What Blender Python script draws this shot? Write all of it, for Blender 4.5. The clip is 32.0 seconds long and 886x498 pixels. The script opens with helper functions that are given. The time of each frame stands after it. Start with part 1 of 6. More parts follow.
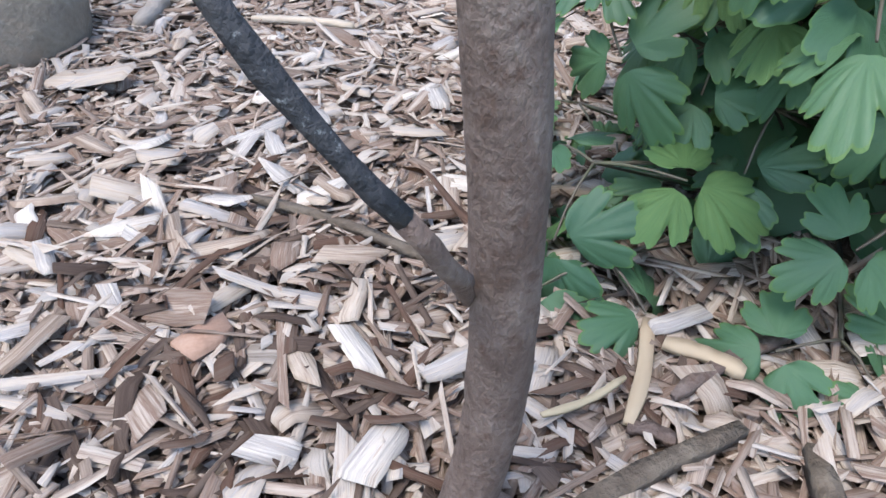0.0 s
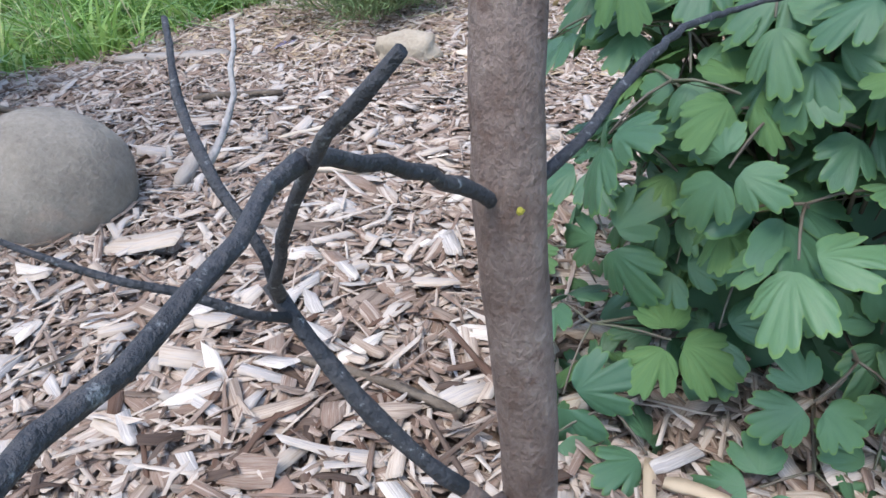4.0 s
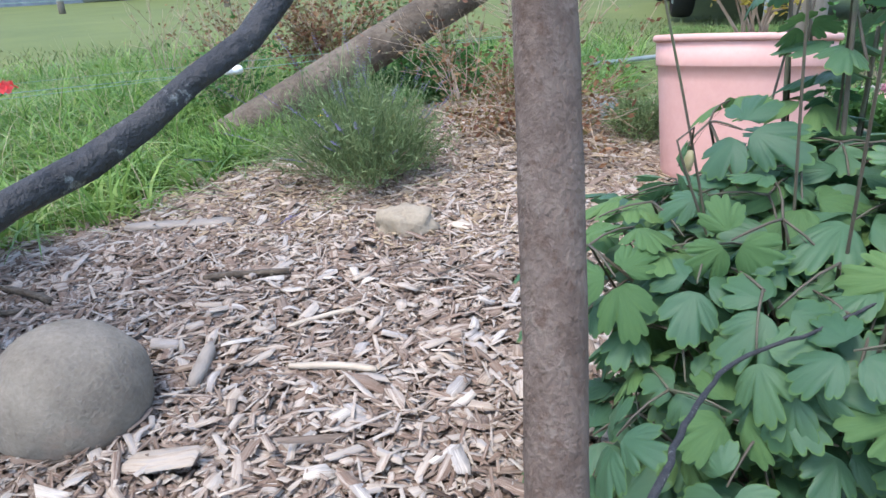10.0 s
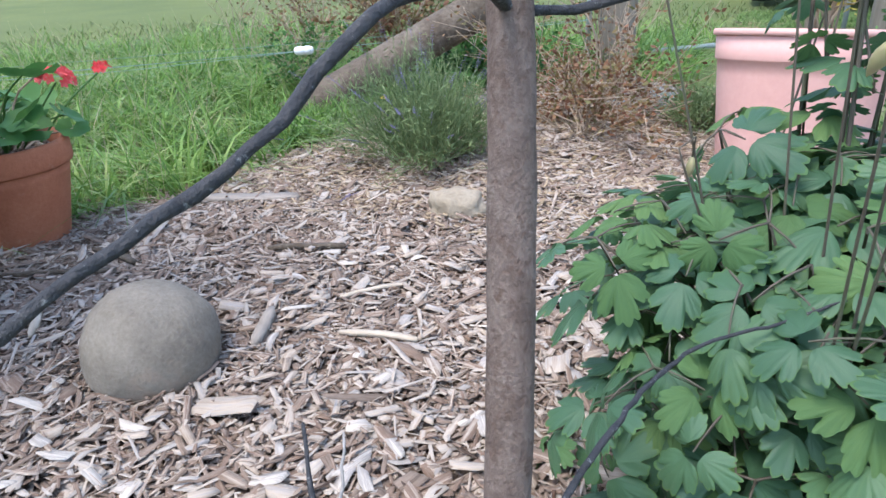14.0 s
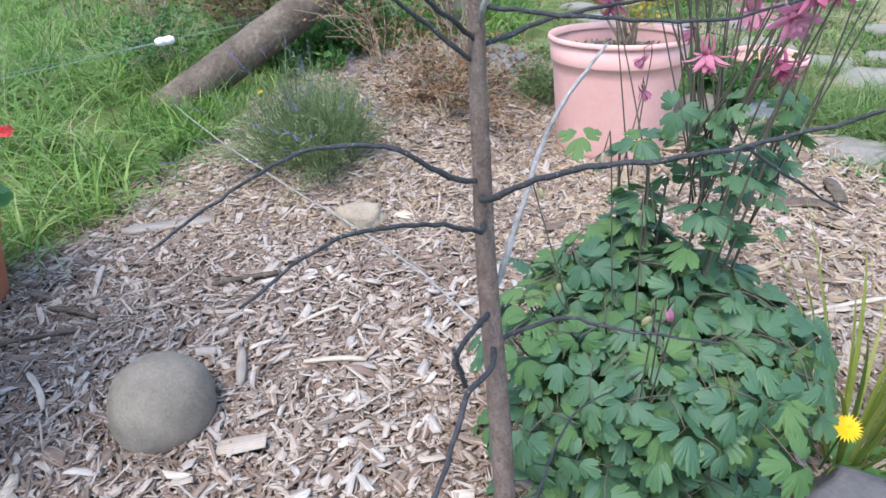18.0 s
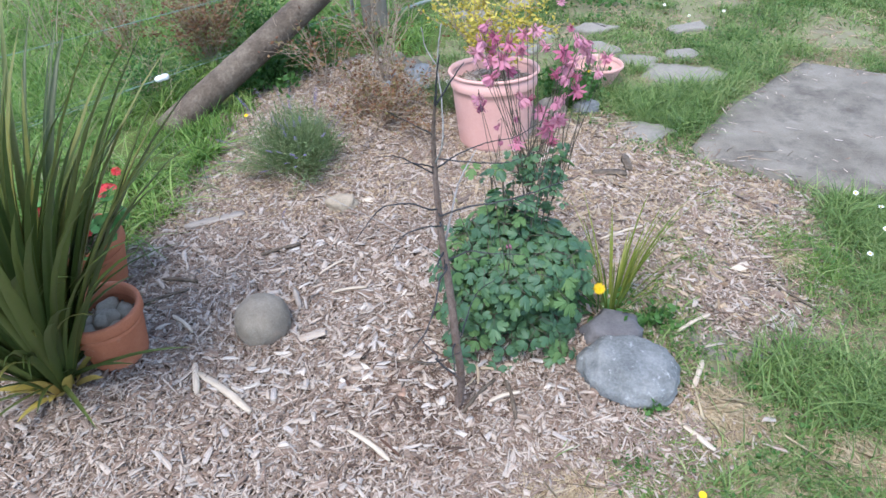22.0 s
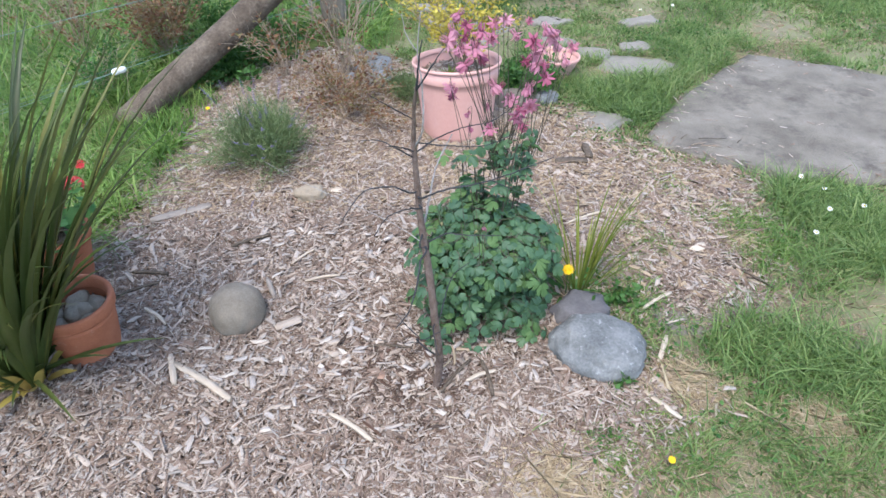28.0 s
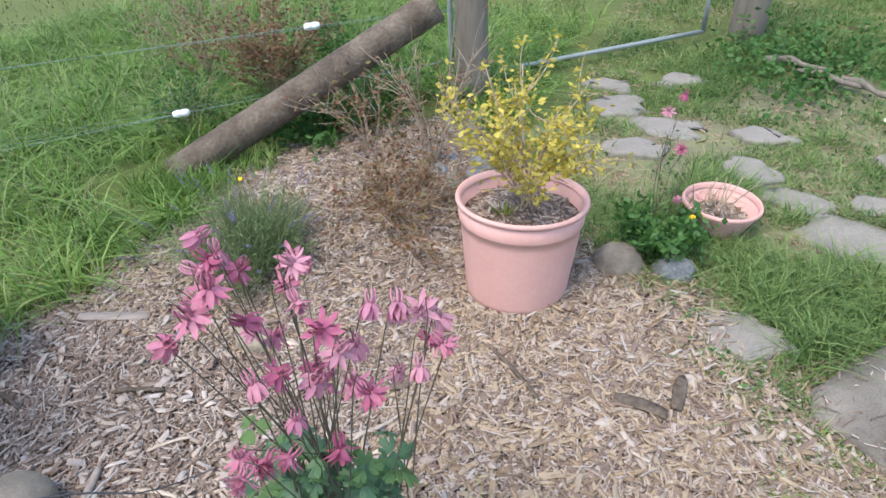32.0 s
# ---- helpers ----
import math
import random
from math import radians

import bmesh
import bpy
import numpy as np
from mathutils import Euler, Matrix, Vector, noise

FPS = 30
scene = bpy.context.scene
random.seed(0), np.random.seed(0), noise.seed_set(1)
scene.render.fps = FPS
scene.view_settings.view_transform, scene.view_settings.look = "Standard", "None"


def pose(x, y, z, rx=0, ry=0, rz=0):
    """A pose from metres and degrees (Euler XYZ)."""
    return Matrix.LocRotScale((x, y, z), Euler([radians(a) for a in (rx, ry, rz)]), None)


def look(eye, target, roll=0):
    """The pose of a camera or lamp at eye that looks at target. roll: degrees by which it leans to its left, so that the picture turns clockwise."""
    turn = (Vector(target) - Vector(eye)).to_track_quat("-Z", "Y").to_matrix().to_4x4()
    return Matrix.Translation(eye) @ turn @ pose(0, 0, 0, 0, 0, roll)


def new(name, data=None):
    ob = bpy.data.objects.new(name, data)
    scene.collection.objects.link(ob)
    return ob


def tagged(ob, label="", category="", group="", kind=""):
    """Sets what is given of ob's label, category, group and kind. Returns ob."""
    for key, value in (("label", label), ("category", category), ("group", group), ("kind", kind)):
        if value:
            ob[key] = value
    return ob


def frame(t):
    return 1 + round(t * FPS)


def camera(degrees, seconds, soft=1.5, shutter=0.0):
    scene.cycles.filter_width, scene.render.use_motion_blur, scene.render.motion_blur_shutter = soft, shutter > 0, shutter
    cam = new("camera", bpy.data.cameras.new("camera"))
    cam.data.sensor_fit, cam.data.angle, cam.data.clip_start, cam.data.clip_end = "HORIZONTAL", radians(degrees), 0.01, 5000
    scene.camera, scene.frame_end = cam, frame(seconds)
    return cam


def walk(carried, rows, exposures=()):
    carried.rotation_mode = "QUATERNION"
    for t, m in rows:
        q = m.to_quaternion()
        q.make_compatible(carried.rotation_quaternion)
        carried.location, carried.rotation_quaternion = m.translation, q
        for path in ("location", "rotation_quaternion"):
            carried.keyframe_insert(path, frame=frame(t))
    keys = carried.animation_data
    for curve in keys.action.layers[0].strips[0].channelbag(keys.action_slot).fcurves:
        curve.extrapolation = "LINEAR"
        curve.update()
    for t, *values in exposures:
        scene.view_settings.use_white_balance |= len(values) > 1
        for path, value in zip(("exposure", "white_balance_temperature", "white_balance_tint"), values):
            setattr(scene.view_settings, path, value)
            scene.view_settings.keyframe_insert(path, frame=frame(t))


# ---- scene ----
cam = camera(67.0, 32.0, soft=1.5)
PATH = [
    (0, (0.053, -0.134, 0.3), (-0.481, 1.348, -0.932), 0.9),
    (0.5, (0.053, -0.135, 0.311), (-0.492, 1.362, -0.899), -0.5),
    (1, (0.054, -0.139, 0.327), (-0.526, 1.364, -0.858), -1.1),
    (1.5, (0.055, -0.147, 0.35), (-0.542, 1.376, -0.8), -2.2),
    (2, (0.056, -0.155, 0.366), (-0.563, 1.38, -0.757), -2.6),
    (2.5, (0.054, -0.163, 0.376), (-0.501, 1.398, -0.745), -1.4),
    (3, (0.053, -0.172, 0.392), (-0.486, 1.422, -0.688), -2.1),
    (3.5, (0.053, -0.168, 0.392), (-0.531, 1.42, -0.675), -2.8),
    (5.5, (0.041, -0.144, 0.403), (-0.562, 1.514, -0.539), -2.3),
    (6, (0.035, -0.146, 0.421), (-0.535, 1.554, -0.464), -2.5),
    (6.5, (0.037, -0.155, 0.437), (-0.514, 1.562, -0.431), -2.8),
    (7, (0.039, -0.166, 0.457), (-0.519, 1.554, -0.399), -3.0),
    (7.5, (0.04, -0.172, 0.468), (-0.531, 1.549, -0.378), -3.1),
    (8, (0.042, -0.172, 0.48), (-0.543, 1.551, -0.349), -3.3),
    (8.5, (0.044, -0.174, 0.477), (-0.517, 1.545, -0.379), -2.5),
    (9, (0.038, -0.164, 0.481), (-0.575, 1.539, -0.369), -3.4),
    (9.5, (0.034, -0.158, 0.502), (-0.566, 1.569, -0.31), -2.8),
    (10, (0.03, -0.152, 0.522), (-0.553, 1.595, -0.258), -2.6),
    (10.5, (0.034, -0.155, 0.541), (-0.537, 1.608, -0.211), -1.5),
    (11, (0.036, -0.187, 0.552), (-0.474, 1.592, -0.205), -0.2),
    (11.5, (0.053, -0.211, 0.562), (-0.514, 1.549, -0.201), -1.4),
    (12, (0.068, -0.229, 0.576), (-0.555, 1.512, -0.185), -1.1),
    (12.5, (0.07, -0.227, 0.577), (-0.513, 1.515, -0.216), -0.9),
    (13, (0.078, -0.22, 0.579), (-0.562, 1.498, -0.218), -1.6),
    (13.5, (0.081, -0.203, 0.554), (-0.648, 1.472, -0.261), -1.4),
    (15.5, (0.073, -0.225, 0.577), (-0.678, 1.419, -0.278), -3.3),
    (16, (0.076, -0.253, 0.62), (-0.66, 1.435, -0.161), -2.5),
    (16.5, (0.073, -0.257, 0.653), (-0.644, 1.47, -0.057), -1.3),
    (17, (0.067, -0.278, 0.686), (-0.602, 1.485, 0.017), -0.3),
    (17.5, (0.058, -0.309, 0.747), (-0.452, 1.462, -0.031), -2.2),
    (18, (0.037, -0.377, 0.928), (-0.275, 1.252, -0.19), -3.1),
    (18.5, (0.054, -0.452, 1.185), (-0.243, 0.973, -0.188), -7.1),
    (19, (0.018, -0.625, 1.338), (-0.129, 0.833, -0.023), -4.5),
    (19.5, (0.002, -0.775, 1.422), (-0.04, 0.591, -0.039), -3.1),
    (20, (0.116, -0.907, 1.486), (-0.018, 0.499, 0.071), -2.7),
    (20.5, (0.189, -1.026, 1.52), (-0.069, 0.42, 0.163), -4.6),
    (21, (0.136, -1.098, 1.555), (-0.021, 0.381, 0.217), -4.9),
    (21.5, (0.066, -1.17, 1.577), (-0.018, 0.345, 0.275), -3.6),
    (22, (0.033, -1.206, 1.591), (-0.021, 0.353, 0.339), -3.2),
    (22.5, (0.014, -1.229, 1.597), (-0.025, 0.322, 0.334), -3.0),
    (23, (0.005, -1.237, 1.597), (-0.026, 0.318, 0.34), -2.6),
    (23.5, (0.005, -1.249, 1.592), (-0.02, 0.307, 0.336), -2.3),
    (24, (-0.0, -1.25, 1.59), (0.017, 0.308, 0.336), -1.2),
    (24.5, (-0.001, -1.251, 1.593), (0.025, 0.304, 0.335), -1.2),
    (25, (-0.003, -1.247, 1.592), (0.027, 0.301, 0.326), -1.6),
    (25.5, (-0.011, -1.248, 1.59), (0.023, 0.305, 0.33), -1.5),
    (27.5, (-0.031, -1.255, 1.6), (0.088, 0.333, 0.39), -1.2),
    (28, (-0.033, -1.265, 1.596), (0.052, 0.283, 0.332), -1.2),
    (28.5, (0.006, -1.25, 1.596), (0.067, 0.289, 0.321), -1.9),
    (29, (0.134, -1.178, 1.582), (0.03, 0.359, 0.307), -2.1),
    (29.5, (0.291, -1.069, 1.567), (-0.068, 0.413, 0.272), -3.8),
    (30, (0.355, -0.917, 1.543), (-0.103, 0.516, 0.226), -2.4),
    (30.5, (0.461, -0.702, 1.512), (-0.012, 0.768, 0.24), -1.4),
    (31, (0.596, -0.447, 1.486), (0.114, 1.009, 0.203), -4.3),
    (31.5, (0.718, -0.242, 1.482), (0.082, 1.189, 0.239), -4.3),
    (32, (0.688, -0.042, 1.457), (0.03, 1.408, 0.247), -3.0),
]
walk(cam, [(t, look(eye, target, roll)) for t, eye, target, roll in PATH], [(0.0, 1.63, 6180, 12), (2.5, 1.69, 6180, 12), (6.0, 1.69, 6250, 12), (17.0, 1.70, 6250, 12), (20.0, 1.59, 6160, 12), (26.0, 1.56, 6200, 12), (32.0, 1.45, 6600, 12)])

# ---- light ----
SUN_ELEV, SUN_AZ = radians(66), radians(205)     # azimuth: clockwise from +y, where the sun stands
world = bpy.data.worlds.new("sky")
scene.world = world
world.use_nodes = True
wn = world.node_tree.nodes
sky = wn.new("ShaderNodeTexSky")
sky.sky_type = "NISHITA"
sky.sun_disc = False
sky.sun_elevation, sky.sun_rotation = SUN_ELEV, SUN_AZ
sky.dust_density, sky.air_density = 1.2, 1.0
world.node_tree.links.new(sky.outputs[0], wn["Background"].inputs[0])
wn["Background"].inputs[1].default_value = 0.19
sun = new("sun", bpy.data.lights.new("sun", "SUN"))
sun.data.energy, sun.data.angle, sun.data.color = 1.15, radians(20), (1.0, 0.95, 0.88)
sun.matrix_world = look((0, 0, 0), (-math.sin(SUN_AZ) * math.cos(SUN_ELEV), -math.cos(SUN_AZ) * math.cos(SUN_ELEV), -math.sin(SUN_ELEV)))

# ---- materials ----


def ramp(nt, fac, cols):
    r = nt.nodes.new("ShaderNodeValToRGB")
    el = r.color_ramp.elements
    while len(el) < len(cols):
        el.new(0.5)
    for n, (e, c) in enumerate(zip(el, cols)):
        e.position = n / max(1, len(cols) - 1)
        e.color = (*c, 1)
    nt.links.new(fac, r.inputs[0])
    return r.outputs[0]


def noise_node(nt, scale, detail=4, stretch=(1, 1, 1), rough=0.6, along="Object"):
    tc, mp, nz = nt.nodes.new("ShaderNodeTexCoord"), nt.nodes.new("ShaderNodeMapping"), nt.nodes.new("ShaderNodeTexNoise")
    mp.inputs["Scale"].default_value = stretch
    nz.inputs["Scale"].default_value, nz.inputs["Detail"].default_value, nz.inputs["Roughness"].default_value = scale, detail, rough
    nt.links.new(tc.outputs[along], mp.inputs[0])
    nt.links.new(mp.outputs[0], nz.inputs[0])
    return nz.outputs[0]


def mix_math(nt, a, b, op, clamp=True):
    m = nt.nodes.new("ShaderNodeMath")
    m.operation, m.use_clamp = op, clamp
    for k, v in enumerate((a, b)):
        if isinstance(v, (int, float)):
            m.inputs[k].default_value = v
        else:
            nt.links.new(v, m.inputs[k])
    return m.outputs[0]


def material(name, cols, scale=20, fine=120, rough=0.8, bump=0.3, vary="", spread=0.6, stretch=(1, 1, 1), metal=0.0,
             gloss=0.3, through_light=0.0, contrast=1.6, blotch=(), relief=0.004, along="Object"):
    """Colours run along a ramp that two noises drive; vary: "island" or "object" shifts each piece along it."""
    m = bpy.data.materials.new(name)
    m.use_nodes = True
    nt = m.node_tree
    b = nt.nodes["Principled BSDF"]
    big, small = noise_node(nt, scale, 3, stretch, 0.6, along), noise_node(nt, fine, 5, stretch, 0.6, along)
    f = mix_math(nt, mix_math(nt, big, 0.6, "MULTIPLY"), mix_math(nt, small, 0.4, "MULTIPLY"), "ADD")
    f = mix_math(nt, mix_math(nt, mix_math(nt, f, 0.5, "SUBTRACT", False), contrast, "MULTIPLY", False), 0.5, "ADD")
    if vary:
        if vary == "island":
            r = nt.nodes.new("ShaderNodeNewGeometry").outputs["Random Per Island"]
        else:
            r = nt.nodes.new("ShaderNodeObjectInfo").outputs["Random"]
        f = mix_math(nt, mix_math(nt, f, 1 - spread, "MULTIPLY"), mix_math(nt, r, spread, "MULTIPLY"), "ADD")
    col = ramp(nt, f, cols)
    if blotch:
        bc, bs, lo, hi = blotch
        nz = noise_node(nt, bs, 5, (1, 1, 1), 0.7)
        rng = nt.nodes.new("ShaderNodeMapRange")
        rng.inputs[1].default_value, rng.inputs[2].default_value = lo, hi
        nt.links.new(nz, rng.inputs[0])
        mx = nt.nodes.new("ShaderNodeMix")
        mx.data_type = "RGBA"
        nt.links.new(rng.outputs[0], mx.inputs[0])
        nt.links.new(col, mx.inputs[6])
        mx.inputs[7].default_value = (*bc, 1)
        col = mx.outputs[2]
    nt.links.new(col, b.inputs["Base Color"])
    b.inputs["Roughness"].default_value, b.inputs["Metallic"].default_value = rough, metal
    b.inputs["Specular IOR Level"].default_value = gloss
    if bump:
        bp = nt.nodes.new("ShaderNodeBump")
        bp.inputs["Strength"].default_value, bp.inputs["Distance"].default_value = bump, relief
        nt.links.new(small, bp.inputs["Height"])
        nt.links.new(bp.outputs[0], b.inputs["Normal"])
    if through_light:
        tr, ms = nt.nodes.new("ShaderNodeBsdfTranslucent"), nt.nodes.new("ShaderNodeMixShader")
        ms.inputs[0].default_value = through_light
        nt.links.new(col, tr.inputs[0])
        nt.links.new(b.outputs[0], ms.inputs[1])
        nt.links.new(tr.outputs[0], ms.inputs[2])
        nt.links.new(ms.outputs[0], nt.nodes["Material Output"].inputs[0])
    return m


M = {}
M["soil"] = material("soil", [(0.05, 0.036, 0.026), (0.12, 0.085, 0.06), (0.19, 0.14, 0.10)], 9, 160, 0.95, 0.9)
M["chip"] = material("bark_chip", [(0.062, 0.045, 0.035), (0.135, 0.100, 0.075), (0.235, 0.180, 0.138), (0.17, 0.112, 0.080), (0.34, 0.272, 0.212), (0.43, 0.365, 0.292), (0.30, 0.272, 0.245), (0.56, 0.49, 0.40)],
                     160, 900, 0.95, 1.0, "island", 0.58, (0.05, 1, 1), gloss=0.08, relief=0.0012, along="UV", contrast=3.2)
M["chip_pale"] = material("fresh_wood_chip", [(0.075, 0.050, 0.032), (0.18, 0.125, 0.08), (0.29, 0.215, 0.135), (0.39, 0.305, 0.20), (0.25, 0.20, 0.145), (0.49, 0.41, 0.295)],
                          160, 900, 0.95, 1.0, "island", 0.6, (0.05, 1, 1), gloss=0.08, relief=0.0012, along="UV", contrast=3.0)
M["chip_grey"] = material("bleached_chip", [(0.10, 0.08, 0.065), (0.22, 0.185, 0.15), (0.36, 0.315, 0.26), (0.29, 0.26, 0.225), (0.44, 0.39, 0.32)],
                          160, 900, 0.95, 1.0, "island", 0.6, (0.05, 1, 1), gloss=0.08, relief=0.0012, along="UV", contrast=3.0)
M["chip_dark"] = material("dark_bark_chip", [(0.030, 0.020, 0.015), (0.065, 0.045, 0.034), (0.11, 0.08, 0.06), (0.085, 0.048, 0.032), (0.17, 0.13, 0.10)],
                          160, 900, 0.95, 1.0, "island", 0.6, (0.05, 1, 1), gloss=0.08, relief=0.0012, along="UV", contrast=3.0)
M["chip_piece"] = material("bark_piece", [(0.10, 0.066, 0.046), (0.25, 0.185, 0.135), (0.42, 0.345, 0.265), (0.31, 0.28, 0.25), (0.56, 0.49, 0.40), (0.25, 0.145, 0.09)],
                           160, 900, 0.95, 1.0, "object", 0.6, (0.05, 1, 1), gloss=0.08, relief=0.0012, along="UV", contrast=3.2)
M["grass"] = material("grass", [(0.032, 0.075, 0.014), (0.080, 0.165, 0.030), (0.150, 0.265, 0.052), (0.235, 0.345, 0.085), (0.38, 0.41, 0.16)], 1.6, 40, 0.5, 0, "island", 0.6, through_light=0.35, contrast=2.6)
M["lawn"] = material("lawn_grass", [(0.040, 0.080, 0.020), (0.088, 0.155, 0.040), (0.150, 0.240, 0.064), (0.235, 0.310, 0.105), (0.40, 0.39, 0.20)], 2.2, 40, 0.55, 0, "island", 0.6, through_light=0.3, contrast=2.4)
M["paddock_grass"] = material("paddock_grass", [(0.066, 0.096, 0.028), (0.094, 0.128, 0.041), (0.125, 0.158, 0.055), (0.17, 0.178, 0.077), (0.23, 0.215, 0.11)], 0.5, 40, 0.6, 0, "island", 0.5, through_light=0.3)
M["grass_dry"] = material("dry_grass", [(0.26, 0.195, 0.11), (0.43, 0.345, 0.215), (0.55, 0.46, 0.31)], 3, 40, 0.7, 0, "island", 0.6, through_light=0.2)
M["bark"] = material("sapling_bark", [(0.062, 0.040, 0.029), (0.115, 0.079, 0.060), (0.165, 0.121, 0.095), (0.235, 0.185, 0.148)], 70, 430, 0.8, 0.8, stretch=(1, 1, 0.7),
                     blotch=((0.10, 0.062, 0.044), 140, 0.54, 0.66), relief=0.0028, contrast=2.2)
M["twig"] = material("dark_twig", [(0.014, 0.014, 0.015), (0.035, 0.035, 0.036), (0.075, 0.068, 0.062)], 60, 300, 0.7, 0.7, blotch=((0.18, 0.185, 0.175), 260, 0.60, 0.68))
M["twig_pale"] = material("lichen_twig", [(0.09, 0.078, 0.066), (0.25, 0.23, 0.205), (0.43, 0.41, 0.375)], 60, 200, 0.85, 0.6)
M["dirt"] = material("gravelly_dirt", [(0.12, 0.10, 0.08), (0.20, 0.175, 0.145), (0.28, 0.25, 0.21)], 14, 200, 0.95, 0.9, contrast=2.2)
M["moss"] = material("yellow_lichen", [(0.22, 0.20, 0.03), (0.42, 0.36, 0.05)], 90, 300, 0.9, 0.8)
M["leaf"] = material("columbine_leaf", [(0.040, 0.096, 0.049), (0.060, 0.134, 0.063), (0.086, 0.172, 0.075), (0.130, 0.222, 0.087)], 5, 30, 0.5, 0.3, "object", 0.55, (1, 0.3, 1), through_light=0.34, gloss=0.5, contrast=1.1, relief=0.0013, along="UV")
M["leaf_edge"] = material("columbine_leaf_young", [(0.060, 0.130, 0.046), (0.095, 0.178, 0.057), (0.145, 0.23, 0.072)], 7, 26, 0.62, 0.6, "object", 0.45, (1, 0.12, 1), through_light=0.3, contrast=2.1, relief=0.0013, along="UV")
M["stem"] = material("columbine_stem", [(0.06, 0.05, 0.035), (0.095, 0.078, 0.055), (0.085, 0.12, 0.05)], 12, 120, 0.6, 0.2)
M["petal"] = material("columbine_petal", [(0.31, 0.058, 0.12), (0.46, 0.13, 0.205), (0.60, 0.30, 0.345), (0.42, 0.11, 0.205)], 30, 120, 0.5, 0.1, "object", 0.7, through_light=0.35)
M["bud"] = material("columbine_bud", [(0.30, 0.08, 0.15), (0.42, 0.17, 0.23), (0.36, 0.33, 0.16), (0.52, 0.30, 0.30)], 40, 120, 0.5, 0.1, "object", 0.7, through_light=0.3)
M["dandelion"] = material("dandelion_yellow", [(0.62, 0.36, 0.0), (0.80, 0.55, 0.01)], 60, 200, 0.6, 0.2, through_light=0.2)
M["terracotta"] = material("terracotta", [(0.24, 0.075, 0.035), (0.36, 0.125, 0.06), (0.44, 0.18, 0.095)], 9, 140, 0.8, 0.25, blotch=((0.45, 0.30, 0.22), 14, 0.6, 0.8))
M["pink"] = material("pink_plastic", [(0.50, 0.265, 0.22), (0.575, 0.325, 0.27), (0.62, 0.38, 0.325)], 6, 70, 0.5, 0.06, blotch=((0.50, 0.30, 0.24), 5, 0.55, 0.8))
M["ball"] = material("grey_brown_stone", [(0.125, 0.102, 0.075), (0.20, 0.17, 0.128), (0.275, 0.238, 0.182)], 16, 190, 0.9, 0.7, blotch=((0.30, 0.22, 0.155), 7, 0.56, 0.76), relief=0.003, contrast=2.4)
M["boulder"] = material("blue_grey_stone", [(0.07, 0.074, 0.07), (0.13, 0.136, 0.13), (0.19, 0.196, 0.187), (0.27, 0.275, 0.26)], 11, 120, 0.75, 0.8, blotch=((0.38, 0.39, 0.38), 30, 0.60, 0.74), contrast=2.4)
M["slate"] = material("dark_slate_stone", [(0.06, 0.058, 0.06), (0.12, 0.115, 0.115), (0.19, 0.18, 0.175)], 18, 110, 0.8, 0.6)
M["tan"] = material("tan_stone", [(0.17, 0.135, 0.09), (0.29, 0.24, 0.17), (0.40, 0.34, 0.25)], 16, 140, 0.85, 0.6)
M["beige"] = material("beige_stone", [(0.15, 0.118, 0.08), (0.25, 0.205, 0.145), (0.36, 0.305, 0.225)], 16, 140, 0.85, 0.6)
M["slab"] = material("paving_slab", [(0.095, 0.082, 0.062), (0.150, 0.132, 0.102), (0.200, 0.178, 0.140), (0.25, 0.225, 0.18)], 5, 170, 0.92, 0.9, blotch=((0.085, 0.074, 0.058), 6, 0.5, 0.72), contrast=2.8)
M["step"] = material("stepping_stone", [(0.16, 0.142, 0.112), (0.235, 0.212, 0.172), (0.315, 0.29, 0.24)], 9, 120, 0.9, 0.7, blotch=((0.16, 0.15, 0.12), 8, 0.5, 0.7), contrast=2.2)
M["log"] = material("weathered_log", [(0.040, 0.029, 0.020), (0.090, 0.068, 0.047), (0.145, 0.115, 0.082), (0.235, 0.192, 0.144)], 9, 70, 0.9, 1.0, contrast=2.4, relief=0.008)
M["post"] = material("grey_post", [(0.08, 0.066, 0.048), (0.165, 0.14, 0.107), (0.25, 0.218, 0.172)], 10, 80, 0.85, 0.8, stretch=(1, 1, 0.1))
M["galv"] = material("galvanised_pipe", [(0.20, 0.225, 0.205), (0.32, 0.345, 0.32)], 12, 120, 0.55, 0.1, metal=0.3)
M["white"] = material("white_insulator", [(0.62, 0.62, 0.56), (0.80, 0.80, 0.75)], 30, 200, 0.4, 0.1)
M["wire"] = material("green_wire", [(0.14, 0.22, 0.17), (0.25, 0.34, 0.28)], 30, 100, 0.6, 0.1)
M["flax"] = material("flax_blade", [(0.022, 0.034, 0.010), (0.052, 0.080, 0.018), (0.105, 0.130, 0.032), (0.25, 0.215, 0.06)], 5, 60, 0.45, 0.1, "object", 0.65, through_light=0.15, gloss=0.4)
M["flax_base"] = material("flax_base", [(0.30, 0.24, 0.05), (0.48, 0.38, 0.09), (0.24, 0.13, 0.04)], 12, 60, 0.5, 0.1, "object", 0.6)
M["sedge"] = material("sedge_blade", [(0.075, 0.115, 0.018), (0.17, 0.215, 0.034), (0.32, 0.30, 0.08)], 6, 60, 0.5, 0.05, "object", 0.6, through_light=0.3)
M["lavender"] = material("lavender_foliage", [(0.060, 0.100, 0.036), (0.115, 0.170, 0.064), (0.18, 0.24, 0.098), (0.28, 0.285, 0.15)], 10, 60, 0.7, 0, "island", 0.6, through_light=0.2)
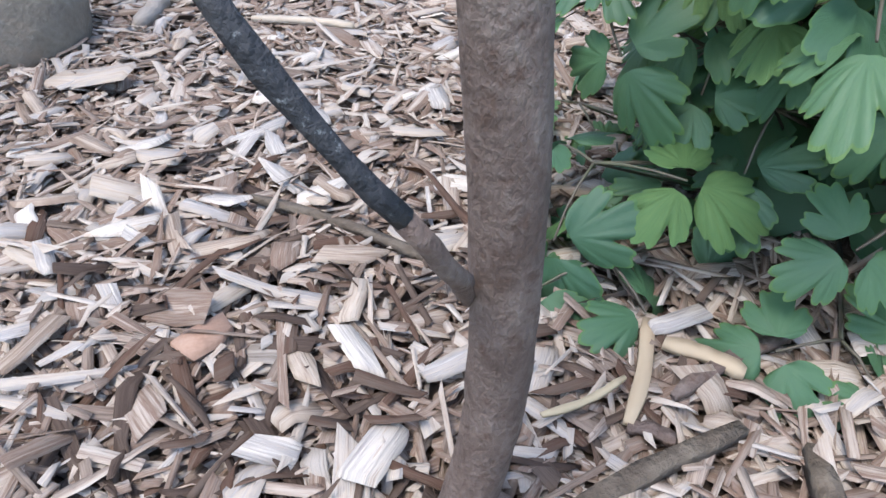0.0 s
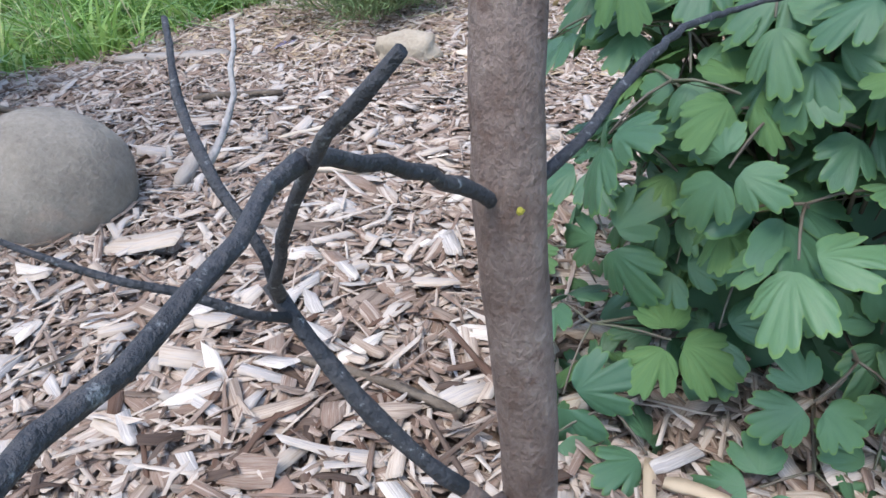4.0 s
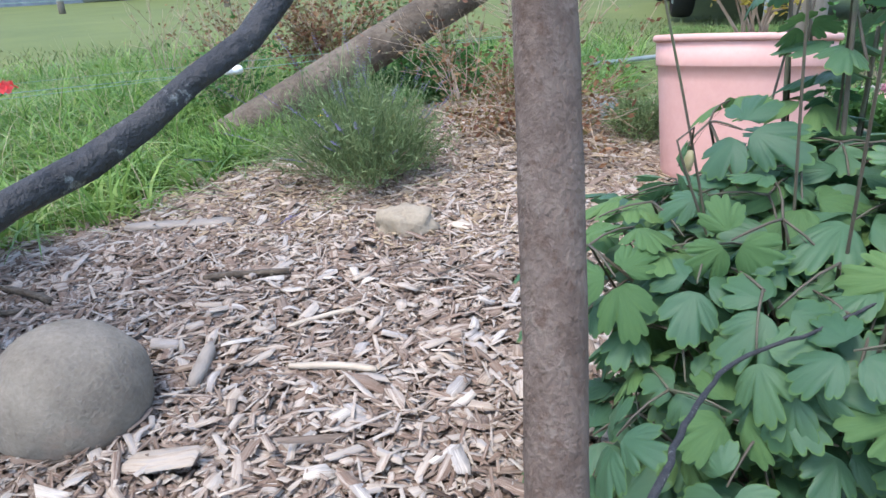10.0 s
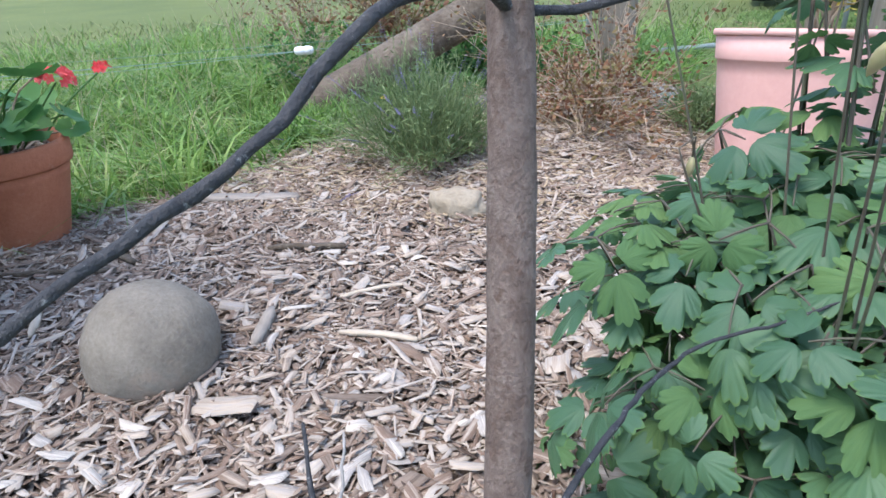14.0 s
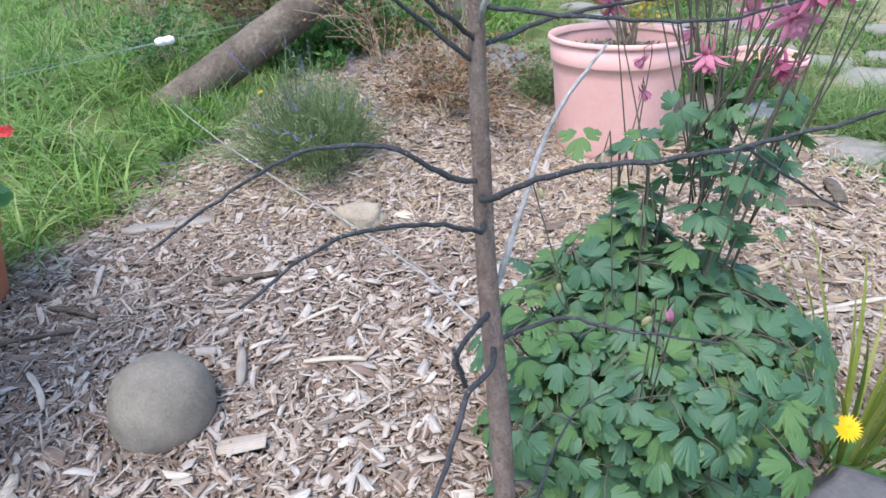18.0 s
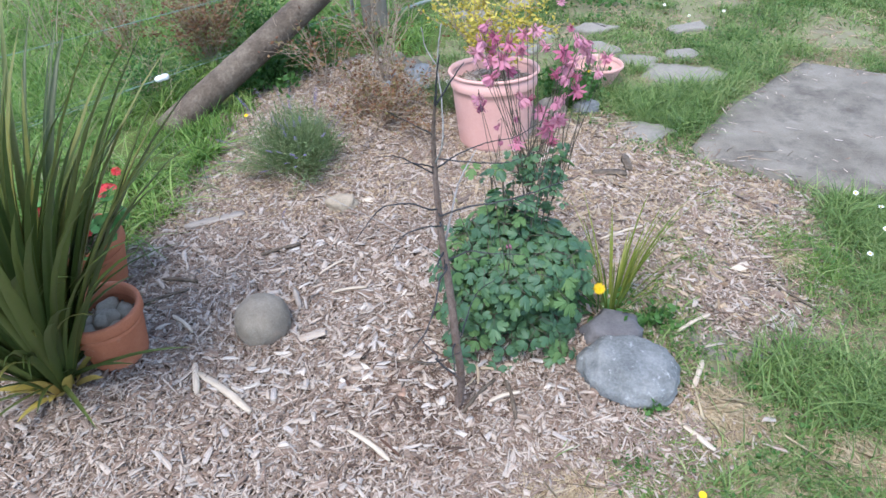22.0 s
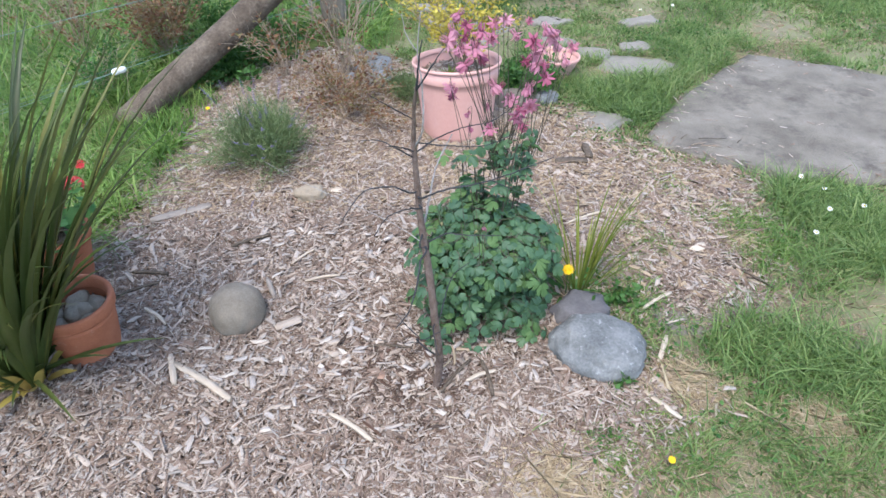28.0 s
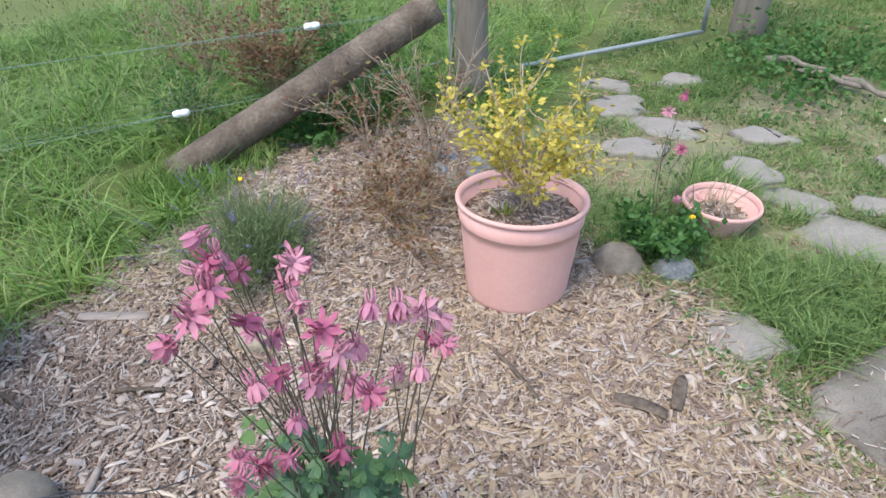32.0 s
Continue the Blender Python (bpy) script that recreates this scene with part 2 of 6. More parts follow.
M["lavender_fl"] = material("lavender_flower", [(0.07, 0.06, 0.10), (0.13, 0.11, 0.18), (0.22, 0.19, 0.24)], 60, 200, 0.7, 0, "island", 0.5)
M["rust_leaf"] = material("bronze_foliage", [(0.07, 0.03, 0.017), (0.17, 0.075, 0.04), (0.27, 0.145, 0.07), (0.15, 0.14, 0.05), (0.36, 0.24, 0.13)], 6, 60, 0.6, 0.05, "island", 0.7, through_light=0.25)
M["dry_stem"] = material("dry_stem", [(0.16, 0.11, 0.07), (0.34, 0.26, 0.18), (0.46, 0.38, 0.28)], 10, 80, 0.8, 0.3)
M["gold_leaf"] = material("golden_leaf", [(0.22, 0.18, 0.02), (0.42, 0.34, 0.04), (0.58, 0.48, 0.09), (0.38, 0.31, 0.06), (0.24, 0.25, 0.05)], 8, 60, 0.5, 0.05, "island", 0.6, through_light=0.3)
M["weed"] = material("weed_leaf", [(0.03, 0.085, 0.02), (0.06, 0.150, 0.032), (0.11, 0.215, 0.054)], 8, 60, 0.55, 0.05, "island", 0.6, through_light=0.3)
M["ger_leaf"] = material("geranium_leaf", [(0.04, 0.12, 0.03), (0.08, 0.20, 0.05), (0.12, 0.26, 0.07)], 14, 80, 0.6, 0.15, "object", 0.5, through_light=0.25)
M["ger_fl"] = material("geranium_flower", [(0.62, 0.03, 0.05), (0.78, 0.09, 0.09), (0.80, 0.22, 0.22)], 40, 120, 0.5, 0.1, "object", 0.5, through_light=0.3)
M["plank"] = material("grey_plank", [(0.14, 0.115, 0.09), (0.28, 0.24, 0.195), (0.40, 0.355, 0.295)], 12, 120, 0.85, 0.6, stretch=(0.2, 1, 1))
M["stick"] = material("pale_stick", [(0.26, 0.20, 0.14), (0.48, 0.40, 0.30), (0.60, 0.53, 0.42)], 14, 120, 0.85, 0.5, stretch=(0.2, 1, 1))
M["hedge"] = material("hedge_leaf", [(0.015, 0.04, 0.012), (0.04, 0.09, 0.025), (0.08, 0.15, 0.045)], 1.5, 12, 0.7, 0, "island", 0.6, through_light=0.2)
M["trunk"] = material("far_trunk", [(0.05, 0.04, 0.03), (0.12, 0.095, 0.07), (0.19, 0.16, 0.125)], 3, 30, 0.9, 0.6, stretch=(1, 1, 0.2))
M["shed_orange"] = material("orange_cladding", [(0.42, 0.14, 0.05), (0.52, 0.19, 0.07), (0.58, 0.25, 0.11)], 1.5, 20, 0.7, 0.1)
M["shed_grey"] = material("grey_steel_cladding", [(0.10, 0.12, 0.14), (0.15, 0.175, 0.20), (0.20, 0.225, 0.25)], 1.5, 20, 0.5, 0.1)
M["car_paint"] = material("silver_car_paint", [(0.42, 0.43, 0.44), (0.52, 0.53, 0.54)], 2, 30, 0.3, 0.0, metal=0.6)
M["rubber"] = material("rubber", [(0.012, 0.012, 0.012), (0.03, 0.03, 0.03)], 8, 60, 0.8, 0.2)
M["glass"] = material("car_glass", [(0.015, 0.018, 0.02), (0.03, 0.035, 0.04)], 2, 20, 0.08, 0.0, gloss=0.6)

# ---- building helpers ----


def quick_mesh(name, verts, faces, uv=None):
    """A mesh from numpy arrays: verts (n, 3), faces (m, k) with one k."""
    me = bpy.data.meshes.new(name)
    verts, faces = np.asarray(verts, np.float32), np.asarray(faces, np.int32)
    me.vertices.add(len(verts))
    me.vertices.foreach_set("co", verts.ravel())
    k = faces.shape[1]
    me.loops.add(faces.size)
    me.loops.foreach_set("vertex_index", faces.ravel())
    me.polygons.add(len(faces))
    me.polygons.foreach_set("loop_start", np.arange(0, faces.size, k, dtype=np.int32))
    if uv is not None:
        lay_uv = me.uv_layers.new(name="grain")
        lay_uv.data.foreach_set("uv", np.asarray(uv, np.float32)[faces.ravel()].ravel())
    me.update(calc_edges=True)
    return me


def merge(shapes):
    """One (verts, quad faces) from several."""
    vs, fs, n = [], [], 0
    for v, f in shapes:
        vs.append(np.asarray(v, float))
        fs.append(np.asarray(f, int) + n)
        n += len(v)
    return np.concatenate(vs), np.concatenate(fs)


def smooth(me):
    me.polygons.foreach_set("use_smooth", np.ones(len(me.polygons), bool))
    return me


def part(name, shape, mat, parent, label="", soft=True):
    """One mesh object under a thing or a part. shape: a bmesh, a mesh, or (verts, faces)."""
    if isinstance(shape, tuple):
        me = quick_mesh(name, *shape)
    elif isinstance(shape, bmesh.types.BMesh):
        me = bpy.data.meshes.new(name)
        shape.to_mesh(me)
        shape.free()
    else:
        me = shape
    if soft:
        smooth(me)
    if not me.materials:
        me.materials.append(mat)
    ob = new(name, me)
    ob.parent = parent
    if label:
        tagged(ob, label)
    return ob


def thing(name, label, category, loc=(0, 0, 0), rz=0, group="", kind=""):
    ob = tagged(new(name), label, category, group, kind)
    ob.empty_display_size = 0.05
    ob.matrix_basis = pose(*loc, 0, 0, rz)
    return ob


def solid(name, shape, mat, label, category, loc=(0, 0, 0), rz=0, group="", kind="", soft=True):
    ob = part(name, shape, mat, None, "", soft)
    ob.matrix_basis = pose(*loc, 0, 0, rz)
    return tagged(ob, label, category, group, kind)


def curve_points(pts, n):
    """n points on a smooth curve through pts."""
    pts = np.asarray(pts, float)
    if len(pts) < 3:
        return pts[0] + np.linspace(0, 1, n)[:, None] * (pts[-1] - pts[0])
    d = np.r_[0, np.cumsum(np.linalg.norm(np.diff(pts, axis=0), axis=1))]
    ext = np.vstack([2 * pts[0] - pts[1], pts, 2 * pts[-1] - pts[-2]])
    out = []
    for s in np.linspace(0, d[-1], n):
        i = min(int(np.searchsorted(d, s, side="right")) - 1, len(pts) - 2)
        u = (s - d[i]) / max(d[i + 1] - d[i], 1e-9)
        a, b, c, e = ext[i : i + 4]
        out.append(0.5 * (2 * b + (c - a) * u + (2 * a - 5 * b + 4 * c - e) * u**2 + (3 * b - a - 3 * c + e) * u**3))
    return np.array(out)


def tube(pts, r0, r1, sides=8, n=0, knots=0.0, rng=None, flare=0.0):
    """A tapered round rod along a smooth curve: quads, with closed ends."""
    c = curve_points(pts, n) if n else np.asarray(pts, float)
    n = len(c)
    t = np.gradient(c, axis=0)
    t /= np.linalg.norm(t, axis=1)[:, None] + 1e-9
    ref = np.array([0.0, 0, 1]) if abs(t[0][2]) < 0.9 else np.array([1.0, 0, 0])
    u = np.cross(t, ref)
    u /= np.linalg.norm(u, axis=1)[:, None] + 1e-9
    w = np.cross(t, u)
    s = np.linspace(0, 1, n)
    r = r0 + (r1 - r0) * s
    if flare:
        r = r * (1 + flare * np.exp(-s * n / 1.5))
    if knots and rng is not None:
        r = r * (1 + knots * rng.uniform(-1, 1, n))
    a = np.linspace(0, 2 * np.pi, sides, endpoint=False)
    ring = np.cos(a)[None, :, None] * u[:, None] + np.sin(a)[None, :, None] * w[:, None]
    v = (c[:, None] + ring * r[:, None, None]).reshape(-1, 3)
    i, j = np.meshgrid(np.arange(n - 1), np.arange(sides), indexing="ij")
    k = (j + 1) % sides
    f = np.stack([i * sides + j, i * sides + k, (i + 1) * sides + k, (i + 1) * sides + j], -1).reshape(-1, 4)
    v = np.vstack([v, c[0], c[-1]])
    e = len(v) - 2
    caps = [[e, (q + 1) % sides, q, e] for q in range(0)]
    for q in range(0, sides, 2):
        caps.append([e, (q + 2) % sides, (q + 1) % sides, q])
        b = (n - 1) * sides
        caps.append([e + 1, b + q, b + q + 1, b + (q + 2) % sides])
    return v, np.vstack([f, np.array(caps)])


def lathe(profile, segs=48, wob=0.0, seed=0):
    """A turned form: profile of (radius, z)."""
    rng = np.random.default_rng(seed)
    p = np.asarray(profile, float)
    a = np.linspace(0, 2 * np.pi, segs, endpoint=False)
    k = 1 + wob * np.sin(2 * a + rng.uniform(0, 6)) + 0.5 * wob * np.sin(3 * a + rng.uniform(0, 6))
    v = np.stack([p[:, 0][:, None] * np.cos(a) * k, p[:, 0][:, None] * np.sin(a) * k, p[:, 1][:, None] + 0 * a], -1).reshape(-1, 3)
    i, j = np.meshgrid(np.arange(len(p) - 1), np.arange(segs), indexing="ij")
    q = (j + 1) % segs
    return v, np.stack([i * segs + j, i * segs + q, (i + 1) * segs + q, (i + 1) * segs + j], -1).reshape(-1, 4)


def rock(dims, seed=1, rough=0.12, detail=4, flat=0.0, freq=1.6, low_cut=0.55):
    """A weathered stone of those half sizes, on z = 0; flat: how far its top is levelled."""
    bm = bmesh.new()
    bmesh.ops.create_icosphere(bm, subdivisions=detail, radius=1)
    off = Vector((seed * 7.3, seed * 3.1, seed * 1.7))
    for v in bm.verts:
        d = v.co.normalized()
        k = 1 + rough * noise.noise(d * freq + off) + rough * 0.45 * noise.noise(d * freq * 2.7 + off) + rough * 0.12 * noise.noise(d * freq * 8 + off)
        p = d * k
        if flat and p.z > 1 - flat:
            p.z = 1 - flat + (p.z - 1 + flat) * 0.2
        v.co = Vector((p.x * dims[0], p.y * dims[1], max(p.z, -low_cut) * dims[2]))
    low = min(v.co.z for v in bm.verts)
    for v in bm.verts:
        v.co.z -= low + 0.012
    return bm


def slab_shape(outline, thick, seed=0, bevel=0.008, bumpy=0.004, step=0.05):
    """A flat stone from an outline in the plan, with rounded upper edges and an uneven top."""
    rng = np.random.default_rng(seed)
    pts = []
    n = len(outline)
    for a, b in zip(outline, outline[1:] + outline[:1]):
        d = math.dist(a, b)
        k = max(1, int(d / step))
        for q in range(k):
            u = q / k
            pts.append((a[0] + (b[0] - a[0]) * u + rng.normal(0, bumpy), a[1] + (b[1] - a[1]) * u + rng.normal(0, bumpy)))
    bm = bmesh.new()
    cx, cy = np.mean(pts, axis=0)
    rings = []
    for s, z in ((1.0, 0.0), (1.0, thick - bevel), (1 - bevel / 0.25, thick), (0.8, thick + 0.002), (0.5, thick + 0.001)):
        rings.append([bm.verts.new((cx + (x - cx) * s, cy + (y - cy) * s, z + (noise.noise((x * 6 * s, y * 6 * s, seed)) * bumpy if z > 0 else 0))) for x, y in pts])
    m = len(pts)
    for r, q in zip(rings, rings[1:]):
        for k in range(m):
            bm.faces.new((r[k], r[(k + 1) % m], q[(k + 1) % m], q[k]))
    bm.faces.new(rings[-1])
    return bm


def blades(roots, heights, widths, lean, rng, segs=2, droop=0.5, az=None):
    """Grass-like blades: quads tapering to a narrow tip, all in one array."""
    n = len(roots)
    a = rng.uniform(0, 2 * np.pi, n) if az is None else az
    face = rng.uniform(0, 2 * np.pi, n)
    d = np.stack([np.cos(a), np.sin(a), 0 * a], -1)
    w = np.stack([np.cos(face), np.sin(face), 0 * a], -1)
    rows = []
    ln = lean * rng.uniform(0.2, 1.3, n)
    for s in np.linspace(0, 1, segs + 1):
        z = heights * (s - droop * np.minimum(ln, 1) * s**2 * 0.6)
        c = roots + d * (heights * ln * s**1.7)[:, None] + np.stack([0 * z, 0 * z, z], -1)
        half = (widths * (1 - 0.88 * s**1.4) / 2)[:, None]
        rows += [c - w * half, c + w * half]
    v = np.stack(rows, 1).reshape(-1, 3)
    k = 2 * (segs + 1)
    base = np.arange(n)[:, None] * k
    f = np.concatenate([base + np.array([2 * s, 2 * s + 1, 2 * s + 3, 2 * s + 2]) for s in range(segs)])
    return v, f


def leaf_cards(centres, size, rng, bend=0.3, up=0.5, slim=0.5):
    """Small pointed leaves, each folded along its rib: six corners, two quads and two tips."""
    n = len(centres)
    d = rng.normal(size=(n, 3))
    d[:, 2] = np.abs(d[:, 2]) * up
    d /= np.linalg.norm(d, axis=1)[:, None]
    side = np.cross(d, rng.normal(size=(n, 3)))
    side /= np.linalg.norm(side, axis=1)[:, None] + 1e-9
    nrm = np.cross(side, d)
    s = (size * rng.uniform(0.6, 1.3, n))[:, None]
    p0, p3 = centres, centres + d * s
    m = centres + d * s * 0.45 - nrm * s * bend * 0.3
    l, r = m + side * s * slim * 0.5 + nrm * s * bend * 0.3, m - side * s * slim * 0.5 + nrm * s * bend * 0.3
    v = np.stack([p0, l, p3, m, r], 1).reshape(-1, 3)
    b = np.arange(n)[:, None] * 5
    return v, np.concatenate([b + np.array([0, 3, 2, 1]), b + np.array([0, 4, 2, 3])])

# ---- the plan ----
BED = [(-1.7, -0.75), (-1.55, 0.1), (-1.42, 0.62), (-1.27, 0.88), (-1.16, 1.1), (-1.12, 1.6), (-1.12, 1.92), (-0.84, 2.42), (-0.4, 2.62), (-0.05, 2.35), (0.2, 1.95), (0.45, 1.85),
       (0.72, 1.72), (0.80, 1.52), (1.08, 1.30), (1.38, 1.14), (1.46, 1.0), (1.30, 0.62), (1.15, 0.40), (1.02, 0.30), (0.82, 0.36), (0.66, 0.36), (0.66, 0.12), (0.70, -0.05), (0.62, -0.2),
       (0.36, -0.28), (0.2, -0.42), (0.1, -0.75)]
SLAB = [(1.09, 1.36), (1.10, 1.47), (1.38, 1.82), (1.94, 2.30), (2.42, 2.05), (2.75, 1.75), (2.5, 1.0), (1.86, 0.98), (1.50, 1.06)]


def poly_signed(poly, x, y):
    """Distance to the outline, positive inside."""
    x, y = np.asarray(x, float), np.asarray(y, float)
    inside, best = np.zeros(x.shape, bool), np.full(x.shape, 1e9)
    for (ax, ay), (bx, by) in zip(poly, poly[1:] + poly[:1]):
        t = np.clip(((x - ax) * (bx - ax) + (y - ay) * (by - ay)) / ((bx - ax) ** 2 + (by - ay) ** 2), 0, 1)
        best = np.minimum(best, np.hypot(x - ax - t * (bx - ax), y - ay - t * (by - ay)))
        if ay != by:
            hit = ((ay > y) != (by > y)) & (x < (bx - ax) * (y - ay) / (by - ay) + ax)
            inside ^= hit
    return np.where(inside, best, -best)


def wave(x, y):
    """Soft unevenness of the ground."""
    return 0.012 * np.sin(2.1 * x + 0.7) * np.sin(1.7 * y - 0.4) + 0.006 * np.sin(5.3 * x - 1.2 * y) + 0.004 * np.sin(7.1 * y + 2.0 * x)


def height(x, y):
    s = poly_signed(BED, x, y)
    mound = 0.016 * np.exp(-((x + 0.12) ** 2 + (y - 0.15) ** 2) / 0.3**2)
    return wave(x, y) * 0.8 + 0.015 * np.clip(s / 0.2, -1, 1) - 0.006 + mound


# ---- ground: one sheet from the bed to the horizon ----
def axis(inner, step, far):
    a = list(np.arange(-inner, inner + 1e-6, step))
    d, x = step, inner
    while x < far:
        d *= 1.35
        x += d
        a = [-x] + a + [x]
    return np.array(a)


gx, gy = axis(3.2, 0.06, 900), axis(3.2, 0.06, 900) + 1.0
GX, GY = np.meshgrid(gx, gy, indexing="ij")
GZ = np.where(np.hypot(GX, GY - 1) < 6, height(GX, GY), wave(GX, GY) * np.minimum(1, 6 / np.maximum(1, np.hypot(GX, GY))))
n1, n2 = GX.shape
gi, gj = np.meshgrid(np.arange(n1 - 1), np.arange(n2 - 1), indexing="ij")
gf = np.stack([gi * n2 + gj, (gi + 1) * n2 + gj, (gi + 1) * n2 + gj + 1, gi * n2 + gj + 1], -1).reshape(-1, 4)
M["turf"] = material("turf", [(0.095, 0.080, 0.055), (0.15, 0.138, 0.080), (0.19, 0.195, 0.092), (0.29, 0.255, 0.16)], 3.5, 60, 0.95, 0.8, blotch=((0.20, 0.165, 0.12), 5, 0.52, 0.68))
M["paddock"] = material("paddock_turf", [(0.054, 0.080, 0.020), (0.080, 0.104, 0.027), (0.110, 0.130, 0.034), (0.18, 0.162, 0.060)], 0.9, 25, 0.95, 0.6)
ground = part("ground", (np.stack([GX, GY, GZ], -1).reshape(-1, 3), gf), M["turf"], None)
tagged(ground, "grassy garden ground running out into a green paddock", "ground", kind="structure")
me = ground.data
me.materials.append(M["soil"])
cen = np.zeros(len(me.polygons) * 3)
me.polygons.foreach_get("center", cen)
cen = cen.reshape(-1, 3)
me.materials.append(M["paddock"])
me.materials.append(M["dirt"])
worn = (np.hypot((cen[:, 0] - 0.97) / 1.5, cen[:, 1] - 0.30) < 0.15) | (np.hypot(cen[:, 0] - 1.12, cen[:, 1] - 0.08) < 0.10)
far_side = (np.hypot(cen[:, 0] - 1.3, cen[:, 1] - 1.4) > 2.2 + 0.25 * np.sin(5 * np.arctan2(cen[:, 1] - 1.4, cen[:, 0] - 1.3)) + 0.15 * np.sin(11 * cen[:, 0])) | (cen[:, 0] < -1.0) | (cen[:, 1] > 2.5 + 0.9 * (cen[:, 0] + 0.4)) & (cen[:, 0] < 0)
me.polygons.foreach_set("material_index", np.where(poly_signed(BED, cen[:, 0], cen[:, 1]) > 0, 1, np.where(far_side, 2, np.where(worn, 3, 0))).astype(np.int32))


# ---- bark mulch ----
def chips(rng, x, y, z, length, wide, thick, tilt, ragged=True):
    """Split chips: flat uneven prisms, with a plan of six ragged corners or four, and a grain that runs along each."""
    n = len(x)
    if ragged:
        plan = np.array([(-1, -0.92), (-1, 0.9), (-0.05, 1), (1, 0.88), (1, -0.9), (0.05, -1)], float)
        q = np.array([[6, 7, 8, 11], [11, 8, 9, 10]] + [[k, (k + 1) % 6, 6 + (k + 1) % 6, 6 + k] for k in range(6)])
    else:
        plan = np.array([(-1, -1), (-1, 1), (1, 1), (1, -1)], float)
        q = np.array([[4, 5, 6, 7]] + [[k, (k + 1) % 4, 4 + (k + 1) % 4, 4 + k] for k in range(4)])
    m = len(plan)
    p = plan[None] + rng.uniform(-1, 1, (n, m, 2)) * np.array([0.42, 0.2])
    p[:, :, 1] *= 1 - (rng.uniform(0, 1, n) ** 2.5 * 0.9)[:, None] * np.clip(p[:, :, 0], 0, 1)
    b = np.zeros((n, 2 * m, 3))
    b[:, :m, :2], b[:, m:, :2] = p * 1.06, p
    b[:, :m, 2], b[:, m:, 2] = -1, 1
    b[:, :, 2] += rng.uniform(-0.35, 0.35, (n, 2 * m))
    b *= np.stack([length, wide, thick], -1)[:, None] / 2
    b[:, :, 2] -= (rng.uniform(-1.0, 2.0, n) * length)[:, None] * (b[:, :, 0] / length[:, None]) ** 2 * 0.35
    uv = b[:, :, :2] + rng.uniform(0, 40, (n, 1, 2))
    yaw, pit, rol = rng.uniform(0, 2 * np.pi, n), rng.normal(0, tilt, n), rng.normal(0, tilt * 1.4, n)
    cy, sy, cp, sp, cr, sr = np.cos(yaw), np.sin(yaw), np.cos(pit), np.sin(pit), np.cos(rol), np.sin(rol)
    X, Y, Z = b[..., 0], b[..., 1], b[..., 2]
    Y, Z = Y * cr[:, None] - Z * sr[:, None], Y * sr[:, None] + Z * cr[:, None]
    X, Z = X * cp[:, None] + Z * sp[:, None], -X * sp[:, None] + Z * cp[:, None]
    X, Y = X * cy[:, None] - Y * sy[:, None], X * sy[:, None] + Y * cy[:, None]
    v = np.stack([X + x[:, None], Y + y[:, None], Z + z[:, None]], -1).reshape(-1, 3)
    return v, (np.arange(n)[:, None, None] * 2 * m + q).reshape(-1, 4), uv.reshape(-1, 2)


def scatter(rng, poly, n, box, edge=0.05):
    x, y = rng.uniform(box[0], box[1], n), rng.uniform(box[2], box[3], n)
    s = poly_signed(poly, x, y) + rng.normal(0, edge, n) * np.where(x > 0.5, 1.7, 1.0) + 0.04 * np.sin(9 * x + 5 * y) * np.sin(7 * y - 4 * x)
    keep = (s > 0) & (poly_signed(SLAB, x, y) < 0.02)
    return x[keep], y[keep]


def mulch(seed, n, long, wide, thick, tilt, lift, box, name, mat, label, ragged=False, fade=None):
    """One layer of chips over the bed; fade: the share that stays at a place."""
    rng = np.random.default_rng(seed)
    x, y = scatter(rng, BED, n, box)
    if fade:
        stay = rng.uniform(0, 1, len(x)) < fade(x, y)
        x, y = x[stay], y[stay]
    k = len(x)
    z = height(x, y) + rng.uniform(*lift, k)
    shape = chips(rng, x, y, z, rng.gamma(4, long / 4, k) + 0.006, rng.gamma(5, wide / 5, k) + 0.002, rng.uniform(*thick, k), tilt, ragged)
    ob = part(name, shape, mat, None, "", False)
    return tagged(ob, label, "mulch", kind="stuff")


WHOLE = (-1.8, 1.5, -0.8, 2.7)
mulch(1, 110000, 0.015, 0.0042, (0.0006, 0.0014), 0.22, (0.0, 0.011), WHOLE, "bark_mulch", M["chip"], "grey and brown bark mulch covering the garden bed")
mulch(2, 64000, 0.032, 0.0016, (0.0006, 0.0014), 0.16, (0.006, 0.020), WHOLE, "shredded_mulch", M["chip"], "long shredded bark strands lying over the bed")
mulch(3, 32000, 0.018, 0.0068, (0.0007, 0.0016), 0.22, (0.006, 0.018), WHOLE, "wood_chip_mulch", M["chip"], "weathered flat wood chips on the bark mulch", True)
mulch(4, 5200, 0.035, 0.0115, (0.0010, 0.0026), 0.18, (0.012, 0.021), WHOLE, "large_chip_mulch", M["chip"], "large weathered bark pieces on the mulch", True)
mulch(5, 8800, 0.034, 0.0082, (0.0008, 0.0018), 0.20, (0.010, 0.019), (0.05, 1.5, 0.35, 1.95), "fresh_chip_mulch", M["chip_pale"], "fresh tan wood chips over the newer mulch", True,
      lambda x, y: np.clip(0.3 + 0.75 * (y - 0.35), 0.3, 1))
mulch(7, 70000, 0.008, 0.0030, (0.0005, 0.0012), 0.25, (0.008, 0.020), WHOLE, "mulch_crumbs", M["chip"], "crumbs of bark and wood over the mulch")
mulch(6, 7000, 0.024, 0.006, (0.0008, 0.0018), 0.20, (0.010, 0.018), (-1.25, 0.2, 0.95, 2.6), "fresh_chip_mulch", M["chip_pale"], "fresh tan wood chips scattered over older mulch", True)
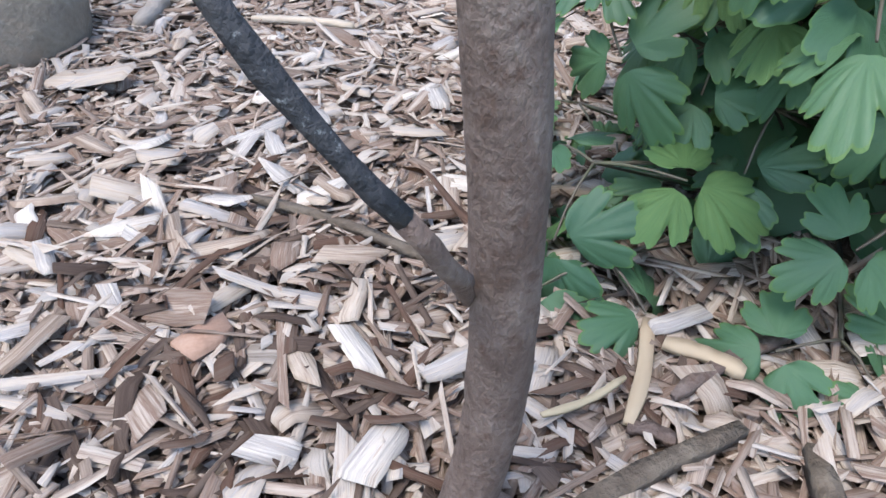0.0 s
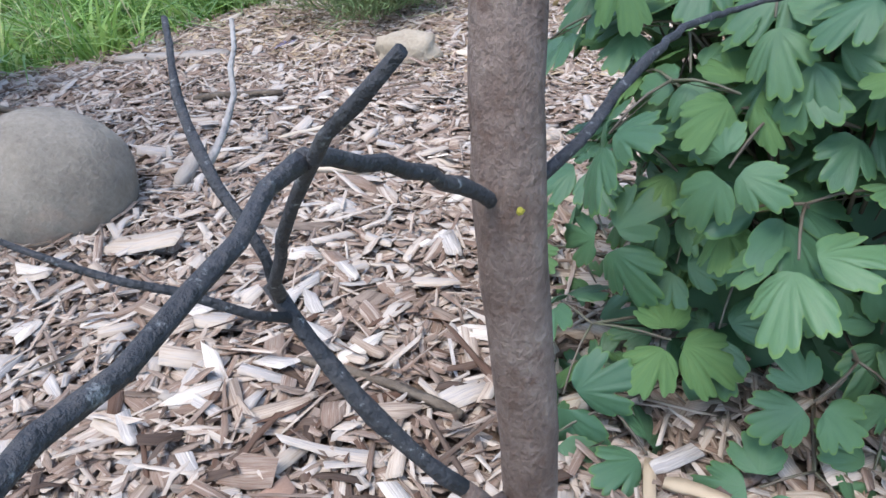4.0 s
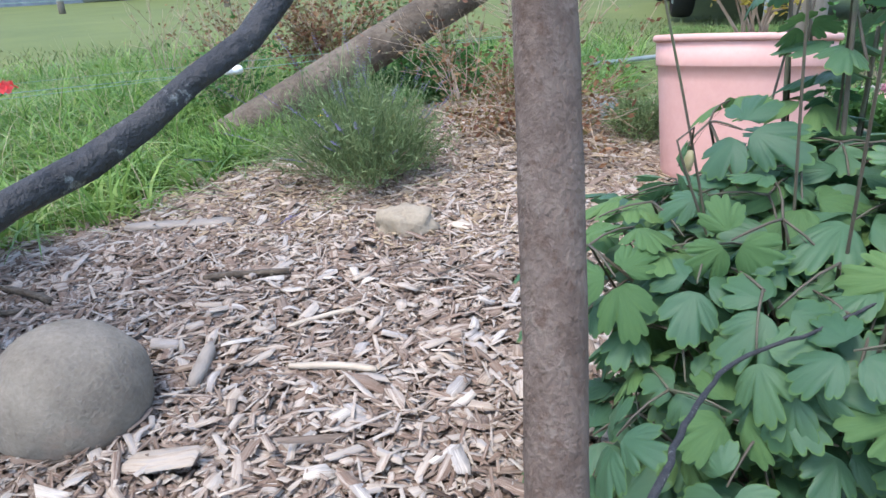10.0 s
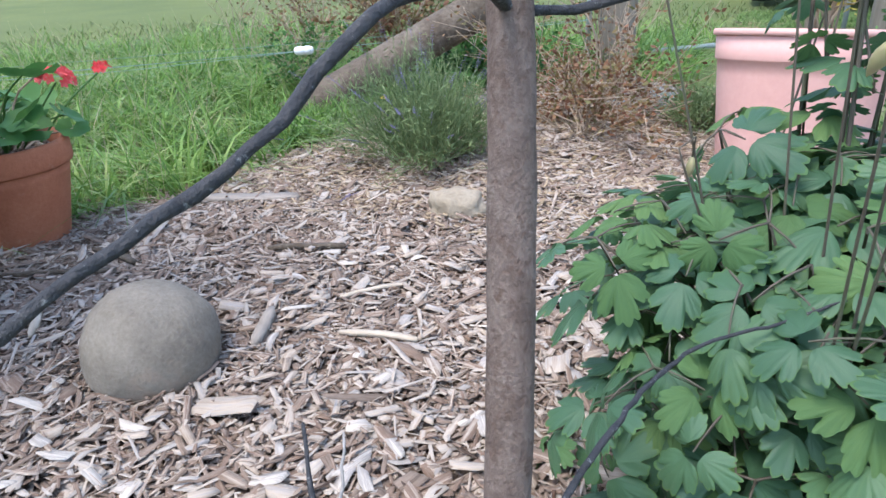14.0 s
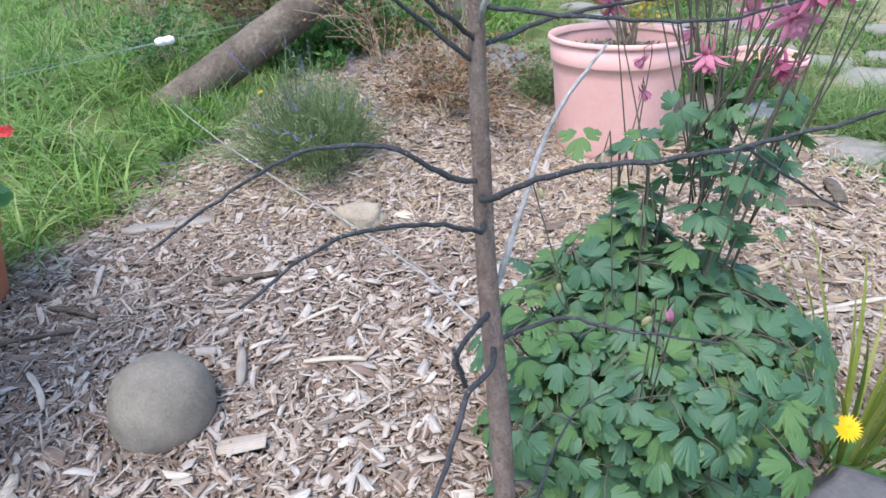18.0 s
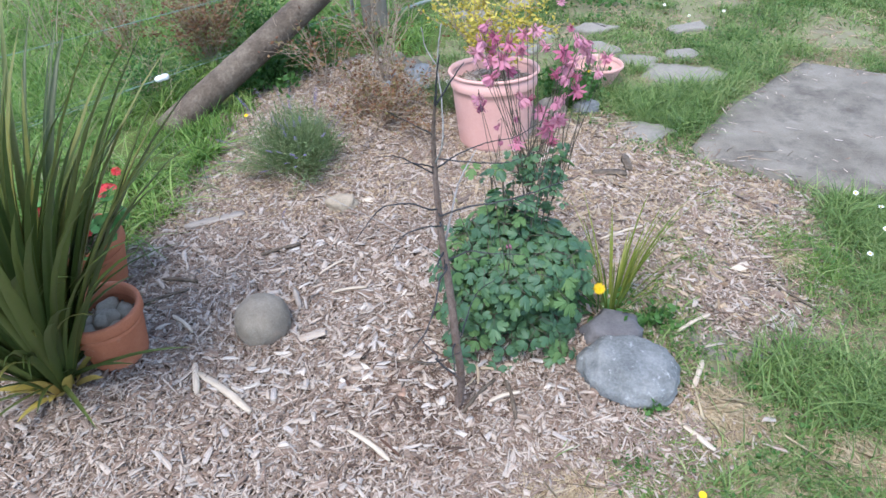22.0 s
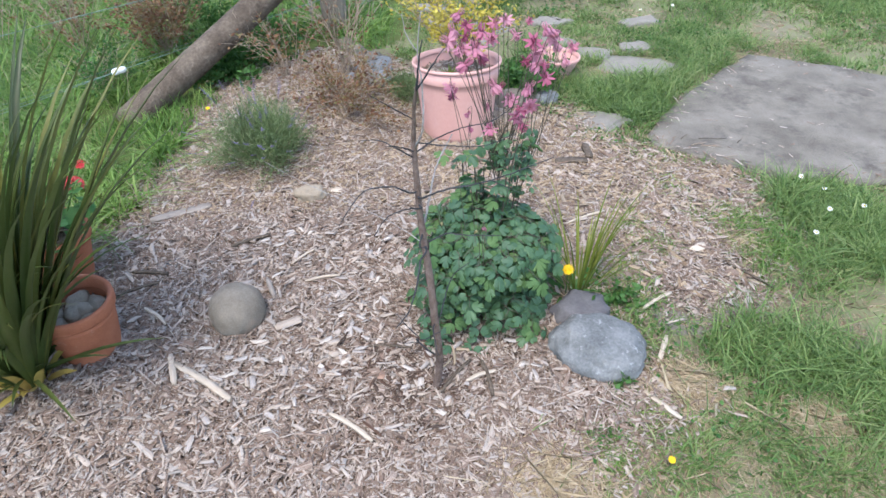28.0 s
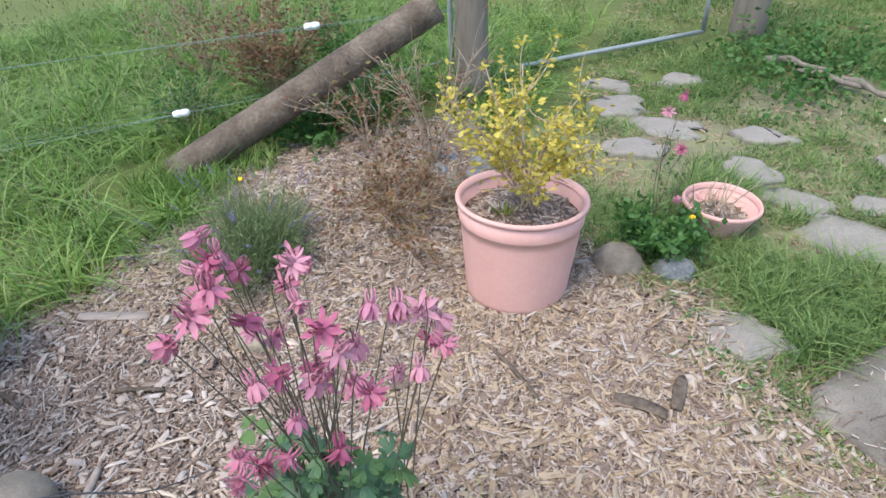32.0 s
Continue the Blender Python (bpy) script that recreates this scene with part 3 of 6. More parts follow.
mulch(8, 11000, 0.024, 0.0068, (0.0008, 0.0018), 0.22, (0.006, 0.018), WHOLE, "bleached_chip_mulch", M["chip_grey"], "bleached grey wood chips over the older mulch", True,
      lambda x, y: np.clip(0.75 - 0.55 * y, 0, 0.7) * np.clip(0.75 - 0.9 * x, 0, 1) * np.clip(0.4 + 6 * ((x + 0.05) ** 2 + (y - 0.1) ** 2), 0.15, 1))
# darker shreds, thickest beside the sapling's foot and thinning outwards
mulch(9, 11000, 0.024, 0.0040, (0.0007, 0.0016), 0.22, (0.010, 0.022), (-0.5, 0.4, -0.25, 0.5), "damp_chip_mulch", M["chip_dark"], "dark bark shreds round the foot of the sapling", True,
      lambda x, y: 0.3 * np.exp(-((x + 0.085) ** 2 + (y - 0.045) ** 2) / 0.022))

# ---- stones ----
solid("round_stone", rock((0.091, 0.091, 0.093), 3, 0.045, 5, 0.0, 1.2, 0.8), M["ball"], "smooth rounded grey-brown stone lying on bark mulch", "stone", (-0.625, 0.36, -0.004), 20)
solid("boulder", rock((0.148, 0.118, 0.095), 5, 0.13, 5, 0.2), M["boulder"], "large blue-grey river boulder with pale flecks", "boulder", (0.52, 0.115, -0.005), -22)
solid("slate_stone", rock((0.10, 0.075, 0.07), 8, 0.2, 4, 0.3), M["slate"], "dark flat-topped stone behind the boulder", "stone", (0.50, 0.29, -0.008), 15)
solid("holed_stone", rock((0.064, 0.048, 0.052), 12, 0.28, 4, 0.1, 1.6, 0.8), M["tan"], "small tan stone with worn hollows", "stone", (-0.45, 1.05, -0.004), 10)
solid("dark_stone", rock((0.06, 0.035, 0.025), 15, 0.25, 3, 0.3), M["slate"], "small dark flat stone half sunk in mulch", "stone", (-0.91, 0.68, -0.002), 20)
solid("brown_stone", rock((0.085, 0.07, 0.075), 17, 0.15, 4), M["ball"], "rounded brown stone beside the pink pot", "stone", (0.50, 1.80, -0.01), 0)
solid("grey_stone", rock((0.07, 0.055, 0.06), 19, 0.2, 4, 0.2), M["boulder"], "small blue-grey stone beside the pink pot", "stone", (0.68, 1.83, -0.01), 30)

# ---- paving ----
solid("paving_slab", slab_shape(SLAB, 0.035, 2, 0.01, 0.006, 0.08), M["slab"], "large worn grey-brown concrete paving slab", "paving", (0, 0, -0.022), kind="structure")
STEPS = [(1.30, 2.24, 0.27, 0.17, -8), (0.89, 1.60, 0.15, 0.12, 20), (0.88, 2.62, 0.13, 0.10, 10), (0.92, 2.95, 0.14, 0.08, 0), (0.50, 2.95, 0.2, 0.1, -10), (0.25, 3.1, 0.16, 0.13, 30),
         (0.15, 3.35, 0.15, 0.09, 0), (0.42, 2.7, 0.15, 0.1, 15), (1.05, 2.45, 0.16, 0.09, -15), (1.35, 2.5, 0.12, 0.08, 5), (0.45, 3.5, 0.2, 0.1, 0), (1.5, 2.9, 0.14, 0.1, 12)]
for n, (x, y, a, b, rz) in enumerate(STEPS):
    rng = np.random.default_rng(50 + n)
    ang = np.sort(rng.uniform(0, 2 * np.pi, 9) * 0.35 + np.linspace(0, 2 * np.pi, 9, endpoint=False))
    out = [(a * math.cos(q) * r, b * math.sin(q) * r) for q, r in zip(ang, rng.uniform(0.85, 1.12, 9))]
    solid("stepping_stone", slab_shape(out, 0.03, 60 + n, 0.01, 0.012, 0.04), M["step"], "irregular grey stepping stone set in short grass", "paving", (x, y, float(height(x, y)) - 0.018 + 0.003 * (n % 4)), rz,
          "stepping stones", "structure")


# ---- pots ----
def pot(name, label, r_top, r_low, h, mat, loc, soil_z, rim=0.03, lip=0.008, wall=0.008, wob=0.004, seed=0, groove=0.0):
    ob = thing(name, label, "plant pot", loc)
    body = [(0.0, 0.0), (r_low * 0.9, 0.0), (r_low, 0.004)]
    for u in np.linspace(0.08, 1, 8):
        body.append((r_low + (r_top - lip - r_low) * u, (h - rim) * u))
    if groove:    # a collar under the rim, standing a little proud of the wall
        body = [(r, q) for r, q in body if q < h - rim - groove]
        edge = r_low + (r_top - lip - r_low) * (1 - groove / (h - rim))
        body += [(edge, h - rim - groove), (edge + 0.0045, h - rim - groove + 0.001), (edge + 0.0055, h - rim - groove + 0.004), (r_top - lip + 0.003, h - rim)]
    part("body", lathe(body + [(r_top - lip - wall, h - rim), (r_low - wall, 0.012), (0.0, 0.012)], 64, wob, seed), mat, ob)
    z = h - rim
    ring = [(r_top - lip - wall, z), (r_top - 0.002, z + 0.001), (r_top, z + 0.006), (r_top, h - 0.006), (r_top - 0.003, h), (r_top - wall - 0.002, h), (r_top - wall - lip, h - 0.006), (r_top - lip - wall - 0.004, z)]
    part("rim", lathe(ring, 64, wob, seed), mat, ob)
    s = (soil_z) / h
    r = r_low + (r_top - lip - r_low) * s - wall
    rng = np.random.default_rng(seed + 5)
    part("soil", lathe([(0.0, soil_z + 0.012), (r * 0.4, soil_z + 0.01), (r * 0.8, soil_z + 0.003), (r, soil_z - 0.004)], 32), M["soil"], ob, "dark potting soil")
    k = 620
    a, q = rng.uniform(0, 2 * np.pi, k), r * 0.93 * np.sqrt(rng.uniform(0, 1, k))
    part("soil_litter", chips(rng, q * np.cos(a), q * np.sin(a), soil_z + 0.011 - 0.01 * q / r + rng.uniform(0, 0.006, k), rng.uniform(0.01, 0.04, k), rng.uniform(0.003, 0.01, k), rng.uniform(0.002, 0.006, k), 0.3),
         M["chip"], ob, "bits of bark on the soil", False)
    return ob


pink = pot("pink_pot", "large pale pink plastic pot with a golden shrub", 0.205, 0.160, 0.345, M["pink"], (0.206, 1.585, 0.0), 0.285, 0.016, 0.011, 0.006, 0.004, 3, 0.055)
pink.matrix_basis = pose(0.206, 1.585, 0.0, -7.0, 0, 0)
dish = pot("pink_bowl", "small pink plastic pot tilted in grass with dry stalks", 0.14, 0.085, 0.118, M["pink"], (0.785, 2.175, -0.015), 0.05, 0.018, 0.006, 0.005, 0.01, 4)
dish.matrix_basis = pose(0.785, 2.175, -0.015, -4, 2, 0)
terra1 = pot("terracotta_pot", "terracotta pot holding loose stones", 0.120, 0.084, 0.22, M["terracotta"], (-1.078, 0.278, 0.0), 0.145, 0.04, 0.007, 0.009, 0.004, 6)
tagged(terra1, group="terracotta pots")
terra2 = pot("terracotta_pot", "terracotta pot with a red flowering geranium", 0.135, 0.09, 0.22, M["terracotta"], (-1.292, 0.645, 0.0), 0.185, 0.05, 0.008, 0.010, 0.004, 7)
tagged(terra2, group="terracotta pots")
rs = np.random.default_rng(4)
for k in range(9):
    a = k * 2.4
    r = 0.018 + 0.045 * (k > 2) * rs.uniform(0.7, 1.05)
    sz = rs.uniform(0.030, 0.046)
    solid("pot_stone", rock((sz, sz * 0.75, sz * 0.7), 30 + k, 0.2, 3), M["beige"], "small rounded beige stone lying in the terracotta pot", "stone",
          (-1.078 + r * math.cos(a), 0.278 + r * math.sin(a), 0.155 + 0.012 * (k < 3)), 40 * k, "stones in the pot")

# ---- fence: strainer post, brace log, wires, gate ----
strainer = thing("strainer_post", "weathered grey round fence post", "fence post", (-0.45, 2.93, 0))
part("pole", tube([(0, 0, -0.1), (0.0, 0, 0.5), (0.01, 0.01, 1.25)], 0.080, 0.075, 24, 12, 0.015, np.random.default_rng(1)), M["post"], strainer)
gate_post = thing("gate_post", "weathered grey round gate post", "fence post", (0.78, 4.25, 0))
part("pole", tube([(0, 0, -0.1), (0.0, 0, 0.5), (0.01, 0.0, 1.3)], 0.10, 0.095, 24, 12, 0.015, np.random.default_rng(2)), M["post"], gate_post)
brace = thing("brace_log", "long weathered brown log leaning on the fence post", "log", (0, 0, 0))
part("log", tube([(-1.46, 1.855, -0.035), (-0.93, 2.27, 0.285), (-0.49, 2.616, 0.559)], 0.076, 0.070, 22, 24, 0.02, np.random.default_rng(3)), M["log"], brace)

# ---- sapling ----
sap = thing("sapling", "young bare sapling with thin dark lichen-spotted branches", "tree", (0, 0, 0))
TRUNK = [(-0.004, 0.016, -0.03), (0.003, 0.014, 0.0), (0.0185, 0.014, 0.1), (0.0195, 0.009, 0.2), (0.012, 0.006, 0.3), (0.006, 0.025, 0.4), (-0.0035, 0.053, 0.5), (-0.0135, 0.075, 0.6), (-0.018, 0.086, 0.7),
         (-0.021, 0.094, 0.8), (-0.017, 0.077, 0.9), (-0.010, 0.056, 0.965)]
rngs = np.random.default_rng(11)
tp = curve_points(TRUNK, 90)
tr = np.interp(tp[:, 2], [-0.03, 0.0, 0.04, 0.1, 0.3, 0.5, 0.6, 0.78, 0.9, 0.965], [0.0170, 0.0140, 0.0115, 0.0107, 0.0106, 0.0099, 0.0086, 0.0064, 0.0042, 0.0032])


def rod(points, radii, sides=16, rough=0.03, rng=rngs):
    v, f = tube(points, 1, 1, sides)
    n = len(points)
    c = np.repeat(points, sides, axis=0)
    r = np.repeat(radii, sides) * (1 + rng.normal(0, rough, n * sides))
    v[: n * sides] = c + (v[: n * sides] - c) * r[:, None]
    return v, f


part("trunk", rod(tp, tr, 20, 0.02), M["bark"], sap)

for kz, (a, r) in {0.415: (295, 0.0018), 0.372: (265, 0.0024), 0.316: (300, 0.0019)}.items():
    c = np.array([np.interp(kz, tp[:, 2], tp[:, 0]), np.interp(kz, tp[:, 2], tp[:, 1]), kz])
    c[:2] += 0.0104 * np.array([math.cos(radians(a)), math.sin(radians(a))])
    bm = rock((r, r, r * 1.25), int(a), 0.2, 2)
    bmesh.ops.translate(bm, verts=bm.verts, vec=Vector(c) - Vector((0, 0, r)))
    part("knot", bm, M["log"] if kz == 0.372 else M["moss"], sap, "dark pruning scar" if kz == 0.372 else "yellow lichen patch")
BRANCHES = [
    ("twig", 0.0045, 0.0034, [(0.010, 0.010, 0.164), (0.012, -0.026, 0.209), (-0.017, -0.04, 0.255), (-0.043, -0.038, 0.292)]),
    ("twig", 0.0025, 0.0014, [(-0.040, -0.039, 0.289), (-0.036, -0.047, 0.31), (-0.052, -0.04, 0.326), (-0.071, -0.022, 0.338), (-0.088, -0.001, 0.351)]),
    ("twig_pale", 0.0017, 0.001, [(-0.052, -0.04, 0.326), (-0.06, -0.016, 0.332), (-0.066, 0.001, 0.351)]),
    ("twig", 0.0025, 0.0013, [(-0.040, -0.039, 0.289), (-0.019, -0.066, 0.318), (0.004, -0.083, 0.351), (0.022, -0.092, 0.372)]),
    ("twig", 0.0022, 0.001, [(-0.036, -0.041, 0.285), (-0.045, -0.056, 0.297), (-0.062, -0.068, 0.311), (-0.085, -0.078, 0.325)]),
    ("twig", 0.0036, 0.0022, [(0.010, 0.006, 0.300), (0.004, -0.040, 0.331), (0.003, -0.085, 0.354)]),
    ("twig", 0.0021, 0.0014, [(0.003, -0.084, 0.354), (0.006, -0.111, 0.352), (0.0075, -0.131, 0.352), (0.012, -0.149, 0.353), (0.015, -0.156, 0.354)]),
    ("twig", 0.0030, 0.0013, [(0.012, 0.006, 0.300), (0.027, 0.026, 0.312), (0.042, 0.076, 0.324), (0.056, 0.127, 0.325), (0.079, 0.185, 0.319), (0.130, 0.228, 0.324), (0.177, 0.262, 0.336)]),
    ("twig", 0.0042, 0.002, [(-0.006, 0.06, 0.53), (-0.004, 0.02, 0.541), (-0.020, -0.01, 0.539), (-0.025, -0.039, 0.528), (-0.034, -0.073, 0.506), (-0.054, -0.129, 0.485), (-0.087, -0.155, 0.456)]),
    ("twig_pale", 0.0019, 0.0008, [(-0.007, 0.061, 0.533), (-0.082, 0.137, 0.544), (-0.171, 0.197, 0.559), (-0.263, 0.25, 0.577), (-0.354, 0.3, 0.601), (-0.438, 0.358, 0.622)]),
    ("twig", 0.0034, 0.0014, [(-0.007, 0.062, 0.53), (0.012, 0.08, 0.528), (0.035, 0.091, 0.533), (0.06, 0.095, 0.537), (0.09, 0.09, 0.533), (0.13, 0.082, 0.535), (0.19, 0.07, 0.54)]),
    ("twig", 0.0038, 0.0014, [(-0.01, 0.066, 0.56), (-0.016, 0.012, 0.589), (-0.021, -0.057, 0.619), (-0.010, -0.098, 0.650), (-0.002, -0.130, 0.672), (-0.003, -0.158, 0.724)]),
    ("twig_pale", 0.0046, 0.0022, [(-0.011, 0.069, 0.573), (-0.003, 0.091, 0.582), (0.011, 0.122, 0.63), (0.036, 0.186, 0.688), (0.08, 0.26, 0.732)]),
    ("twig", 0.0034, 0.0012, [(-0.015, 0.08, 0.642), (-0.014, 0.031, 0.665), (-0.043, -0.008, 0.694), (-0.088, -0.063, 0.714), (-0.118, -0.131, 0.716)]),
    ("twig", 0.0034, 0.0012, [(-0.017, 0.084, 0.679), (-0.036, 0.062, 0.691), (-0.079, 0.036, 0.728), (-0.140, 0.030, 0.724), (-0.170, -0.025, 0.721), (-0.195, -0.085, 0.715)]),
    ("twig", 0.0038, 0.0014, [(-0.017, 0.082, 0.668), (-0.010, 0.056, 0.677), (0.044, 0.027, 0.718), (0.153, 0.02, 0.743), (0.3, 0.032, 0.79)]),
    ("twig", 0.0018, 0.0009, [(0.153, 0.02, 0.743), (0.19, 0.03, 0.715), (0.235, 0.04, 0.685)]),
    ("twig", 0.0030, 0.0011, [(-0.02, 0.094, 0.783), (-0.042, 0.054, 0.818), (-0.063, 0.011, 0.849), (-0.083, -0.035, 0.877)]),
    ("twig", 0.0028, 0.0010, [(-0.02, 0.093, 0.767), (-0.061, 0.066, 0.812), (-0.1, 0.033, 0.854), (-0.14, -0.013, 0.88)]),
    ("twig", 0.0030, 0.0010, [(-0.02, 0.094, 0.78), (0.036, 0.147, 0.787), (0.103, 0.191, 0.788), (0.177, 0.228, 0.781), (0.242, 0.278, 0.794)]),
    ("twig", 0.0026, 0.0010, [(-0.021, 0.096, 0.808), (0.061, 0.08, 0.804), (0.142, 0.07, 0.806), (0.218, 0.078, 0.832)]),
    ("twig", 0.0022, 0.0009, [(-0.018, 0.080, 0.876), (-0.056, 0.071, 0.905), (-0.084, 0.045, 0.938), (-0.112, 0.02, 0.972)]),
    ("twig", 0.0040, 0.0016, [(-0.010, 0.056, 0.96), (-0.004, 0.030, 1.03), (0.004, 0.010, 1.085)]),
    ("twig", 0.0036, 0.0016, [(-0.010, 0.056, 0.958), (0.018, 0.058, 1.0), (0.050, 0.061, 1.045)]),
    ("twig_pale", 0.0032, 0.0016, [(-0.018, 0.090, 0.80), (0.0, 0.066, 0.862), (0.003, 0.086, 0.95), (-0.003, 0.11, 1.02), (0.008, 0.13, 1.10)]),
    ("twig_pale", 0.0020, 0.0011, [(-0.003, 0.11, 1.02), (-0.025, 0.13, 1.05), (-0.033, 0.14, 1.09)]),
]
for order, (kind_, r0, r1, pts) in enumerate(BRANCHES):
    c = curve_points(pts, max(8, int(110 * sum(math.dist(a, b) for a, b in zip(pts, pts[1:])))))
    rad = 0.64 * np.linspace(r0, r1, len(c)) * (1 + 0.10 * np.abs(rngs.normal(0, 1, len(c))))
    c = c + rngs.normal(0, 0.00045, c.shape)
    if order == 0:    # the lowest branch is still brown where it leaves the trunk
        half = int(len(c) * 0.42)
        part("branch_base", rod(c[: half + 1], rad[: half + 1], 10, 0.04), M["bark"], sap, "brown foot of the lowest branch")
        c, rad = c[half:], rad[half:]
    part("branch", rod(c, rad, 8, 0.05), M[kind_], sap, "pale lichen-covered branch" if kind_ == "twig_pale" else "")


# ---- columbine ----
def leaflet(bm, origin, direction, size, rng, veins, edge_index=1):
    """A wedge-shaped leaflet cleft into three lobes with rounded teeth, folded along its veins, in the plane z = 0."""
    d = Vector((math.cos(direction), math.sin(direction), 0))
    s = Vector((-d.y, d.x, 0))
    n = 61
    qs = (1.0, 0.955, 0.7, 0.35)
    rings = [[] for q in qs]
    tooth = radians(16.5) * rng.uniform(0.92, 1.08)
    cleft = (rng.uniform(0.17, 0.35), rng.uniform(0.17, 0.35))
    side = (rng.uniform(0.74, 0.92), rng.uniform(0.74, 0.92))
    off = rng.uniform(-0.05, 0.05)
    warp, lean, cup = rng.uniform(0, 6.28), rng.uniform(-0.14, 0.14), rng.uniform(-0.26, -0.08)
    for k in range(n):
        u = k / (n - 1) * 2 - 1
        a = u * radians(88)
        b = a + off
        w = 0 if b < 0 else 1
        m = min(abs(b) / tooth, 4.2)
        lobe = min(1.0, max(0.0, (abs(b) - 1.2 * tooth) / (0.6 * tooth)))
        r = 1.0 + (side[w] - 1.0) * lobe
        r *= 1 - cleft[w] * math.exp(-(((abs(b) - 1.5 * tooth) / (0.30 * tooth)) ** 2))
        r *= 0.85 + 0.15 * abs(math.cos(math.pi * min(m, 4.0))) ** 0.6
        r *= 1 - 0.07 * (m - round(m / 3) * 3) ** 2 / 1.5
        r *= 1 - 0.72 * max(0.0, (abs(a) - radians(42)) / radians(46)) ** 1.1
        r *= size * 1.10 * (1 + rng.uniform(-0.012, 0.012))
        near = min(abs(b), abs(abs(b) - 3 * tooth))
        for ring, q in zip(rings, qs):
            p = origin + d * (r * q * math.cos(a)) + s * (r * q * math.sin(a))
            p.z = origin.z + size * (cup * q * q + 0.15 * near * q + lean * u * q + 0.03 * math.sin(3 * a + warp + 3 * q) * q)
            ring.append(bm.verts.new(p))
            veins[ring[-1]] = (a + warp, q)
    base = bm.verts.new(origin)
    veins[base] = (warp, 0.0)
    for k in range(n - 1):
        for m in range(3):
            bm.faces.new((rings[m][k], rings[m + 1][k], rings[m + 1][k + 1], rings[m][k + 1])).material_index = edge_index if m == 0 else 0
        bm.faces.new((rings[3][k], base, rings[3][k + 1]))


def leaf_mesh(seed, size, mats):
    rng = np.random.default_rng(seed)
    bm, veins = bmesh.new(), {}
    for a, q in ((90, 1.0), (90 + 108 + rng.uniform(-12, 12), 0.86), (90 - 108 + rng.uniform(-12, 12), 0.86)):
        at = Vector((math.cos(radians(a)), math.sin(radians(a)), 0)) * size * 0.24
        leaflet(bm, at, radians(a), size * q * rng.uniform(0.9, 1.1), rng, veins)
    for v in bm.verts:
        v.co.z -= (v.co.x**2 + v.co.y**2) * 3.5
    lay_uv = bm.loops.layers.uv.new("veins")
    for face in bm.faces:
        for lp in face.loops:
            lp[lay_uv].uv = veins[lp.vert]
    me = bpy.data.meshes.new("leaf")
    bm.to_mesh(me)
    bm.free()
    for m in mats:
        me.materials.append(m)
    return smooth(me)


columbine = thing("columbine", "bushy columbine with scalloped green leaves and pink flowers", "flowering plant", (0.195, 0.395, 0))
rngc = np.random.default_rng(21)
LEAVES = [leaf_mesh(k, 0.042 + 0.003 * (k % 3), [M["leaf"] if k % 4 else M["leaf_edge"], M["leaf_edge"]]) for k in range(8)]


def dome(rng, rx, ry, h, inner=1.0):
    """A place on a bushy dome with a wide skirt, and the outward way."""
    az, u = rng.uniform(0, 2 * np.pi), rng.uniform(0.0, 1.0)
    el = math.asin(u**0.85)
    r = inner * (1 + 0.10 * math.sin(3 * az + 1) * math.cos(2 * el) + 0.07 * math.sin(5 * az + 4 * el))
    w = math.cos(el) ** 0.40 * (1.0 - 0.10 * math.exp(-(((el - 0.55) / 0.22) ** 2)))
    p = Vector((rx * r * math.cos(az) * w, ry * r * math.sin(az) * w, 0.035 + h * r * math.sin(el)))
    return p, Vector((math.cos(az) * math.cos(el), math.sin(az) * math.cos(el), math.sin(el) * 0.9 + 0.25)).normalized()


def facing(ahead, up):
    x = ahead.cross(up).normalized()
    y = up.cross(x).normalized()
    return Matrix((x, y, up)).transposed().to_4x4()


def set_leaf(ob, p, out, rng, scale, loose=0.40):
    ahead = Vector((out.x, out.y, -0.35 + 0.4 * rng.uniform(-1, 1)))
    ahead = (ahead - ahead.project(out) + Vector(rng.normal(0, 0.35, 3))).normalized()
    up = (out * 0.6 + Vector((0, 0, 0.75)) + Vector(rng.normal(0, loose, 3))).normalized()
    ob.matrix_basis = Matrix.Translation(p) @ facing(ahead, up) @ Matrix.Scale(scale, 4)


stalk_ends = []


def compound_leaf(p, out, rng, scale):
    """Three leaves of three leaflets each, on short side stalks round the end of one long stalk."""
    ahead = (Vector((out.x, out.y, 0)) + Vector((*rng.normal(0, 0.45, 2), 0.0))).normalized()
    up = (out * 0.55 + Vector((0, 0, 0.8)) + Vector(rng.normal(0, 0.25, 3))).normalized()
    turn = facing(ahead, up)
    for k, a in enumerate((90, 205, -25)):
        if k and rng.uniform() < 0.12:
            continue
        q = radians(a + rng.uniform(-14, 14))
        reach = scale * rng.uniform(0.042, 0.062)
        at = p + turn.to_3x3() @ Vector((math.cos(q) * reach, math.sin(q) * reach, -0.012 * scale))
        at.z = max(at.z, 0.03)
        leaf = part("leaf", LEAVES[int(rng.integers(8))], None, columbine)
        droop = pose(0, 0, 0, rng.uniform(-48, -4), rng.uniform(-22, 22), rng.uniform(-16, 16))
        leaf.matrix_basis = Matrix.Translation(at) @ turn @ pose(0, 0, 0, 0, 0, math.degrees(q) - 90) @ droop @ Matrix.Scale(scale * rng.uniform(0.78, 1.05), 4)
        part("leaf_stalk", tube([tuple(p), tuple(p.lerp(at, 0.5) + up * 0.004), tuple(at)], 0.0010, 0.0007, 5, 4), M["stem"], columbine)
    stalk_ends.append(p)


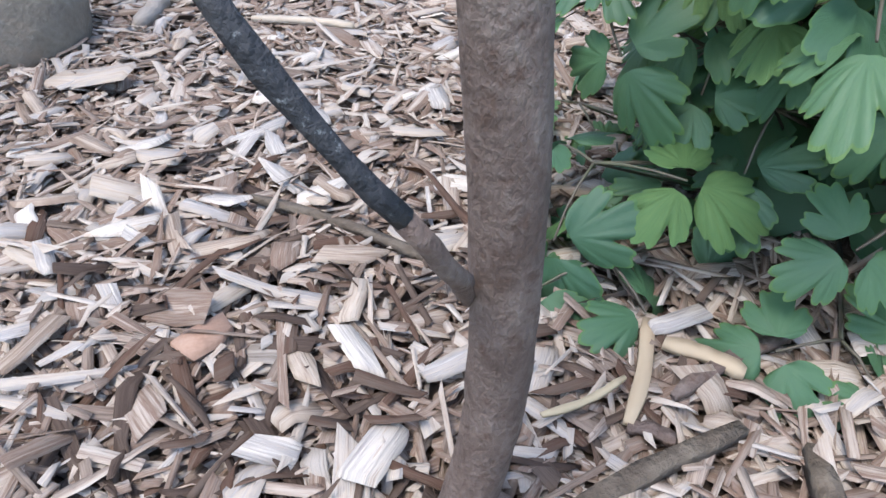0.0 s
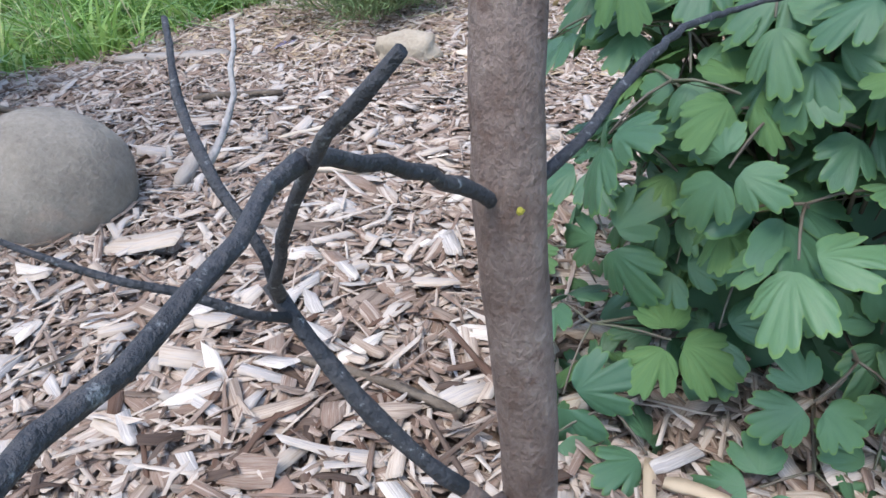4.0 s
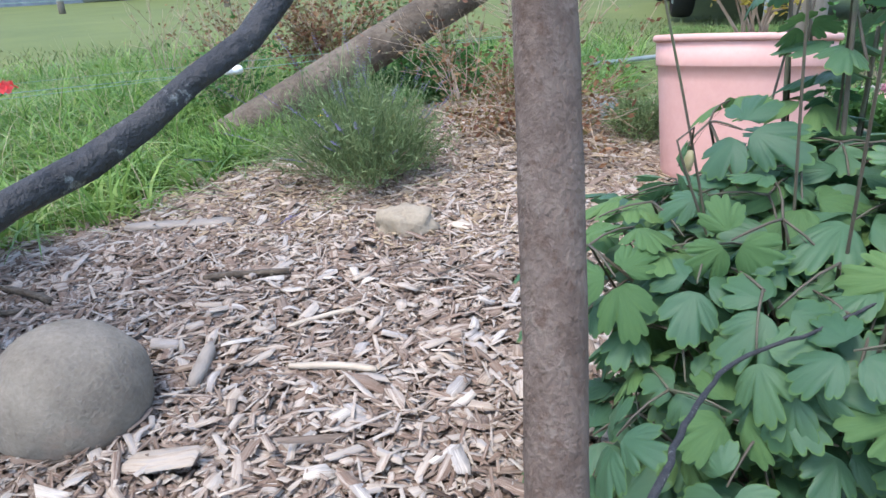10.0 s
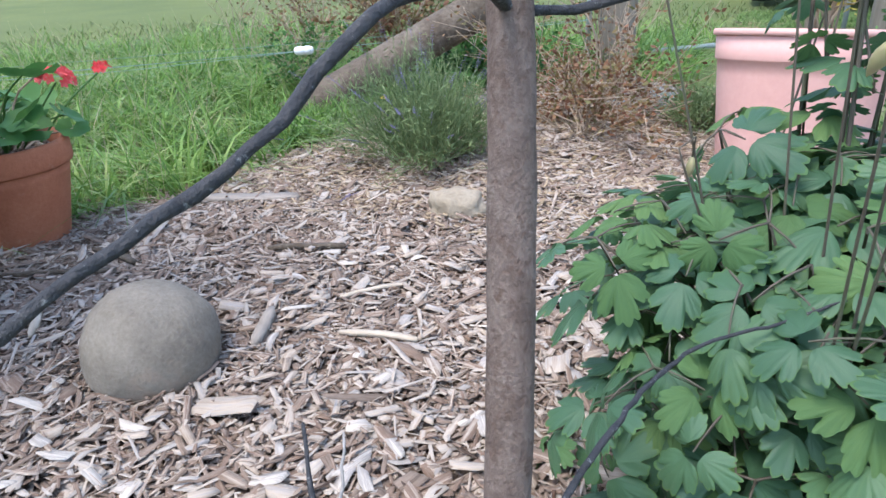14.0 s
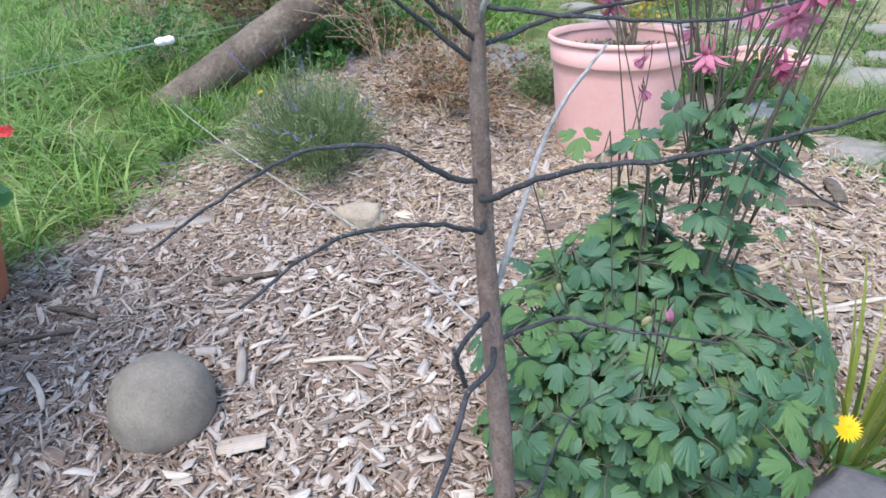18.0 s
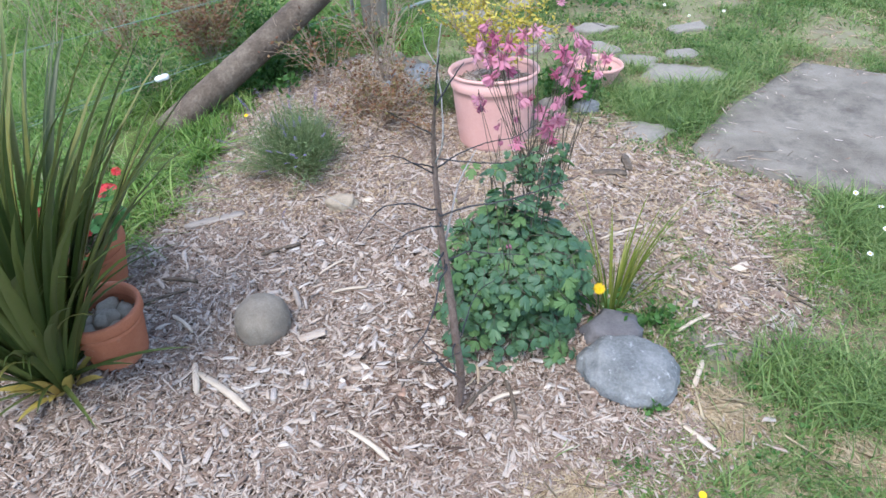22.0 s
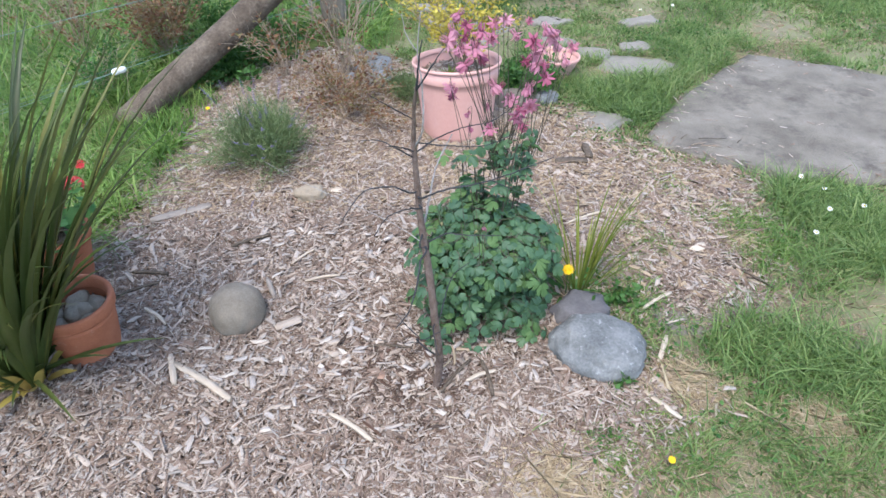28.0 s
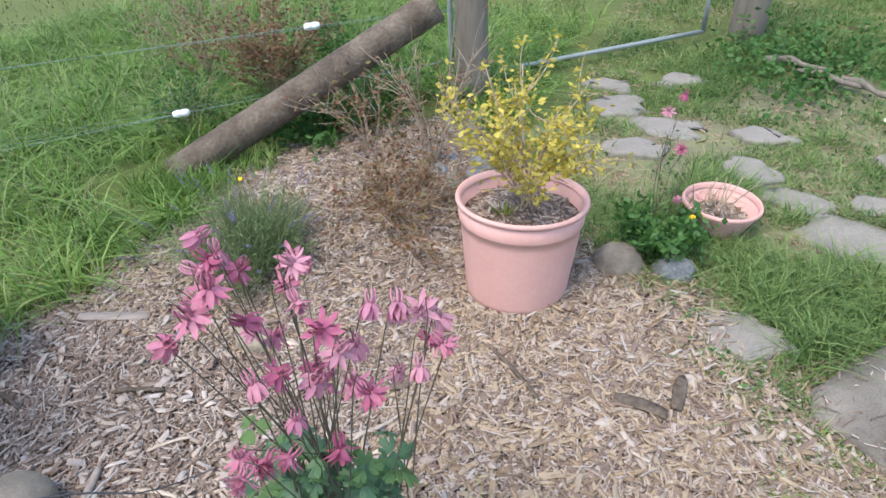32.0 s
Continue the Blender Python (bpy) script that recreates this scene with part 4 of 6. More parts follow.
for k in range(96):
    p, out = dome(rngc, 0.200, 0.195, 0.325, rngc.uniform(0.70, 1.12))
    compound_leaf(p, out, rngc, rngc.uniform(0.72, 1.0))
for k in range(64):
    a, q = k * 2.39996, 0.20 * math.sqrt((k + 0.5) / 64)
    p = Vector((q * math.cos(a) - 0.01, q * math.sin(a) - 0.005, 0.375 - 2.1 * q * q + rngc.uniform(-0.035, 0.02)))
    compound_leaf(p, Vector((math.cos(a) * q * 4, math.sin(a) * q * 4, 1)).normalized(), rngc, rngc.uniform(0.68, 0.98))
# leaves that stand out from the clump towards the sapling, and low ones spread over the mulch
for p, out, size in [((-0.205, -0.10, 0.335), (-0.8, -0.2, 0.7), 0.72), ((-0.175, -0.18, 0.10), (-0.4, -0.6, 0.8), 0.95), ((-0.155, -0.215, 0.06), (-0.3, -0.7, 0.9), 0.85), ((-0.19, -0.13, 0.18), (-0.7, -0.5, 0.7), 0.9),
                     ((-0.03, -0.225, 0.05), (0, -0.8, 0.8), 0.8), ((0.14, -0.19, 0.06), (0.3, -0.7, 0.8), 0.8), ((-0.07, -0.205, 0.22), (-0.1, -0.8, 0.7), 0.78), ((0.05, -0.21, 0.16), (0.1, -0.8, 0.7), 0.78), ((-0.02, -0.20, 0.12), (0.0, -0.8, 0.7), 0.75),
                     ((-0.145, -0.17, 0.27), (-0.5, -0.6, 0.7), 0.85), ((-0.05, -0.15, 0.325), (-0.1, -0.4, 0.9), 1.0), ((0.10, -0.17, 0.29), (0.2, -0.5, 0.8), 1.0), ((-0.21, -0.02, 0.06), (-0.8, -0.1, 0.7), 0.8)]:
    compound_leaf(Vector(p), Vector(out).normalized(), rngc, size)
inner_v, inner_f = [], []
for k in range(300):
    p, out = dome(rngc, 0.165, 0.160, 0.25, rngc.uniform(0.45, 0.85))
    x = (out + Vector(rngc.normal(0, 0.6, 3))).orthogonal().normalized()
    y = out.cross(x)
    b = len(inner_v)
    for q in range(6):
        a = q * math.pi / 3
        inner_v.append(p + (x * math.cos(a) + y * math.sin(a)) * 0.030 * (1 if q % 2 else 0.7))
    inner_f += [[b, b + 1, b + 2, b + 3], [b, b + 3, b + 4, b + 5]]
part("inner_leaves", (np.array(inner_v), np.array(inner_f)), M["leaf"], columbine, "shaded leaves inside the clump")
for p in stalk_ends:
    part("leaf_stalk", tube([(p.x * 0.12, p.y * 0.12, 0.0), (p.x * 0.5, p.y * 0.5, p.z * 0.65), tuple(p)], 0.0019, 0.0012, 5, 7), M["stem"], columbine)


def flower_mesh(seed, full):
    """A nodding columbine flower hanging along -z from the origin: spreading sepals, tubular petals with spurs."""
    rng = np.random.default_rng(seed)
    shapes = []
    for ring, (n, length, wide, spread, z0) in enumerate(((7, 0.029, 0.0088, 1.2 if full else 0.6, -0.002), (7, 0.025, 0.008, 0.8 if full else 0.4, -0.005), (6, 0.020, 0.007, 0.42 if full else 0.22, -0.009))):
        for k in range(n):
            a = 2 * math.pi * (k + 0.5 * ring) / n + rng.uniform(-0.15, 0.15)
            sp = spread * rng.uniform(0.85, 1.15)
            d = np.array([math.cos(a) * math.sin(sp), math.sin(a) * math.sin(sp), -math.cos(sp)])
            s = np.array([-math.sin(a), math.cos(a), 0])
            nrm = np.cross(s, d)
            rows = []
            for u, w in ((0, 0.25), (0.3, 0.85), (0.6, 1.0), (0.85, 0.6), (1.0, 0.08)):
                c = np.array([0, 0, z0]) + d * length * u + nrm * 0.004 * math.sin(u * 3) * (1 if full else -1)
                rows += [c - s * wide * w / 2, c + nrm * 0.0015 * w, c + s * wide * w / 2]
            f = []
            for r in range(4):
                for q in range(2):
                    b = r * 3 + q
                    f.append([b, b + 1, b + 4, b + 3])
            shapes.append((np.array(rows), np.array(f)))
    for k in range(5):
        a = 2 * math.pi * k / 5
        o = np.array([math.cos(a), math.sin(a), 0])
        shapes.append(tube([o * 0.004 + [0, 0, -0.006], o * 0.007 + [0, 0, 0.004], o * 0.005 + [0, 0, 0.013]], 0.0022, 0.0008, 6, 5))
    me = quick_mesh("flower", *merge(shapes))
    me.materials.append(M["petal"])
    return smooth(me)


def bud_mesh(seed):
    rng = np.random.default_rng(seed)
    me = quick_mesh("bud", *lathe([(0.0, 0.004), (0.0035, 0.001), (0.0062, -0.008), (0.0058, -0.016), (0.003, -0.024), (0.0005, -0.029)], 10, 0.08, seed))
    me.materials.append(M["bud"])
    return smooth(me)


FLOWERS = [flower_mesh(k, k % 3 != 0) for k in range(6)]
STAMEN = quick_mesh("stamens", *merge([tube([(0, 0, -0.008), (0.003 * math.cos(k), 0.003 * math.sin(k), -0.024)], 0.0008, 0.0012, 4, 3) for k in range(7)]))
STAMEN.materials.append(M["bud"])
BUDS = [bud_mesh(k) for k in range(3)]
HEADS = [(0.10, 0.50, 0.92), (0.13, 0.45, 0.95), (0.15, 0.38, 0.92), (0.14, 0.64, 0.80), (0.24, 0.48, 0.95), (0.21, 0.49, 0.89), (0.37, 0.51, 0.90), (0.29, 0.37, 0.88), (0.37, 0.58, 0.77), (0.41, 0.48, 0.83),
         (0.10, 0.53, 0.74), (0.24, 0.49, 0.75), (0.29, 0.37, 0.80), (0.28, 0.28, 0.80), (0.21, 0.55, 0.66), (0.16, 0.62, 0.60), (0.26, 0.34, 0.74), (0.16, 0.60, 0.56), (0.33, 0.46, 0.86), (0.31, 0.42, 0.91),
         (0.12, 0.42, 0.90), (0.17, 0.44, 0.86), (0.35, 0.44, 0.80), (0.39, 0.53, 0.87), (0.20, 0.40, 0.80), (0.27, 0.52, 0.70), (0.11, 0.57, 0.70), (0.34, 0.55, 0.72), (0.19, 0.35, 0.70), (0.29, 0.44, 0.66),
         (0.12, 0.47, 0.97), (0.08, 0.47, 0.90), (0.17, 0.41, 0.95), (0.13, 0.36, 0.88), (0.26, 0.45, 0.92), (0.22, 0.51, 0.93), (0.32, 0.39, 0.86), (0.34, 0.42, 0.89), (0.43, 0.50, 0.86), (0.40, 0.56, 0.84),
         (0.30, 0.34, 0.77), (0.26, 0.31, 0.77), (0.35, 0.48, 0.92), (0.14, 0.50, 0.90)]
BUD_AT = [(0.023, 0.315, 0.545), (0.075, 0.354, 0.532), (0.161, 0.181, 0.485), (0.053, 0.333, 0.395), (0.106, 0.282, 0.405), (0.135, 0.135, 0.51), (0.150, 0.140, 0.515), (0.008, 0.449, 0.52), (0.09, 0.30, 0.60), (0.30, 0.33, 0.62),
          (0.13, 0.25, 0.56), (0.36, 0.50, 0.64)]
NODES = [(0.16, 0.46, 0.55), (0.13, 0.53, 0.50), (0.24, 0.46, 0.58), (0.31, 0.45, 0.56), (0.34, 0.50, 0.55), (0.25, 0.38, 0.54), (0.20, 0.52, 0.46), (0.29, 0.52, 0.48)]
O = columbine.matrix_basis.translation
for k, nd in enumerate(NODES):
    c = Vector(nd) - O
    part("flower_stem", tube([(c.x * 0.35, c.y * 0.35, 0.02), (c.x * 0.7 + rngc.normal(0, 0.008), c.y * 0.7, c.z * 0.55), tuple(c)], 0.0025, 0.0018, 7, 12, 0.05, rngc), M["stem"], columbine)
    lf = part("leaf", LEAVES[k % 8], None, columbine)
    set_leaf(lf, c, Vector((c.x, c.y, 0.3)).normalized(), rngc, 0.75)
    lf = part("leaf", LEAVES[(k + 3) % 8], None, columbine)
    set_leaf(lf, c * 0.8 + Vector(rngc.normal(0, 0.02, 3)), Vector((-c.y, c.x, 0.3)).normalized(), rngc, 0.9)
    for q in range(4):
        lf = part("leaf", LEAVES[(k + q) % 8], None, columbine)
        at = Vector((c.x * 0.9, c.y * 0.9, c.z * rngc.uniform(0.78, 1.12))) + Vector(rngc.normal(0, 0.025, 3))
        set_leaf(lf, at, Vector((rngc.normal(), rngc.normal(), 0.8)).normalized(), rngc, rngc.uniform(0.4, 0.68))
BUD_AT = [q for n, q in enumerate(BUD_AT) if n in (0, 2, 3, 5, 6, 8, 10)]
for k, h in enumerate(HEADS + BUD_AT):
    p = Vector(h) - O
    near = [Vector(nd) - O for nd in NODES]
    if k < len(HEADS):
        start = min(near, key=lambda q: (q - p).length + (0.3 if q.z > p.z - 0.02 else 0))
        start = start + Vector((rngc.normal(0, 0.018), rngc.normal(0, 0.018), -rngc.uniform(0.0, 0.16)))
    else:
        start = Vector((p.x * 0.5, p.y * 0.5, 0.18))
    side = Vector((rngc.uniform(-1, 1), rngc.uniform(-1, 1), 0)).normalized() * 0.014
    top = p + Vector((0, 0, 0.016))
    part("flower_stem", tube([tuple(start), tuple(start.lerp(top, 0.55) + side * 0.5), tuple(p + side + Vector((0, 0, 0.012))), tuple(top - side * 0.2), tuple(p)], 0.0014, 0.0008, 6, 16), M["stem"], columbine)
    if k < len(HEADS):
        ob = part("flower", FLOWERS[0 if k in (14, 15, 17) else k % 6], None, columbine)
        part("stamens", STAMEN, None, ob, "pale yellow stamens")
    else:
        ob = part("bud", BUDS[k % 3], None, columbine, "nodding pale pink and green bud")
    tilt = pose(0, 0, 0, rngc.uniform(-55, 55), rngc.uniform(-55, 55), rngc.uniform(0, 360))
    if k == 13 or k == 16:
        tilt = pose(0, 0, 0, -75, 0, 0)
    if k >= len(HEADS):
        tilt = pose(0, 0, 0, rngc.uniform(-25, 25), rngc.uniform(-25, 25), 0)
    ob.matrix_basis = Matrix.Translation(p) @ tilt @ Matrix.Scale(rngc.uniform(0.55, 0.7) if k in (14, 15, 17) else rngc.uniform(0.9, 1.22) if k < len(HEADS) else rngc.uniform(0.4, 0.58), 4)


# ---- strap-leaved plants ----
def strap(length, wide, lean, droop, seed, fold=0.25, n=9):
    """One long arching blade, keeled along its middle, rising from the origin and leaning along +x."""
    u = np.linspace(0, 1, n)
    ang = radians(90) - radians(lean) - radians(droop) * u**1.6
    x = np.r_[0, np.cumsum(np.cos(ang[:-1]) * length / (n - 1))]
    z = np.r_[0, np.cumsum(np.sin(ang[:-1]) * length / (n - 1))]
    w = wide * np.clip(np.minimum(0.55 + 2.2 * u, 1.0), 0, 1) * (1 - u**3.2) + 0.0006
    tw = 0.35 * math.sin(seed) * u
    v = []
    for k in range(n):
        s = np.array([-math.sin(tw[k]) * math.sin(ang[k]), math.cos(tw[k]), math.sin(tw[k]) * math.cos(ang[k])])
        c = np.array([x[k], 0, z[k]])
        nr = np.array([-math.sin(ang[k]), 0, math.cos(ang[k])])
        v += [c - s * w[k] / 2 + nr * w[k] * fold, c, c + s * w[k] / 2 + nr * w[k] * fold]
    f = [[3 * k + q, 3 * k + q + 1, 3 * k + q + 4, 3 * k + q + 3] for k in range(n - 1) for q in range(2)]
    return np.array(v), np.array(f)


def strap_plant(name, label, category, loc, count, length, wide, lean, mat, seed, droop=(10, 60), fold=0.25, radius=0.02, bias=0.0):
    rng = np.random.default_rng(seed)
    ob = thing(name, label, category, loc)
    meshes = []
    for k in range(min(count, 24)):
        me = quick_mesh("blade", *strap(rng.uniform(*length), rng.uniform(*wide), 0, rng.uniform(*droop), seed + k, fold))
        me.materials.append(mat)
        meshes.append(smooth(me))
    for k in range(count):
        b = part("blade", meshes[k % len(meshes)], None, ob)
        az = rng.uniform(0, 360)
        b.matrix_basis = pose(radius * math.cos(radians(az)), radius * math.sin(radians(az)), 0, 0, 0, az) @ pose(0, 0, 0, 0, rng.uniform(*lean), 0) @ pose(0, 0, 0, 0, 0, 0)
    return ob


flax = strap_plant("flax", "tall clump of dark green flax blades with yellow bases", "plant", (-1.215, 0.145, 0.02), 190, (0.70, 1.30), (0.018, 0.036), (2, 28), M["flax"], 31, (8, 46), 0.3, 0.035)
for k in range(22):
    b = part("blade", strap(0.22 + 0.010 * k, 0.015, 0, 35, k, 0.25, 8), M["flax"], flax)
    b.matrix_basis = pose(0, 0, 0.01, 0, 0, k * 137.5) @ pose(0, 0, 0, 0, 30 + 1.8 * k, 0)
rf = np.random.default_rng(35)
for k in range(18):
    b = part("blade", strap(rf.uniform(0.45, 0.8), rf.uniform(0.012, 0.022), 0, rf.uniform(35, 75), k + 50, 0.25, 10), M["flax"], flax)
    b.matrix_basis = pose(0, 0, 0.01, 0, 0, rf.uniform(-75, 60)) @ pose(0, 0, 0, 0, rf.uniform(10, 28), 0)
for k in range(16):
    az = k * 137.5
    b = part("blade_base", strap(0.16, 0.034, 0, 20, k, 0.3, 5), M["flax_base"], flax, "yellow blade base")
    b.matrix_basis = pose(0.04 * math.cos(radians(az)), 0.04 * math.sin(radians(az)), -0.01, 0, 0, az) @ pose(0, 0, 0, 0, 12 + 3.2 * k, 0)
strap_plant("sedge", "tuft of yellow-green sedge growing behind the boulder", "plant", (0.53, 0.42, 0.0), 52, (0.20, 0.44), (0.004, 0.008), (3, 40), M["sedge"], 32, (5, 45), 0.2, 0.03)

# ---- dandelion ----
dandelion = thing("dandelion", "yellow dandelion flower on a green stem", "flower", (0.475, 0.365, 0))
part("stem", tube([(0, 0.02, 0), (-0.01, -0.01, 0.10), (-0.022, -0.043, 0.185)], 0.002, 0.0018, 6, 10), M["weed"], dandelion)
head = []
rd = np.random.default_rng(8)
for ring, (n, r, tz) in enumerate(((26, 0.022, 0.15), (22, 0.017, 0.45), (16, 0.011, 0.85), (8, 0.005, 1.3))):
    for k in range(n):
        a = 2 * math.pi * (k + 0.5 * (ring % 2)) / n + rd.uniform(-0.05, 0.05)
        o, s = np.array([math.cos(a), math.sin(a), tz]), np.array([-math.sin(a), math.cos(a), 0])
        e = o * np.array([r, r, r * 0.55])
        head.append((np.array([[0, 0, 0], e * 0.6 - s * 0.0018, e, e * 0.6 + s * 0.0018]), np.array([[0, 1, 2, 3]])))
hd = part("flower_head", merge(head), M["dandelion"], dandelion, "many-rayed bright yellow flower head", False)
hd.matrix_basis = pose(-0.022, -0.043, 0.186, 28, -8, 0)
bm = rock((0.006, 0.006, 0.007), 2, 0.1, 2)
cal = part("calyx", bm, M["weed"], dandelion)
cal.matrix_basis = pose(-0.022, -0.041, 0.177, 0, 0, 0)
for k in range(14):
    az = k * 360 / 14 + 9
    b = part("leaf", strap(0.13, 0.022, 0, 60, k, 0.15, 6), M["weed"], dandelion)
    b.matrix_basis = pose(0, 0.02, 0.002, 0, 0, az) @ pose(0, 0, 0, 0, 42 + (k % 4) * 8, 0)


# ---- shrubs ----
def twiggy(name, label, category, loc, seed, stems, h, spread, leaves, leaf_size, stem_mat, leaf_mat, stem_r=0.004, up=0.5, slim=0.5, start=0.35, tips=None, group=""):
    """A shrub of forked stems with small folded leaves gathered near their outer ends."""
    rng = np.random.default_rng(seed)
    ob = thing(name, label, category, loc, 0, group)
    ends = []
    for k in range(stems):
        a, r = rng.uniform(0, 2 * np.pi), spread * math.sqrt(rng.uniform(0.05, 1))
        top = np.array([r * math.cos(a), r * math.sin(a), h * rng.uniform(0.55, 1.0) * (1 - 0.35 * (r / spread) ** 2)])
        mid = top * np.array([0.4, 0.4, 0.5]) + rng.normal(0, 0.02, 3)
        root = np.array([rng.normal(0, 0.02), rng.normal(0, 0.02), -0.01])
        c = curve_points([root, mid, top], 10)
        shapes = [tube(c, stem_r * rng.uniform(0.7, 1.1), stem_r * 0.3, 6)]
        for q in range(4):
            i = rng.integers(4, 9)
            d = (top - mid) * rng.uniform(0.3, 0.6) + rng.normal(0, spread * 0.22, 3)
            c2 = curve_points([c[i], c[i] + d * 0.5 + rng.normal(0, 0.01, 3), c[i] + d], 6)
            shapes.append(tube(c2, stem_r * 0.5, stem_r * 0.2, 5))
            ends.append(c2)
        ends.append(c[int(start * 10):])
        part("stem", merge(shapes), stem_mat, ob)
    line = np.concatenate(ends)
    if leaves:
        per = leaves // 3
        for q in range(3):
            pick = line[rng.integers(0, len(line), per)] + rng.normal(0, leaf_size * 0.55, (per, 3))
            pick[:, 2] = np.maximum(pick[:, 2], 0.01)
            part("foliage", leaf_cards(pick, leaf_size, rng, 0.3, up, slim), leaf_mat, ob, "", False)
    return ob


def bush_of_blades(name, label, loc, seed, n, r, h, mat, wide=0.0022, extra=0):
    """Lavender: fine upright shoots from a low woody crown, some with flower spikes."""
    rng = np.random.default_rng(seed)
    ob = thing(name, label, "shrub", loc)
    for k in range(5):
        a = k * 1.256
        part("stem", tube([(0, 0, -0.01), (0.04 * math.cos(a), 0.04 * math.sin(a), 0.05), (0.11 * math.cos(a), 0.11 * math.sin(a), 0.11)], 0.006, 0.003, 6, 6), M["dry_stem"], ob)
    m = 22
    own = rng.integers(0, m, n)
    az = rng.uniform(0, 2 * np.pi, m)[own] + rng.normal(0, 0.24, n)
    q = np.clip(np.sqrt(rng.uniform(0.02, 1, m))[own] + rng.normal(0, 0.13, n), 0, 1.2)
    el = (1 - 0.7 * q**2) * rng.uniform(0.6, 1.15, m)[own]
    base = np.stack([r * 0.55 * q * np.cos(az), r * 0.55 * q * np.sin(az), 0.04 + 0.06 * rng.uniform(0, 1, n)], -1)
    lump = 1 + 0.16 * np.sin(3 * az + seed) + 0.10 * np.sin(7 * az)
    bow = 0.03 * rng.normal(size=(n, 3)) * r / 0.2
    tip = np.stack([r * q * np.cos(az) * lump, r * q * np.sin(az) * lump, h * (0.42 + 0.58 * el) * rng.uniform(0.4, 1.1, n)], -1) + rng.normal(0, 0.018, (n, 3))
    side = rng.normal(size=(n, 3))
    side /= np.linalg.norm(side, axis=1)[:, None]
    w = wide * rng.uniform(0.6, 1.4, n)[:, None]
    midp = (base + tip) / 2 + bow * 0.6 + np.stack([0 * az, 0 * az, 0.1 * h * q], -1) * 0.4
    v = np.stack([base - side * w / 2, base + side * w / 2, midp - side * w / 2, midp + side * w / 2, tip - side * w / 6, tip + side * w / 6], 1).reshape(-1, 3)
    b = np.arange(n)[:, None] * 6
    f = np.concatenate([b + np.array([0, 1, 3, 2]), b + np.array([2, 3, 5, 4])])
    part("foliage", (v, f), mat, ob, "grey-green needle-like shoots", False)
    u = rng.uniform(0.1, 1.0, (n * 4, 1))
    i = rng.integers(0, n, n * 4)
    pts = base[i] * (1 - u) + tip[i] * u + bow[i] * (4 * u * (1 - u)) * 0.6 + rng.normal(0, 0.004, (n * 4, 3))
    pts[:, 2] = np.maximum(pts[:, 2], 0.02)
    part("leaves", leaf_cards(pts, 0.017, rng, 0.1, 1.2, 0.18), mat, ob, "narrow grey-green leaves", False)
    for k in range(extra):
        i = rng.integers(0, n)
        p = tip[i] * np.array([1.1, 1.1, 1.0])
        d = (p - np.array([0, 0, 0.05])) / np.linalg.norm(p)
        t0, t1 = p + d * 0.03, p + d * 0.072
        shape = [tube([tuple(p), tuple(t0)], 0.0008, 0.0008, 4, 2)]
        for z in np.linspace(0, 1, 6):
            c = t0 + (t1 - t0) * z
            for a in range(4):
                o = np.array([math.cos(a * 1.57 + z * 4), math.sin(a * 1.57 + z * 4), 0.5]) * 0.0075 * (1 - 0.5 * z)
                shape.append((np.array([c, c + o * 0.6 + [0, 0.002, 0], c + o * 1.3, c + o * 0.6 - [0, 0.002, 0]]), np.array([[0, 1, 2, 3]])))
        part("flower_spike", merge(shape), M["lavender_fl"], ob, "purple flower spike", False)
    return ob


bush_of_blades("lavender", "low grey-green lavender bush with purple spikes", (-0.66, 1.36, 0.0), 41, 1900, 0.26, 0.34, M["lavender"], 0.0019, 55)
bush_of_blades("rosemary", "small grey-green shrub beside the pink pot", (-0.02, 1.95, 0.0), 43, 900, 0.13, 0.16, M["lavender"], 0.0024, 0)
twiggy("bronze_shrub", "bronze and brown leafy shrub with dry stems", "shrub", (-0.33, 1.76, 0.0), 44, 34, 0.29, 0.36, 2700, 0.019, M["dry_stem"], M["rust_leaf"], 0.0030)
twiggy("dry_shrub", "tall bare pale stems of a dried shrub", "shrub", (-0.36, 2.22, 0.0), 45, 16, 0.72, 0.22, 240, 0.024, M["dry_stem"], M["rust_leaf"], 0.0035)
twiggy("weed_clump", "leafy green weeds under the leaning log", "weeds", (-0.98, 2.32, 0.0), 56, 16, 0.16, 0.26, 900, 0.036, M["weed"], M["weed"], 0.002, 0.9, 0.6, 0.2)
twiggy("weed_clump", "leafy green weeds at the foot of the log", "weeds", (-1.02, 2.75, 0.0), 57, 16, 0.2, 0.26, 800, 0.036, M["weed"], M["weed"], 0.002, 0.9, 0.6, 0.2)
twiggy("dry_shrub", "tangle of dry pale stems and brown leaves", "shrub", (-0.66, 2.24, 0.0), 58, 16, 0.46, 0.26, 420, 0.024, M["dry_stem"], M["rust_leaf"], 0.003)
twiggy("rust_bush", "rust-brown dried bush growing behind the log", "shrub", (-1.42, 2.62, 0.0), 46, 34, 0.62, 0.32, 2700, 0.025, M["dry_stem"], M["rust_leaf"], 0.003)
twiggy("rust_bush", "thin brown twiggy bush in long grass", "shrub", (-1.95, 2.75, 0.0), 47, 18, 0.55, 0.34, 620, 0.020, M["dry_stem"], M["rust_leaf"], 0.003)
twiggy("weed_clump", "tall yellow-green leafy weeds behind the log", "weeds", (-1.18, 2.86, 0.0), 59, 18, 0.58, 0.24, 700, 0.026, M["weed"], M["weed"], 0.002, 0.7, 0.5, 0.3)
